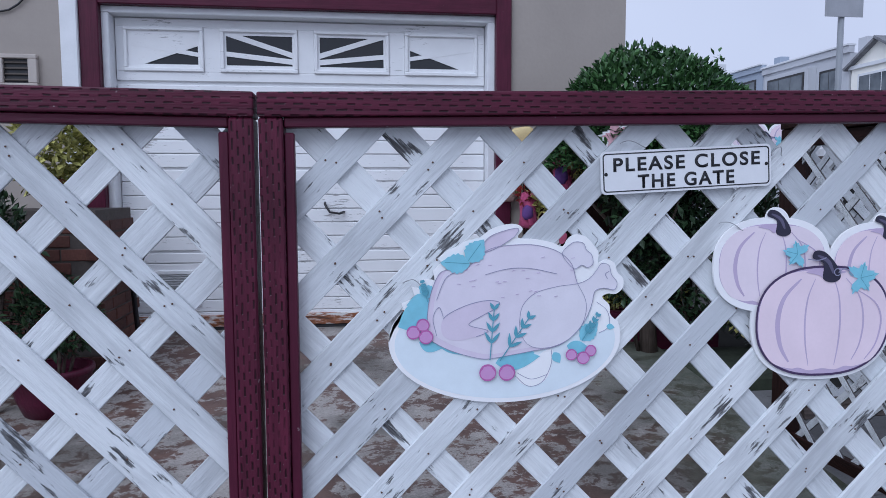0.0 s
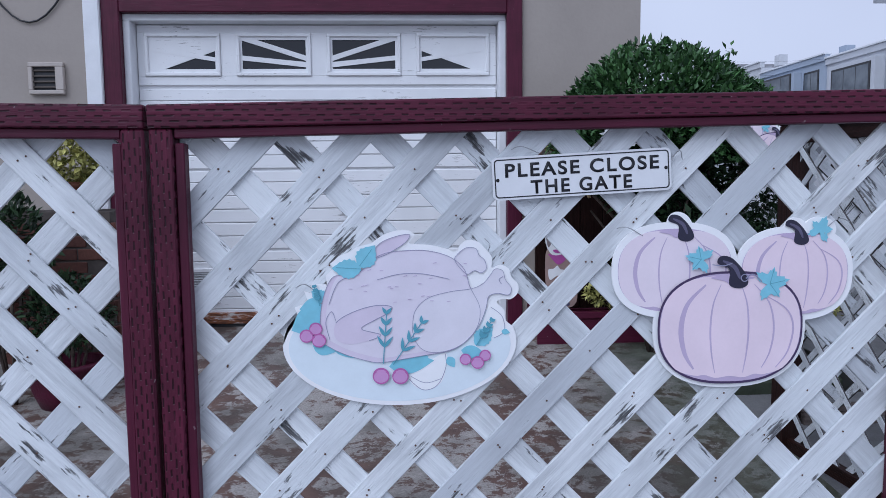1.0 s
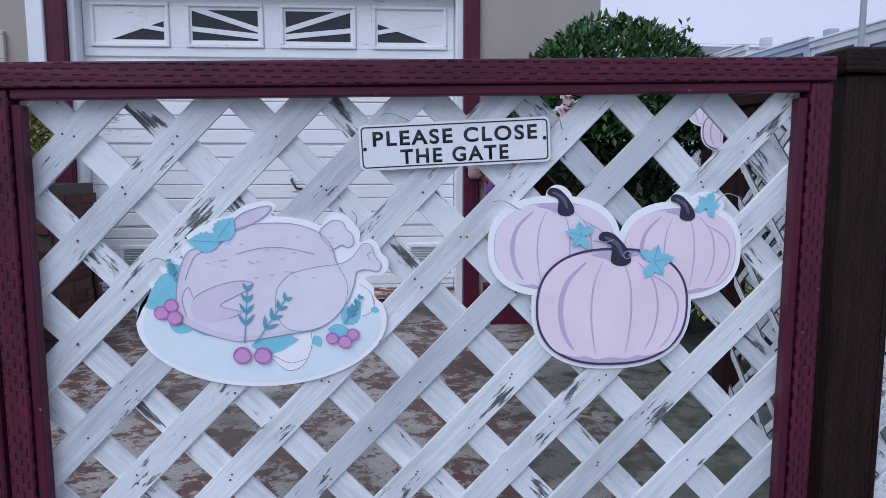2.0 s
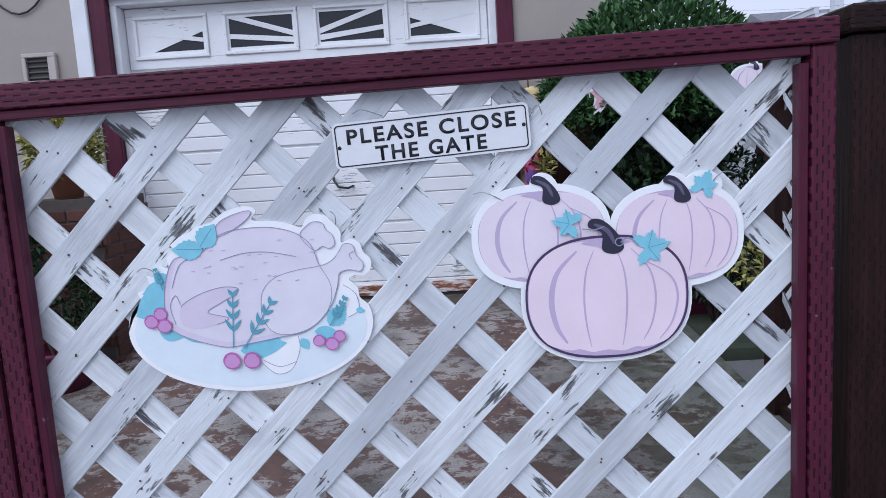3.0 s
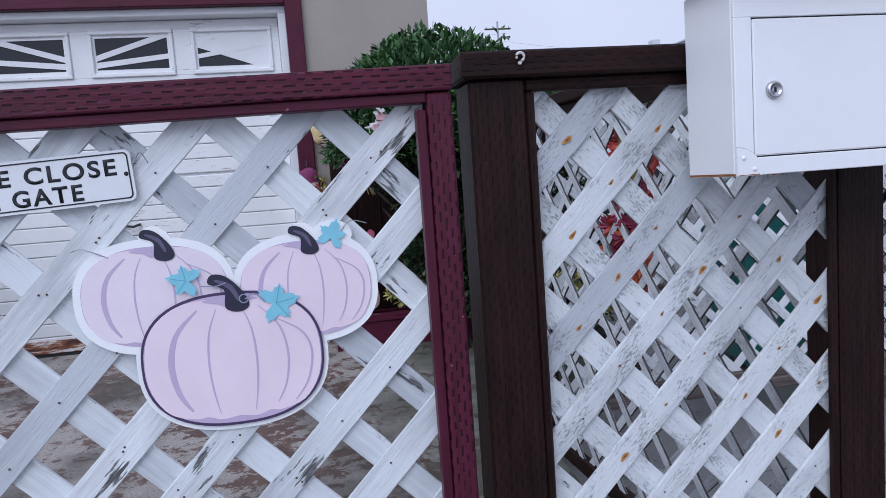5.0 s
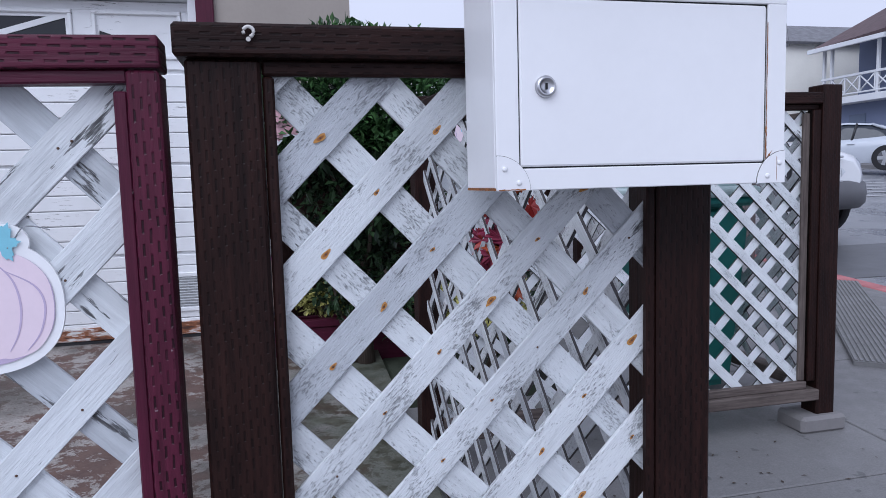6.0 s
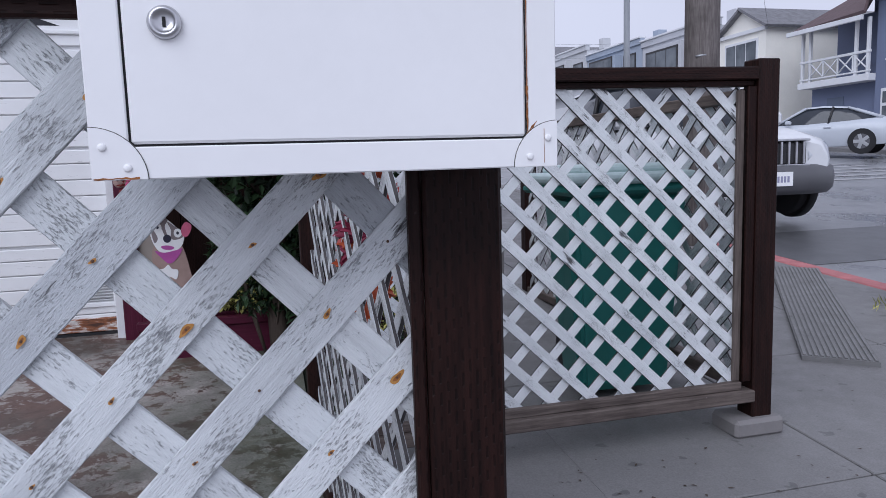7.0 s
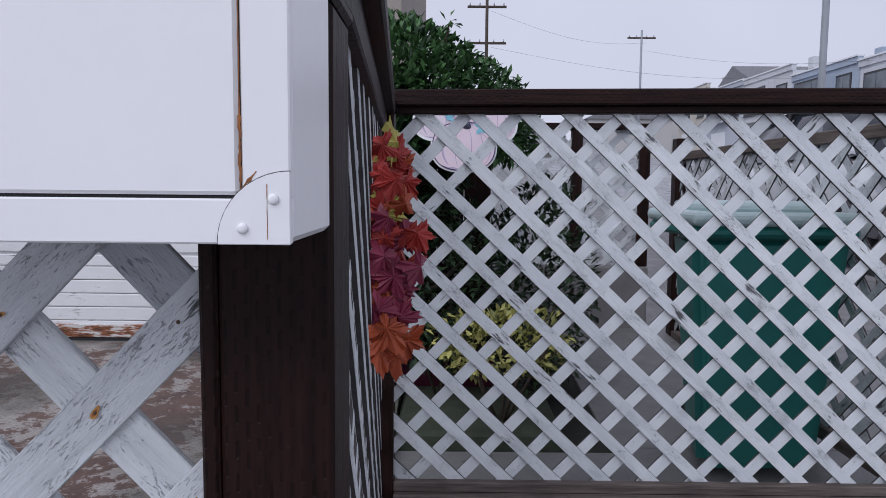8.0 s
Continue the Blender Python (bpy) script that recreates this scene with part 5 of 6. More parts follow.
# brick pier with a bushy pot on it, beside the garage
pier = thing("brick_pier", "short dark red brick pier beside the garage", "pier", (-1.5, 3.75, 0.0))
k = Mat("dark_red_brick", 0.85)
k.color(k.mix(0.35, k.ramp(k.random(), (0.0, (0.05, 0.016, 0.012)), (0.5, (0.085, 0.028, 0.02)), (1.0, (0.13, 0.048, 0.034))), k.ramp(k.noise(60, 4), (0.3, (0.035, 0.012, 0.01)), (0.7, (0.12, 0.05, 0.035)))))
k.bump(k.noise(90, 4), 0.5, 0.003)
M["brick"] = k.m
M["mortar"] = plain("grey_mortar", (0.075, 0.062, 0.055), 0.9, 0.2, 30, bump=0.5)
PX0, PX1, PYF, PYB, PZ = -1.80, -1.25, 3.55, 4.1, 0.98
box("mortar_core", PX0 + 0.006, PX1 - 0.006, PYF + 0.006, PYB, -0.02, PZ - 0.004, M["mortar"], pier, 0)
bm = bmesh.new()
add_box(bm, -0.096, 0.096, 0, 0.05, -0.028, 0.028, 0.003)
first_brick = part("brick", bm, M["brick"], pier)
_pi = first_brick.matrix_parent_inverse


def brick_at(m, first=[True]):
    if first[0]:
        first[0] = False
        first_brick.matrix_basis = m
        return
    o = new("brick", first_brick.data)
    o.parent, o.matrix_parent_inverse, o.matrix_basis = pier, _pi, m


_r = random.Random(8)
for row in range(14):
    z = 0.02 + 0.067 * row
    off = 0.1 * (row % 2)
    for c in range(3):
        x = PX0 + 0.095 + 0.2 * c - off * 0.5 + 0.03
        if x + 0.09 < PX1 + 0.03:
            brick_at(Matrix.Translation((x, PYF - _r.uniform(0, 0.003), z)))
    for c in range(3):
        y = PYF + 0.13 + 0.2 * c - off * 0.5
        brick_at(Matrix.Translation((PX1 + _r.uniform(0, 0.003), y, z)) @ Matrix.Rotation(math.pi / 2, 4, "Z"))
pot = thing("potted_plant", "yellow-green bushy plant in a terracotta pot", "plant", (-1.50, 3.74, PZ))
bm = bmesh.new()
add_lathe(bm, [(0.07, 0), (0.095, 0.12), (0.105, 0.125), (0.105, 0.15), (0.09, 0.15), (0.088, 0.13)], (-1.50, 3.74, PZ), 20)
part("pot", bm, plain("terracotta", (0.22, 0.085, 0.05), 0.8), pot)
crown("foliage", (-1.49, 3.72, PZ + 0.29), (0.23, 0.2, 0.21), 1300, 0.055, "leaf_lime", pot, 21, 8, 0.3)
pot2 = thing("plant_pot", "round maroon glazed plant pot on the driveway", "pot", (-1.38, 3.28, gz(3.28)))
bm = bmesh.new()
add_lathe(bm, [(0.11, 0), (0.15, 0.1), (0.17, 0.2), (0.18, 0.205), (0.18, 0.23), (0.155, 0.23), (0.15, 0.19)], (-1.38, 3.28, gz(3.28)), 24)
part("pot_body", bm, M["maroon_trimZ"], pot2)
bm = bmesh.new()
add_tube(bm, [(-1.17, 3.9, 0.12), (-1.2, 3.9, 0.55), (-1.14, 3.9, 0.72), (-1.02, 3.88, 0.84)], 0.014, 8)
tagged(part("garden_hose", bm, M["black"]), "black garden hose hung by the garage door", "hose")

# pink leaf board and pale pumpkin board hung in the bush
leafb = thing("leaf_cutout", "flat pink leaf board with a white rim in the bush", "decoration", (1.36, 3.4, 1.25))
bl = Board(leafb, 3.40, Matrix.Translation((1.34, 0, 1.33)) @ Matrix.Diagonal((1, 1, 1, 1)))
bl.lay("board", [lobed_leaf(0, 0, 0.115, 1.9), oval(0, 0, 0.05, 0.05)], "board_white", 0.004)
M["pink_leaf"] = plain("salmon_pink_print", (0.72, 0.42, 0.47), 0.5, 0.06, 30, bump=0.03)
bl.lay("print", [lobed_leaf(0, 0.0, 0.092, 1.9), oval(0, 0, 0.04, 0.04)], "pink_leaf")
pumpkin_set((2.075, 0, 1.245), 0.98, "flat printed board of pale pumpkins hung on the bush", 3.27)

# harvest bundles by the garage: pink cloth, straw and bright leaves
M["cloth_pink"] = plain("magenta_cloth", (0.42, 0.07, 0.17), 0.85, 0.25, 30, bump=0.4)
M["cloth_purple"] = plain("purple_cloth", (0.12, 0.05, 0.22), 0.85, 0.2, 30, bump=0.4)
M["straw"] = plain("pale_straw", (0.50, 0.38, 0.20), 0.85, 0.25, 60, bump=0.3)


def bundle(x, y, z, s, sd):
    rnd = random.Random(sd)
    t = thing("harvest_bundle", "hanging bundle of pink cloth, straw and yellow leaves", "decoration", (x, y, z - 0.15 * s), "harvest bundles by the garage")
    bm = bmesh.new()
    prof = [(0.02, 0.12), (0.05, 0.10), (0.065, 0.04), (0.05, -0.02), (0.07, -0.10), (0.03, -0.13)]
    add_lathe(bm, [(r * s, -h * s) for r, h in [(a, -b) for a, b in prof[::-1]]][::1], (x, y, z), 12)
    for v in bm.verts:
        v.co += Vector((rnd.gauss(0, 0.008), rnd.gauss(0, 0.008), rnd.gauss(0, 0.006)))
    part("cloth", bm, M["cloth_pink"], t)
    bm = bmesh.new()
    add_lathe(bm, [(0.02 * s, -0.06 * s), (0.04 * s, -0.03 * s), (0.035 * s, 0.02 * s), (0.01 * s, 0.04 * s)], (x - 0.02, y - 0.05, z - 0.01), 10)
    part("patch", bm, M["cloth_purple"], t)
    bm = bmesh.new()
    for k in range(26):
        a = rnd.uniform(0, 6.28)
        b = Vector((x + 0.05 * s, y - 0.02, z - 0.05 * s))
        add_tube(bm, [b, b + Vector((0.06 * math.cos(a), -0.03, -0.10 * rnd.uniform(0.5, 1.2))) * s], 0.004, 4)
    part("straw", bm, M["straw"], t)
    crown("leaves", (x + 0.06 * s, y - 0.03, z + 0.05 * s), (0.09 * s, 0.05, 0.09 * s), 70, 0.06 * s, "leaf_lime", t, sd, 3, 0.2)
    crown("red_leaves", (x - 0.03 * s, y - 0.02, z + 0.09 * s), (0.07 * s, 0.05, 0.06 * s), 40, 0.06 * s, "leaf_red", t, sd + 1, 3, 0.2)
    return t


bundle(1.19, 3.85, 1.17, 1.0, 31)
bundle(1.06, 4.1, 0.95, 0.9, 32)

# plain painted ornament standing in the planter
HANG_Y = 4.29
M["tan"] = plain("tan_print", (0.36, 0.25, 0.22), 0.6, 0.12, 20)
M["deep_pink"] = plain("deep_pink_print", (0.62, 0.13, 0.24), 0.6, 0.12, 20)
M["plum"] = plain("plum_fabric", (0.20, 0.035, 0.11), 0.8, 0.2, 30)
M["cream"] = plain("cream_fabric", (0.66, 0.52, 0.26), 0.8, 0.2, 30)


orn = thing("garden_ornament", "flat painted tan dog ornament with grey face and pink scarf", "ornament", (1.20, 4.1, 0.31))
M["grey_print"] = plain("grey_print", (0.24, 0.20, 0.21), 0.6, 0.15, 20)
M["scarf"] = plain("magenta_scarf_print", (0.42, 0.08, 0.33), 0.6, 0.15, 20)
bo = Board(orn, 4.105, Matrix.Translation((1.19, 0, 0.565)) @ Matrix.Diagonal((1.14, 1, 1.04, 1)))
bo.lay("board", [smooth([(-0.06, 0.13), (-0.075, 0.03), (-0.07, -0.1), (-0.06, -0.2), (-0.03, -0.235), (0.02, -0.225), (0.075, -0.215), (0.1, -0.16), (0.085, -0.03), (0.06, 0.1), (0.03, 0.14)], 5)], "tan", 0.008, label="tan painted body")
bo.lay("head", [smooth([(-0.05, 0.285), (-0.075, 0.23), (-0.072, 0.16), (-0.045, 0.10), (0.0, 0.085), (0.05, 0.115), (0.065, 0.17), (0.04, 0.205), (0.0, 0.25)], 6)], "board_white", 0.008, 3)
bo.lay("patch", [smooth([(-0.05, 0.28), (-0.03, 0.22), (-0.012, 0.165), (-0.004, 0.17), (-0.012, 0.22), (0.0, 0.25)], 5), smooth([(0.0, 0.24), (0.012, 0.20), (0.01, 0.16), (0.03, 0.15), (0.062, 0.165), (0.045, 0.2)], 5), smooth([(-0.07, 0.19), (-0.06, 0.14), (-0.045, 0.16), (-0.06, 0.2)], 5)], "grey_print", label="grey painted patches")
for ex, ez in ((-0.043, 0.215), (0.04, 0.183)):
    bo.lay("eye_ring", [oval(ex, ez, 0.017, 0.022)], "board_white")
    bo.lay("eye", [oval(ex, ez, 0.006, 0.008)], "navy")
bo.lay("nose", [oval(-0.006, 0.158, 0.017, 0.02)], "navy")
bo.lay("mouth", [smooth([(-0.035, 0.12), (-0.01, 0.125), (0.02, 0.115), (0.01, 0.103), (-0.02, 0.105)], 4)], "scarf")
bo.lay("scarf", [smooth([(-0.06, 0.10), (-0.02, 0.09), (0.03, 0.10), (0.055, 0.105), (0.03, 0.06), (-0.005, 0.035), (-0.04, 0.07)], 5)], "scarf", label="pink painted scarf")
bo.lay("bow", [smooth([(-0.06, 0.005), (-0.03, 0.012), (-0.01, 0.03), (0.005, 0.008), (0.03, 0.0), (0.02, -0.045), (-0.01, -0.03), (-0.05, -0.055)], 4)], "board_white")
bo.lay("paw", [oval(-0.012, -0.215, 0.018, 0.013), oval(0.045, -0.2, 0.014, 0.012)], "navy_light")
bo.lay("ear", [smooth([(0.055, 0.20), (0.075, 0.235), (0.1, 0.215), (0.085, 0.17), (0.062, 0.165)], 5)], "deep_pink")


def lump(bm, c, r, sd):
    """An uneven stuffed bag."""
    rr = random.Random(sd)
    got = bmesh.ops.create_icosphere(bm, subdivisions=3, radius=1.0)["verts"]
    ph = [rr.uniform(0, 6) for _ in range(3)]
    for v in got:
        f = 1 + 0.1 * math.sin(4 * v.co.x + ph[0]) + 0.1 * math.sin(5 * v.co.z + ph[1]) + 0.06 * math.sin(7 * v.co.y + ph[2])
        v.co = Vector((c[0] + r[0] * f * v.co.x, c[1] + r[1] * f * v.co.y, c[2] + r[2] * f * v.co.z))
    for fc in bm.faces:
        fc.smooth = True


for cx, cz, lab, main, low, sd in ((0.95, 1.09, "plum and tan stuffed ornament hung on the door jamb", "plum", "tan", 1), (1.07, 1.37, "cream and tan stuffed ornament hung beside the door", "cream", "tan", 2)):
    ho = thing("hanging_ornament", lab, "ornament", (cx, HANG_Y, cz), "ornaments hung by the door")
    bm = bmesh.new()
    lump(bm, (cx, HANG_Y, cz + 0.03), (0.07, 0.035, 0.075), sd)
    part("body", bm, M[main], ho)
    bm = bmesh.new()
    lump(bm, (cx + 0.02, HANG_Y - 0.025, cz - 0.04), (0.045, 0.025, 0.06), sd + 5)
    part("pouch", bm, M[low], ho)
    bm = bmesh.new()
    add_tube(bm, [(cx, HANG_Y, cz + 0.09), (cx, HANG_Y + 0.02, cz + 0.15), (cx, HANG_Y + 0.05, cz + 0.16)], 0.004, 6)
    part("cord", bm, M["black"], ho)
    crown("leaves", (cx + 0.07, HANG_Y - 0.01, cz), (0.05, 0.03, 0.07), 60, 0.035, "leaf_lime", ho, sd + 20, 4, 0.1)

# autumn garland on the fence bay
garland = thing("leaf_garland", "autumn garland of red, orange and olive leaves on the fence", "garland", (1.88, 1.99, 0.70))


def big_leaf(x, y, z, r, mat, rnd):
    bm = bmesh.new()
    pts = lobed_leaf(0, 0, r, rnd.uniform(3.6, 5.8))
    c = bm.verts.new((0, -0.012, 0))
    ring = [bm.verts.new((px, rnd.uniform(-0.006, 0.008) + 0.25 * abs(px), pz)) for px, pz in pts]
    for i in range(len(ring)):
        bm.faces.new((c, ring[i], ring[(i + 1) % len(ring)]))
    o = part("leaf", bm, M[mat], garland)
    o.matrix_basis = Matrix.Translation((x, y, z)) @ Euler((rnd.uniform(-0.5, 0.5), rnd.uniform(-0.5, 0.5), rnd.uniform(-0.4, 1.0))).to_matrix().to_4x4()
    so = o.modifiers.new("thickness", "SOLIDIFY")
    so.thickness = 0.0012


_r = random.Random(77)


def on_side_bay(y):
    return A.x + (B.x - A.x) * (y - A.y) / (B.y - A.y)


for k in range(54):
    t = k / 53
    y = 1.99 - 0.03 * math.sin(t * 7) + _r.uniform(-0.10, 0.10)
    x = on_side_bay(y) + 0.012 + _r.uniform(0.0, 0.085) * (1.0 if 0.15 < t < 0.55 else 0.75)
    z = 1.165 - 0.42 * t + _r.uniform(-0.02, 0.02)
    mat = _r.choice(("leaf_red", "leaf_orange", "leaf_red", "leaf_olive") if t < 0.35 else ("leaf_red", "leaf_wine", "leaf_wine", "leaf_red") if t < 0.65 else ("leaf_orange", "leaf_orange", "leaf_wine"))
    big_leaf(x, y, z, _r.uniform(0.035, 0.06), mat, _r)
bm = bmesh.new()
add_tube(bm, [(on_side_bay(y) + 0.02, y, z) for y, z in ((2.02, 1.2), (1.97, 1.05), (2.03, 0.92), (1.96, 0.8), (2.0, 0.71))], 0.004, 6)
part("vine", bm, M["bark"], garland)

# ---- wheeled bin behind the far bay ----
M["bin_green"] = plain("dark_green_plastic", (0.025, 0.17, 0.15), 0.4, 0.12, 5, bump=0.05)
M["bin_lid"] = plain("pale_green_plastic_lid", (0.45, 0.56, 0.56), 0.35, 0.1, 5, bump=0.05)
bin_ = thing("wheeled_bin", "dark green plastic wheeled bin with a pale lid", "bin", (3.04, 3.3, gz(3.3)))
bm = bmesh.new()
zb = 0.02
lo, hi = [(2.87, 3.02), (3.31, 3.02), (3.31, 3.38), (2.95, 3.38)], [(2.79, 2.94), (3.355, 2.94), (3.355, 3.44), (2.88, 3.44)]
a = [bm.verts.new((x, y, zb + 0.03)) for x, y in lo]
c = [bm.verts.new((x, y, 0.93)) for x, y in hi]
bm.faces.new(a[::-1]), bm.faces.new(c)
for i in range(4):
    bm.faces.new((a[i], a[(i + 1) % 4], c[(i + 1) % 4], c[i]))
bmesh.ops.bevel(bm, geom=bm.edges[:], offset=0.04, segments=3, affect="EDGES")
part("body", bm, M["bin_green"], bin_)
box("rim", 2.785, 3.36, 2.92, 3.45, 0.915, 0.955, M["bin_green"], bin_, 0.014)
for xx in (2.93, 3.08, 3.24):
    bm = bmesh.new()
    add_box(bm, xx - 0.012, xx + 0.012, 2.955, 3.0, 0.15, 0.88, 0.006, Matrix(((1, 0, 0, 0), (0, 1, -0.09, 0.075), (0, 0, 1, 0), (0, 0, 0, 1))))
    part("ridge", bm, M["bin_green"], bin_)
bm = bmesh.new()
add_box(bm, 2.775, 3.363, 2.90, 3.46, 0.956, 1.005, 0.022, seg=3)
add_box(bm, 2.86, 3.28, 2.96, 3.40, 0.99, 1.04, 0.025, seg=3)
lid = part("lid", bm, M["bin_lid"], bin_, "pale green lid")
for sx in (2.99, 3.24):
    bm = bmesh.new()
    add_tube(bm, [(sx - 0.03, 3.37, 0.16), (sx + 0.03, 3.37, 0.16)], 0.11, 16)
    part("wheel", bm, M["black"], bin_)


bin_.matrix_basis = Matrix.Translation((0.07, 0, 0)) @ bin_.matrix_basis

# ---- street furniture ----
M["pole_wood"] = rough_wood("grey_weathered_pole", (0.15, 0.13, 0.125), (0.34, 0.31, 0.295), 0.85)
M["lamp_steel"] = plain("grey_painted_steel", (0.30, 0.32, 0.35), 0.5, 0.08, 4)
M["wire"] = plain("black_wire", (0.05, 0.05, 0.055), 0.6)

upole = thing("utility_pole", "thick grey weathered wooden utility pole at the kerb", "utility pole", (5.63, 6.3, gz(6.3)))
bm = bmesh.new()
add_tube(bm, [(5.63, 6.3, gz(6.3) - 0.1), (5.63, 6.3, 4), (5.64, 6.31, 9.0)], 0.165, 20, r2=0.13)
part("pole", bm, M["pole_wood"], upole)
for z in (1.9, 2.6, 3.1):
    bm = bmesh.new()
    add_tube(bm, [(5.50, 6.2, z), (5.58, 6.16, z + 0.01)], 0.012, 6)
    part("step_bolt", bm, M["steel"], upole)

spole = thing("sign_pole", "thin grey steel pole with a small sign back", "sign pole", (5.72, 7.85, gz(7.85)))
bm = bmesh.new()
add_tube(bm, [(5.72, 7.85, gz(8.0) - 0.05), (5.72, 7.85, 3.22)], 0.035, 12)
part("pole", bm, M["lamp_steel"], spole)
box("sign_plate", 5.48, 5.96, 7.80, 7.81, 2.97, 3.17, M["steel"], spole, 0.003)

# far poles with crossarms, and the wires between them
for px, py, h, arms in ((4.43, 42, 11.0, (8.5, 6.5)), (17.5, 58, 9.6, (9.0,))):
    t = thing("utility_pole", "distant dark utility pole with crossarms", "utility pole", (px, py, gz(py)), "distant poles")
    g = gz(py)
    bm = bmesh.new()
    add_tube(bm, [(px, py, g - 0.2), (px, py, g + h)], 0.11, 10, r2=0.08)
    part("pole", bm, M["bark" if py < 50 else "lamp_steel"], t)
    for a in arms:
        bm = bmesh.new()
        add_box(bm, px - 1.1, px + 1.1, py - 0.06, py + 0.06, g + a - 0.06, g + a + 0.06, 0.01)
        arm = part("crossarm", bm, M["bark"], t)
        for u in (-0.95, -0.4, 0.4, 0.95):
            bm = bmesh.new()
            add_tube(bm, [(px + u, py, g + a + 0.06), (px + u, py, g + a + 0.22)], 0.035, 6)
            part("insulator", bm, M["steel"], arm)
WIRES = [((4.43, 42, 10.8), (17.5, 58, 12.2)), ((4.43, 42, 8.8), (25.5, 47, 8.0)),
         ((5.56, 6.31, 8.0), (-14, 30, 8.5)), ((17.5, 58, 11.6), (26, 36, 7.5)), ((5.56, 6.31, 7.2), (26, 31, 6.9))]
for a, c in WIRES:
    a, c = Vector(a), Vector(c)
    bm = bmesh.new()
    add_tube(bm, [a.lerp(c, t / 14) - Vector((0, 0, 0.7 * math.sin(math.pi * t / 14))) for t in range(15)], 0.006, 5)
    tagged(part("overhead_wire", bm, M["wire"]), "thin dark overhead wire across the sky", "wire", "overhead wires")

# fire hydrant
hyd = thing("fire_hydrant", "white fire hydrant with a dark cap", "hydrant", (5.44, 3.75, gz(3.75)))
hz = gz(3.75)
M["hyd_white"] = plain("white_hydrant_paint", (0.72, 0.73, 0.75), 0.4, 0.08, 10)
bm = bmesh.new()
add_lathe(bm, [(0.16, 0), (0.16, 0.03), (0.10, 0.04), (0.10, 0.36), (0.115, 0.37), (0.115, 0.58), (0.10, 0.59)], (5.44, 3.75, hz), 20)
part("barrel", bm, M["hyd_white"], hyd)
bm = bmesh.new()
add_lathe(bm, [(0.12, 0.59), (0.12, 0.62), (0.09, 0.68), (0.03, 0.71), (0.03, 0.75), (0.01, 0.75)], (5.44, 3.75, hz), 20)
part("cap", bm, M["black"], hyd, "dark blue-black cap")
for d in (-1, 1):
    bm = bmesh.new()
    add_tube(bm, [(5.44, 3.75, hz + 0.50), (5.44 + d * 0.17, 3.75, hz + 0.50)], 0.055, 14)
    nz = part("nozzle", bm, M["hyd_white"], hyd)
    bm = bmesh.new()
    add_tube(bm, [(5.44 + d * 0.17, 3.75, hz + 0.50), (5.44 + d * 0.20, 3.75, hz + 0.50)], 0.062, 8)
    part("nozzle_cap", bm, M["black"], nz)
tuft = thing("grass_tuft", "tuft of dry grass at the hydrant's foot", "grass", (5.3, 3.7, hz), kind="stuff")
verts, faces = [], []
_r = random.Random(3)
for _ in range(160):
    a, r = _r.uniform(0, 6.28), _r.uniform(0.1, 0.26)
    p = Vector((5.40 + r * math.cos(a), 3.75 + r * math.sin(a), hz))
    add_leaf(verts, faces, p, Vector((_r.gauss(0, 0.5), _r.gauss(0, 0.5), 1)).normalized(), Vector((1, 0, 0)), _r.uniform(0.03, 0.09), 0.008)
me = bpy.data.meshes.new("blades")
me.from_pydata([tuple(v) for v in verts], [], faces)
me.materials.append(M["leaf_lime"])
_o = new("blades", me)
_o.parent, _o.matrix_parent_inverse = tuft, placed(tuft).inverted()

# dry leaf crumbs on the sidewalk before the far fence bay
verts, faces = [], []
_r = random.Random(8)
for _ in range(90):
    x, y = (_r.gauss(2.55, 0.5), _r.gauss(2.3, 0.16)) if _r.random() < 0.6 else (_r.uniform(1.95, 4.9), _r.uniform(0.9, 5.0))
    if x > 3.55 or (x > 1.95 and y < 2.6):
        a = _r.uniform(0, 6.28)
        add_leaf(verts, faces, Vector((x, y, gz(y) + 0.002)), Vector((math.cos(a), math.sin(a), 0.08)).normalized(), Vector((0, 0, 1)), _r.uniform(0.008, 0.026), _r.uniform(0.005, 0.012))
me = bpy.data.meshes.new("leaf_litter")
me.from_pydata([tuple(v) for v in verts], [], faces)
me.materials.append(M["bark"])
tagged(new("leaf_litter", me), "dry brown leaf crumbs scattered on the sidewalk", "leaf litter", kind="stuff")

# grooved warning strip of the kerb ramp
ramp = thing("ramp_grooves", "grooved grey concrete border of a kerb ramp", "ramp", (4.9, 4.0, gz(4.0)), kind="structure")
P, Q = Vector((4.30, 3.17, 0)), Vector((5.60, 5.02, 0))
dv = (Q - P).normalized()
nv = Vector((dv.y, -dv.x, 0))
M["groove"] = plain("dark_groove_concrete", (0.165, 0.163, 0.163), 0.8, 0.15, 20, bump=0.4)
bm = bmesh.new()
L = (Q - P).length
TOR = Matrix(((dv.x, nv.x, 0, P.x), (dv.y, nv.y, 0, P.y), (0, 0, 1, 0.0), (0, 0, 0, 1)))
add_box(bm, 0, L, -0.17, 0.17, -0.03, 0.003, 0, SLOPE @ TOR)
part("strip", bm, M["groove"], ramp)
for k in range(13):
    bm = bmesh.new()
    y = -0.156 + 0.026 * k
    add_box(bm, 0.01, L - 0.01, y - 0.008, y + 0.008, 0.003, 0.009, 0.002, SLOPE @ TOR)
    part("ridge", bm, M["walk"], ramp)

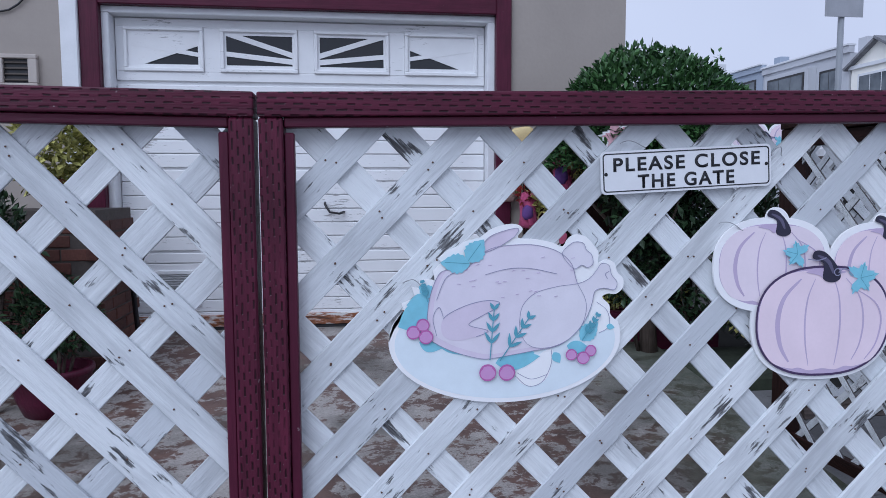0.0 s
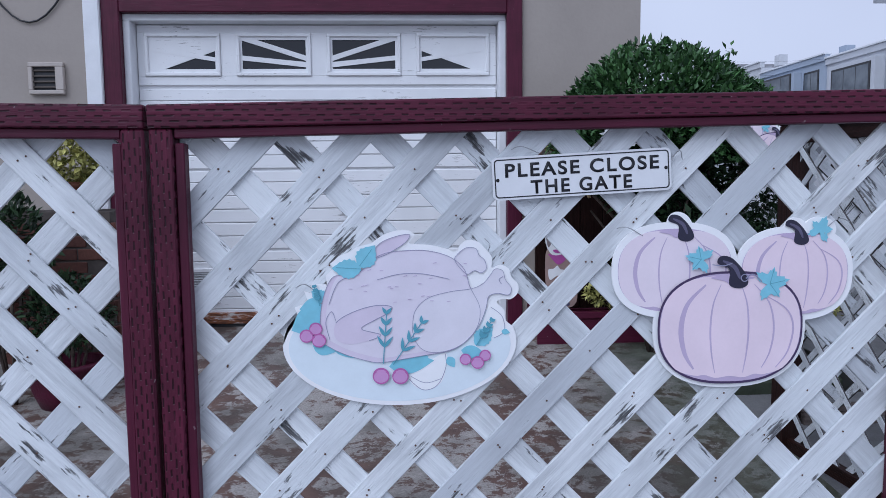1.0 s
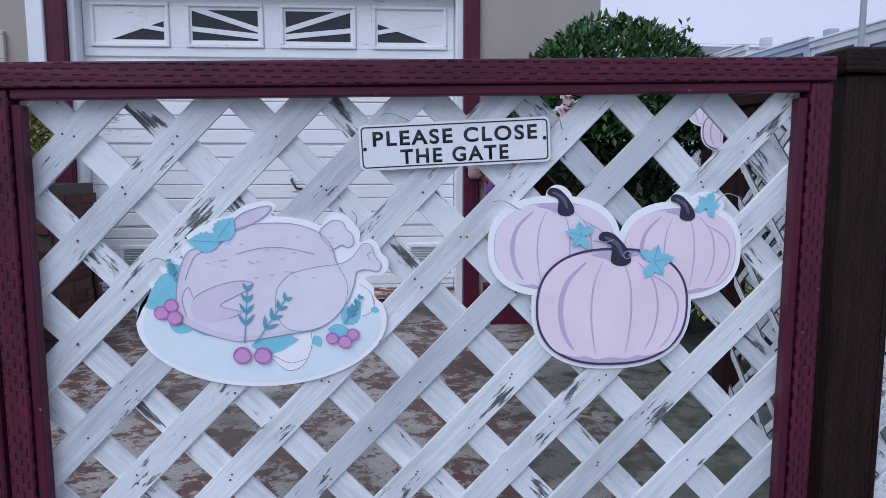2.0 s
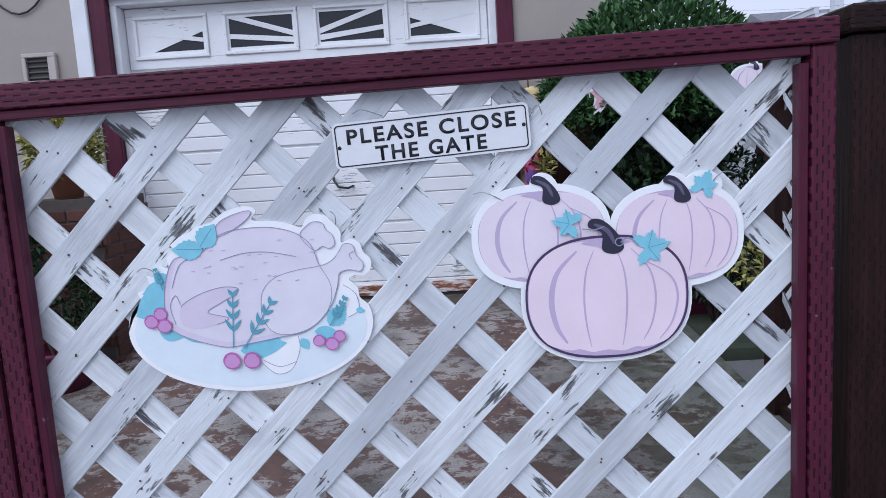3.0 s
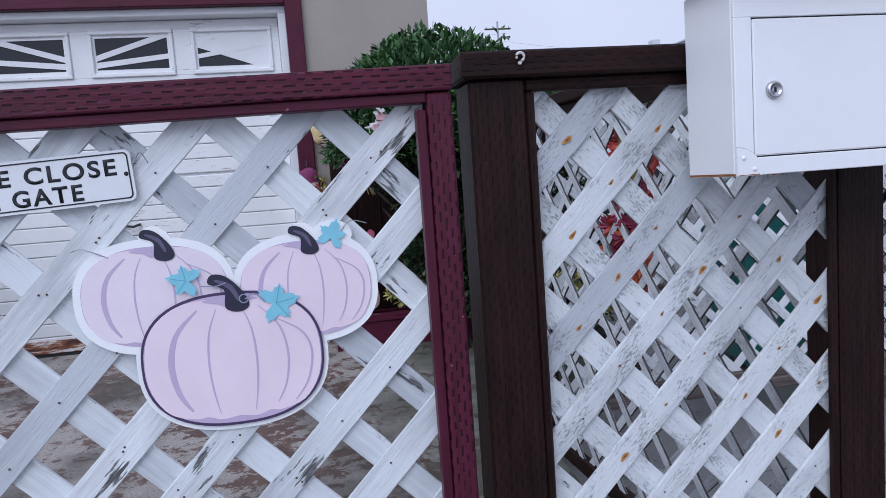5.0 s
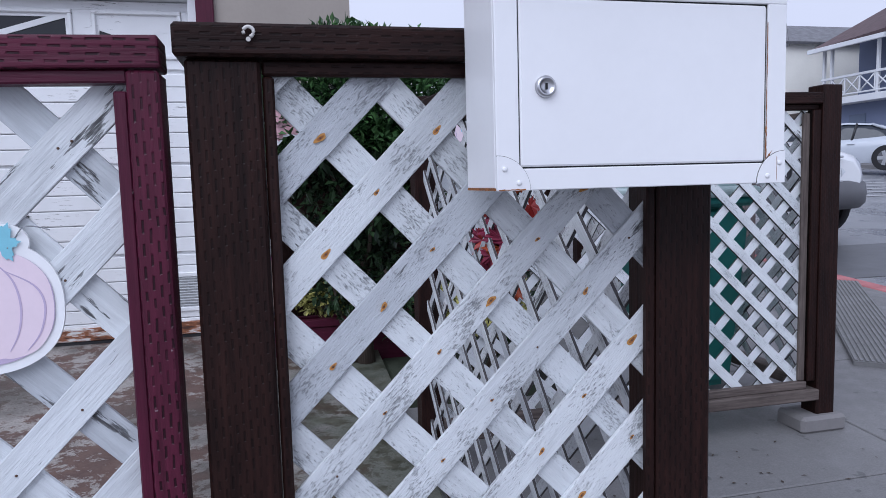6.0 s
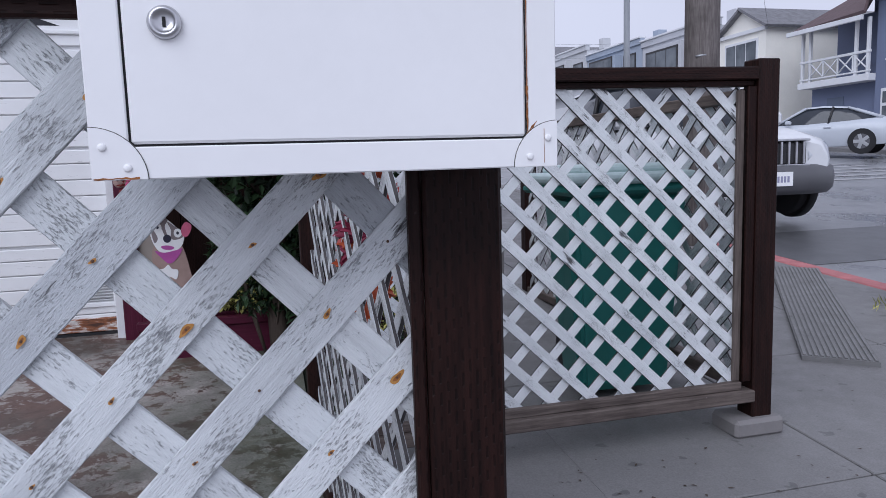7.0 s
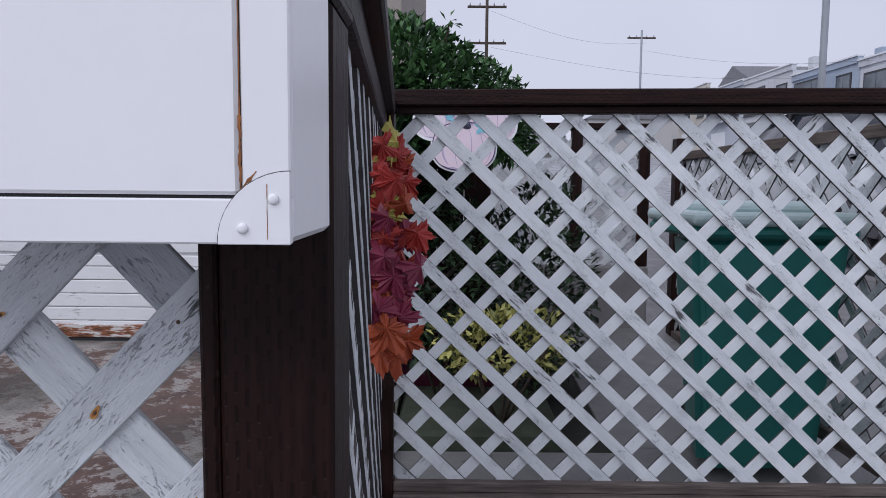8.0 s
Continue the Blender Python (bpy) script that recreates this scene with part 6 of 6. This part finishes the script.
# painted crossing bars on the road
M["road_paint"] = plain("worn_white_road_paint", (0.36, 0.36, 0.37), 0.7, 0.25, 4)
for k in range(7):
    bm = bmesh.new()
    add_box(bm, 11.2, 16.6, 12.3 + 0.75 * k, 12.52 + 0.75 * k, -0.12, -0.124, 0, SLOPE)
    tagged(part("road_marking", bm, M["road_paint"]), "worn white painted bar on the asphalt", "road marking", "bars on the road", "structure")
slab("road_patch", 6.3, 9.5, 5.6, 7.2, -0.122, M["gap"], None, 0, 0.02)
tagged(bpy.data.objects["road_patch"], "dark asphalt repair patch in the street", "road patch", kind="structure")
bpy.data.objects["road_patch"].data.materials[0] = plain("dark_asphalt_patch", (0.11, 0.111, 0.118), 0.45, 0.2, 5, bump=0.4)


# ---- cars ----
M["car_glass"] = plain("dark_car_glass", (0.03, 0.035, 0.045), 0.06, bump=0)
M["tyre"] = plain("black_tyre_rubber", (0.015, 0.015, 0.017), 0.8)
M["alloy"] = plain("silver_alloy", (0.55, 0.56, 0.58), 0.3, metal=0.7)
M["car_silver"] = plain("silver_car_paint", (0.50, 0.53, 0.58), 0.25, 0.03, 3, bump=0)
M["car_white"] = plain("white_car_paint", (0.72, 0.73, 0.75), 0.25, 0.03, 3, bump=0)
M["car_grey"] = plain("dark_grey_cladding", (0.10, 0.10, 0.11), 0.5, 0.06, 6)
M["tail_red"] = plain("red_tail_lamp", (0.36, 0.02, 0.025), 0.2, bump=0)
M["lamp_clear"] = plain("clear_head_lamp", (0.62, 0.64, 0.68), 0.1, bump=0)


def loft(bm, rows, mat=0):
    """Skin over rows of points of equal count; rows run along the car."""
    g = [[bm.verts.new(p) for p in r] for r in rows]
    for i in range(len(g) - 1):
        for j in range(len(g[0]) - 1):
            f = bm.faces.new((g[i][j], g[i + 1][j], g[i + 1][j + 1], g[i][j + 1]))
            f.smooth, f.material_index = True, mat
    bm.faces.new(g[0]), bm.faces.new(g[-1][::-1])
    return g


def ring(x, hw, z0, z1, belt, crownz):
    """Half-rounded section of a car body, from sill over the top to the other sill."""
    pts = [(hw * 0.90, z0), (hw * 0.985, z0 + 0.35 * (belt - z0)), (hw, z0 + 0.75 * (belt - z0)), (hw * 0.97, belt), (hw * 0.86, z1 - 0.25 * (z1 - belt)), (hw * 0.6, z1 + crownz * 0.7), (0, z1 + crownz)]
    return [(x, -a, z) for a, z in pts] + [(x, a, z) for a, z in pts[-2::-1]]


def car(name, label, length, stations, cabin, wheels, paint, at, heading, lower=None, r=0.33):
    """stations: (x, half width, sill, top, belt) from tail to nose; cabin: (x, half width, base, roof)."""
    t = thing(name, label, "car", at)
    to = Matrix.Translation(at) @ Matrix.Rotation(heading, 4, "Z")

    def put(nm, bm, mat, parent=t, lab=""):
        bmesh.ops.recalc_face_normals(bm, faces=bm.faces[:])
        bmesh.ops.transform(bm, matrix=to, verts=bm.verts[:])
        return part(nm, bm, mat, parent, lab)

    bm = bmesh.new()
    loft(bm, [ring(x, hw, z0, z1, bt, 0.015) for x, hw, z0, z1, bt in stations])
    body = put("body", bm, M[paint])
    bm = bmesh.new()
    loft(bm, [[(x, -hw, zb), (x, -hw * (0.97 - 0.12 * (zr - zb) / 0.5), zb + 0.7 * (zr - zb)), (x, -hw * 0.72, zr), (x, 0, zr + 0.012), (x, hw * 0.72, zr), (x, hw * (0.97 - 0.12 * (zr - zb) / 0.5), zb + 0.7 * (zr - zb)), (x, hw, zb)] for x, hw, zb, zr in cabin])
    put("cabin_glass", bm, M["car_glass"])
    mid = [c for c in cabin[1:-1]]
    bm = bmesh.new()
    loft(bm, [[(x, -hw * 0.80, zr - 0.06 + 0.02), (x, -hw * 0.72, zr + 0.012), (x, 0, zr + 0.028), (x, hw * 0.72, zr + 0.012), (x, hw * 0.80, zr - 0.06 + 0.02)] for x, hw, zb, zr in mid])
    put("roof", bm, M[paint])
    # pillars from the roof's corners to the belt line
    for s in (-1, 1):
        for i, j in ((0, 1), (-1, -2)):
            a, c = cabin[i], cabin[j]
            bm = bmesh.new()
            add_tube(bm, [(a[0], s * a[1] * 0.97, a[2] + 0.02), (c[0], s * c[1] * 0.79, c[3] - 0.01)], 0.04, 6)
            put("pillar", bm, M[paint])
        m2 = cabin[len(cabin) // 2]
        bm = bmesh.new()
        add_tube(bm, [(m2[0] - 0.15, s * m2[1], m2[2]), (m2[0] - 0.25, s * m2[1] * 0.80, m2[3] - 0.03)], 0.035, 6)
        put("pillar", bm, M["black"])
    hwm = max(s[1] for s in stations)
    for wx in wheels:
        for s in (-1, 1):
            bm = bmesh.new()
            add_tube(bm, [(wx, s * (hwm - 0.20), r), (wx, s * (hwm - 0.0), r)], r, 26)
            w = put("wheel", bm, M["tyre"])
            bm = bmesh.new()
            add_tube(bm, [(wx, s * (hwm - 0.02), r), (wx, s * (hwm + 0.008), r)], r * 0.66, 22)
            rim = put("rim", bm, M["car_grey"], w)
            bm = bmesh.new()
            for k in range(5):
                a = k * 2 * math.pi / 5
                add_box(bm, 0.03, r * 0.66, -0.006, 0.006, -0.048, 0.048, 0.005, Matrix.Translation((wx, s * (hwm + 0.012), r)) @ Matrix.Rotation(a, 4, "Y"))
            add_tube(bm, [(wx, s * (hwm + 0.004), r), (wx, s * (hwm + 0.02), r)], 0.05, 10)
            put("spokes", bm, M["alloy"], w)
            bm = bmesh.new()
            add_tube(bm, [(wx, s * (hwm - 0.10), r), (wx, s * (hwm - 0.002), r)], r * 1.13, 26)
            put("wheel_arch", bm, M["gap"])
    return t, put


# silver coupe across the street
CAX = (18.75, 19.5)
coupe, put = car("coupe", "silver two-door car parked across the street", 4.8,
                 [(-2.38, 0.70, 0.42, 0.80, 0.66), (-2.25, 0.84, 0.26, 0.98, 0.74), (-1.7, 0.91, 0.22, 1.03, 0.80), (-1.0, 0.92, 0.2, 0.98, 0.82), (0.2, 0.92, 0.2, 0.92, 0.80), (0.95, 0.92, 0.2, 0.92, 0.78), (1.7, 0.90, 0.22, 0.82, 0.70), (2.2, 0.82, 0.26, 0.70, 0.6), (2.4, 0.66, 0.34, 0.58, 0.5)],
                 [(-1.85, 0.70, 0.98, 1.02), (-0.95, 0.78, 0.90, 1.36), (-0.3, 0.80, 0.88, 1.42), (0.2, 0.80, 0.88, 1.40), (1.1, 0.76, 0.86, 0.92)],
                 (-1.38, 1.38), "car_silver", (CAX[0], CAX[1], gz(CAX[1]) - 0.13), math.radians(126))
for s in (-1, 1):
    bm = bmesh.new()
    add_box(bm, -2.40, -2.12, min(s * 0.5, s * 0.86), max(s * 0.5, s * 0.86), 0.72, 0.90, 0.04)
    put("tail_lamp", bm, M["tail_red"], coupe, "red tail lamp")
    bm = bmesh.new()
    add_box(bm, 0.55, 0.72, min(s * 0.9, s * 1.06), max(s * 0.9, s * 1.06), 0.90, 1.02, 0.03)
    put("door_mirror", bm, M["car_silver"], coupe)
    bm = bmesh.new()
    add_box(bm, -0.55, -0.35, min(s * 0.90, s * 0.94), max(s * 0.90, s * 0.94), 0.76, 0.79, 0.008)
    put("door_handle", bm, M["car_silver"], coupe)
bm = bmesh.new()
add_box(bm, -2.36, -2.2, -0.6, 0.6, 0.26, 0.40, 0.03)
put("rear_skirt", bm, M["car_grey"], coupe)

# white off-roader at the near kerb, nose towards the walker
SX, SY = 7.17, 9.3
suv, put = car("off_roader", "white off-roader with a dark bumper parked at the kerb", 4.7,
               [(-2.35, 0.80, 0.45, 1.1, 0.9), (-2.2, 0.90, 0.40, 1.15, 0.95), (-1.2, 0.93, 0.38, 1.15, 0.98), (0.6, 0.93, 0.36, 1.10, 0.95), (1.3, 0.92, 0.38, 1.06, 0.88), (1.8, 0.90, 0.40, 1.00, 0.80), (2.12, 0.84, 0.42, 0.92, 0.74), (2.26, 0.70, 0.45, 0.84, 0.70)],
               [(-2.3, 0.80, 1.1, 1.5), (-2.0, 0.84, 1.1, 1.74), (-0.6, 0.84, 1.1, 1.78), (0.3, 0.84, 1.1, 1.72), (1.05, 0.80, 1.1, 1.16)],
               (-1.42, 1.45), "car_white", (SX, SY, gz(SY) - 0.13), math.radians(-94), r=0.36)


def nose_strip(y0, y1, prof, reach, drop, n=14):
    """A strip round the nose: prof (set back, height) pairs swept across in plan along a rounded front."""
    bm = bmesh.new()
    rings = []
    for i in range(n + 1):
        y = y0 + (y1 - y0) * i / n
        xf = reach - drop * (abs(y) / 0.93) ** 3
        rings.append([(xf - b, y, z) for b, z in prof])
    loft(bm, rings)
    return bm


bm = nose_strip(-0.95, 0.95, [(0.35, 0.30), (0.10, 0.28), (0.02, 0.34), (0.0, 0.46), (0.03, 0.57), (0.10, 0.60), (0.35, 0.60)], 2.43, 0.34, 20)
put("front_bumper", bm, M["car_grey"], suv, "dark grey front bumper")
bm = bmesh.new()
add_box(bm, 2.20, 2.30, -0.42, 0.42, 0.59, 0.86, 0.03)
grille = put("grille", bm, M["black"], suv)
for k in range(9):
    bm = bmesh.new()
    y = -0.36 + 0.09 * k
    add_box(bm, 2.28, 2.325, y - 0.014, y + 0.014, 0.61, 0.85, 0.006)
    put("grille_bar", bm, M["chrome"], grille)
bm = bmesh.new()
for q in ((-0.43, 0.43, 0.855, 0.88), (-0.43, 0.43, 0.585, 0.607)):
    add_box(bm, 2.25, 2.33, q[0], q[1], q[2], q[3], 0.006)
put("grille_surround", bm, M["chrome"], grille)
for s in (-1, 1):
    bm = nose_strip(s * 0.45, s * 0.89, [(0.25, 0.625), (0.02, 0.62), (0.0, 0.70), (0.03, 0.80), (0.09, 0.85), (0.25, 0.85)], 2.31, 0.30)
    put("head_lamp", bm, M["lamp_clear"], suv, "clear head lamp")
    bm = bmesh.new()
    add_box(bm, 0.7, 0.9, min(s * 0.93, s * 1.12), max(s * 0.93, s * 1.12), 1.08, 1.26, 0.04)
    put("door_mirror", bm, M["car_white"], suv)
bm = bmesh.new()
add_box(bm, 2.42, 2.432, -0.155, 0.155, 0.38, 0.53, 0.003)
plate = put("number_plate", bm, M["board_white"], suv, "white plate with blurred dark bars")
for k in range(6):
    bm = bmesh.new()
    add_box(bm, 2.432, 2.434, -0.115 + 0.04 * k, -0.09 + 0.04 * k, 0.42, 0.485)
    put("plate_bar", bm, M["ink"], plate)

# ---- houses across the street ----
HOUSE_X = 25.0


def wall_paint(name, c):
    return plain(name, c, 0.85, 0.06, 0.8, bump=0.25)


M["trim_w"] = plain("white_house_trim", (0.72, 0.73, 0.75), 0.6, 0.05, 2)
M["roof_brown"] = plain("brown_shingle_roof", (0.115, 0.08, 0.085), 0.9, 0.25, 4, bump=0.6)
M["roof_grey"] = plain("grey_shingle_roof", (0.19, 0.19, 0.205), 0.9, 0.25, 4, bump=0.6)
k = Mat("house_window_glass", 0.05)
k.color(k.ramp(k.noise(0.7, 3), (0.35, (0.05, 0.06, 0.075)), (0.65, (0.16, 0.18, 0.20))))
M["win_glass"] = k.m


def row_house(y_far, width, label, paint, set_back=0.0, base=None):
    """An empty house frame; gives its place and a helper that builds parts in the facade's own axes."""
    g = gz(y_far - width / 2) if base is None else base
    to = Matrix(((0, 1, 0, HOUSE_X + set_back), (-1, 0, 0, y_far), (0, 0, 1, g), (0, 0, 0, 1)))
    t = thing("row_house", label, "house", Matrix.Translation((HOUSE_X + set_back, y_far - width / 2, g)), "houses across the street")

    def bx(nm, x0, x1, y0, y1, z0, z1, mat, parent=None, bevel=0.01, lab=""):
        bm = bmesh.new()
        add_box(bm, x0, x1, y0, y1, z0, z1, bevel, to)
        return part(nm, bm, M[mat] if isinstance(mat, str) else mat, parent or t, lab)

    def prism(nm, poly, y0, y1, mat, parent=None):
        bm = bmesh.new()
        add_prism(bm, ccw(poly), y0, y1)
        bmesh.ops.transform(bm, matrix=to, verts=bm.verts[:])
        return part(nm, bm, M[mat] if isinstance(mat, str) else mat, parent or t)

    def window(x0, x1, z0, z1, cols, rows_, y=0.0, frame="trim_w", bar=0.05):
        w = bx("window", x0 - 0.1, x1 + 0.1, y - 0.05, y + 0.02, z0 - 0.1, z1 + 0.1, frame, None, 0.015)
        for i in range(cols):
            for j in range(rows_):
                a, c = x0 + (x1 - x0) * i / cols, x0 + (x1 - x0) * (i + 1) / cols
                d, e = z0 + (z1 - z0) * j / rows_, z0 + (z1 - z0) * (j + 1) / rows_
                bx("pane", a + bar / 2, c - bar / 2, y - 0.056, y - 0.045, d + bar / 2, e - bar / 2, "win_glass", w, 0)
        bx("sill", x0 - 0.16, x1 + 0.16, y - 0.13, y - 0.05, z0 - 0.17, z0 - 0.1, frame, w, 0.01)
        return w

    return t, bx, prism, window, to


# blue house: balcony wing set back, window wing forward
blue = wall_paint("slate_blue_stucco", (0.17, 0.20, 0.30))
t, bx, prism, window, to = row_house(27.3, 7.6, "slate blue two-storey house with a white balcony", blue)
bx("wall", 0, 3.7, 1.6, 9, -1.2, 5.3, blue, bevel=0)
bx("wall", 3.7, 7.6, 0, 9, -1.2, 5.75, blue, bevel=0)
bx("lower_wall", 0, 3.7, 0.35, 1.6, -1.2, 2.35, blue, bevel=0)
bal = bx("balcony", -0.1, 3.7, -0.35, 1.6, 2.35, 2.62, "trim_w", lab="white balcony floor")
for px in (0.0, 0.45, 2.9, 3.5):
    bx("balcony_post", px, px + 0.12, -0.3, -0.18, 2.62, 4.75, "trim_w", bal, 0.01)
bx("handrail", -0.05, 3.7, -0.32, -0.22, 3.42, 3.52, "trim_w", bal)
bx("handrail", -0.05, 3.7, -0.32, -0.22, 2.70, 2.76, "trim_w", bal)
for k in range(4):
    for s in (0, 1):
        a, c = 0.5 + 0.78 * k, 0.5 + 0.78 * (k + 1)
        bm = bmesh.new()
        add_tube(bm, [(a, -0.27, 2.76 if s else 3.42), (c, -0.27, 3.42 if s else 2.76)], 0.03, 6)
        bmesh.ops.transform(bm, matrix=to, verts=bm.verts[:])
        part("brace", bm, M["trim_w"], bal)
    bx("baluster", 0.5 + 0.78 * k - 0.03, 0.5 + 0.78 * k + 0.03, -0.3, -0.24, 2.76, 3.42, "trim_w", bal)
window(2.3, 3.1, 2.85, 4.5, 1, 2, 1.6)
window(4.4, 6.9, 3.2, 4.6, 4, 3, 0.0)
gd = bx("garage_door", 4.0, 7.1, -0.03, 0.05, -0.6, 2.0, "trim_w")
for i in range(4):
    for j in range(3):
        bx("pane", 4.1 + 0.75 * i, 4.76 + 0.75 * i, -0.04, -0.03, 0.35 + 0.55 * j, 0.78 + 0.55 * j, "win_glass", gd, 0)
bx("door", 0.9, 1.8, 0.31, 0.37, -0.5, 1.9, wall_paint("blue_grey_door", (0.14, 0.17, 0.24)))
bm = bmesh.new()
vs = [bm.verts.new(to @ Vector(p)) for p in ((-0.3, -0.75, 4.75), (3.75, -0.75, 4.95), (8.1, -0.45, 5.8), (8.1, 4.2, 8.4), (2.0, 4.2, 8.4), (-0.3, 4.2, 7.2), (8.1, 9, 5.6), (-0.3, 9, 5.0), (3.8, -0.5, 5.8))]
for q in ((0, 1, 8, 4, 5), (8, 2, 3, 4), (4, 3, 6, 7, 5)):
    bm.faces.new([vs[i] for i in q])
rf = part("roof", bm, M["roof_brown"], t)
so = rf.modifiers.new("thickness", "SOLIDIFY")
so.thickness = 0.14
bx("gutter", -0.3, 3.75, -0.85, -0.72, 4.6, 4.78, "trim_w")
bx("gutter", 3.75, 8.1, -0.55, -0.4, 5.66, 5.84, "trim_w")
ch = bx("chimney", 1.5, 2.8, 2.0, 3.0, 5.2, 8.9, blue)

# cream house with a front gable
cream = wall_paint("cream_stucco", (0.88, 0.86, 0.79))
t, bx, prism, window, to = row_house(33.4, 3.5, "cream two-storey house with a low front gable", cream)
bx("wall", 0, 3.5, 0, 9, -1.4, 5.05, cream, bevel=0)
prism("gable", [(-0.1, 5.05), (3.6, 5.05), (1.75, 6.0)], 0.0, 0.3, cream)
bm = bmesh.new()
for a, c in (((-0.3, 4.95), (1.75, 6.1)), ((3.8, 4.95), (1.75, 6.1))):
    q = [to @ Vector((a[0], -0.3, a[1])), to @ Vector((c[0], -0.3, c[1])), to @ Vector((c[0], 9, c[1])), to @ Vector((a[0], 9, a[1]))]
    bm.faces.new([bm.verts.new(p) for p in q])
rf = part("roof", bm, M["roof_grey"], t)
so = rf.modifiers.new("thickness", "SOLIDIFY")
so.thickness = 0.12
bx("cornice", -0.1, 3.6, -0.12, 0.02, 4.87, 5.05, "trim_w")
window(0.6, 2.9, 3.0, 4.5, 3, 1, 0.0)
bx("garage_door", 0.5, 3.0, -0.03, 0.05, -0.8, 1.8, "trim_w")
bx("belt_course", -0.05, 3.55, -0.06, 0.02, 2.2, 2.35, "trim_w")

# grey and blue-grey flat-roofed houses further up
_r = random.Random(6)
_y = 41.1
for lab, c, wd, hh in (("light grey flat-roofed row house with tall windows", (0.52, 0.53, 0.56), 7.6, 5.4), ("blue-grey flat-roofed row house with white rails", (0.36, 0.41, 0.49), 7.6, 5.2),
                       ("pale grey flat-roofed row house", (0.55, 0.56, 0.58), 7.6, 5.5), ("grey row house with a white parapet", (0.45, 0.47, 0.52), 7.6, 5.1), ("beige row house up the street", (0.52, 0.49, 0.44), 7.6, 5.4)):
    p = wall_paint(lab.split()[0] + "_stucco_" + str(len(bpy.data.materials)), c)
    t, bx, prism, window, to = row_house(_y, wd, lab, p)
    bx("wall", 0, wd, 0, 9, -2.5, hh, p, bevel=0)
    bx("parapet", -0.03, wd + 0.03, -0.12, 0.2, hh, hh + 0.35, p)
    bx("parapet_cap", -0.06, wd + 0.06, -0.2, 0.26, hh + 0.351, hh + 0.45, "trim_w")
    bay = bx("bay", 1.0, wd - 2.6, -0.5, 0.0, 2.5, hh - 0.3, p)
    window(1.4, wd - 3.0, 3.1, 4.8, 3, 1, -0.5, "black")
    window(wd - 2.2, wd - 0.8, 3.1, 4.7, 2, 1, 0.0, "black")
    bx("garage_door", 1.2, 4.2, -0.03, 0.05, -1, 1.8, "trim_w")
    prism("gable_roof", [(-0.2, hh + 0.3), (wd + 0.2, hh + 0.3), (wd / 2, hh + 2.0)], 0.5, 8, "roof_grey") if "parapet" in lab else bx("chimney", wd * 0.72, wd * 0.72 + 0.7, 2, 2.6, hh + 0.4, hh + 1.15, p)
    bx("vent_pipe", wd * 0.3, wd * 0.3 + 0.3, 3, 3.3, hh + 0.4, hh + 0.9, "steel")
    _y += wd
# distant gabled roofs at the head of the street
for k, (x, y, w, h) in enumerate(((17.5, 78, 9, 4.4), (27, 84, 8, 5.4), (9.5, 95, 8, 3.8))):
    p = wall_paint("distant_house_wall_" + "abc"[k], (0.5, 0.49, 0.48))
    t = thing("distant_house", "small distant house with a grey gabled roof", "house", (x, y, 3.0), "distant houses")
    box("wall", x, x + w, y, y + 8, 2.5, 3.4 + h, p, t, 0)
    bm = bmesh.new()
    add_prism(bm, ccw([(x - 0.4, 3.4 + h), (x + w + 0.4, 3.4 + h), (x + w * 0.5, 5.6 + h)]), y - 0.3, y + 8)
    part("roof", bm, M["roof_grey"], t)
    box("window", x + w * 0.42, x + w * 0.58, y - 0.06, y, 1.8 + h, 3.0 + h, M["win_glass"], t, 0)
# tree line beside the far houses
tl = thing("distant_trees", "dark distant treetops at the head of the street", "trees", (12, 90, 3), kind="stuff")
crown("foliage", (13, 92, 6.2), (5, 2, 1.6), 2600, 0.5, "leaf_dark", tl, 61, 14, 0.2)
# sidewalk on the far side
far_walk = slab("far_sidewalk", 21.4, 26, -10, 60, 0.0, M["walk"], None, 0.0, 0.14)
tagged(far_walk, "grey concrete sidewalk across the street", "sidewalk", kind="structure")

# the street lies turned a little against the gate: bring all that belongs to it into line
_ya = radians(12)
_ax, _la = Vector((math.sin(_ya), math.cos(_ya), 0)), Vector((math.cos(_ya), -math.sin(_ya), 0))
_to = Matrix.Identity(4)
for _i in range(3):
    for _j in range(2):
        _to[_i][_j] = _ax[_i] * _ax[_j] + 1.034 * _la[_i] * _la[_j] + (0.008 * _ax[_j] if _i == 2 else 0)
_to[2][2] = 1.034
STREET = Matrix.Translation((1.70, 0.38, 1.054)) @ _to @ Matrix.Translation((-1.66, -0.41, -1.05))
_kinds = ("ground", "pavement", "road", "kerb", "utility_pole", "sign_pole", "overhead_wire", "fire_hydrant", "grass_tuft", "leaf_litter", "ramp_grooves", "road_marking", "road_patch",
          "coupe", "off_roader", "row_house", "distant_house", "distant_trees", "far_sidewalk")
for _o in list(bpy.data.objects):
    if not _o.parent and _o.name.split(".")[0] in _kinds:
        _o.matrix_basis = STREET @ _o.matrix_basis
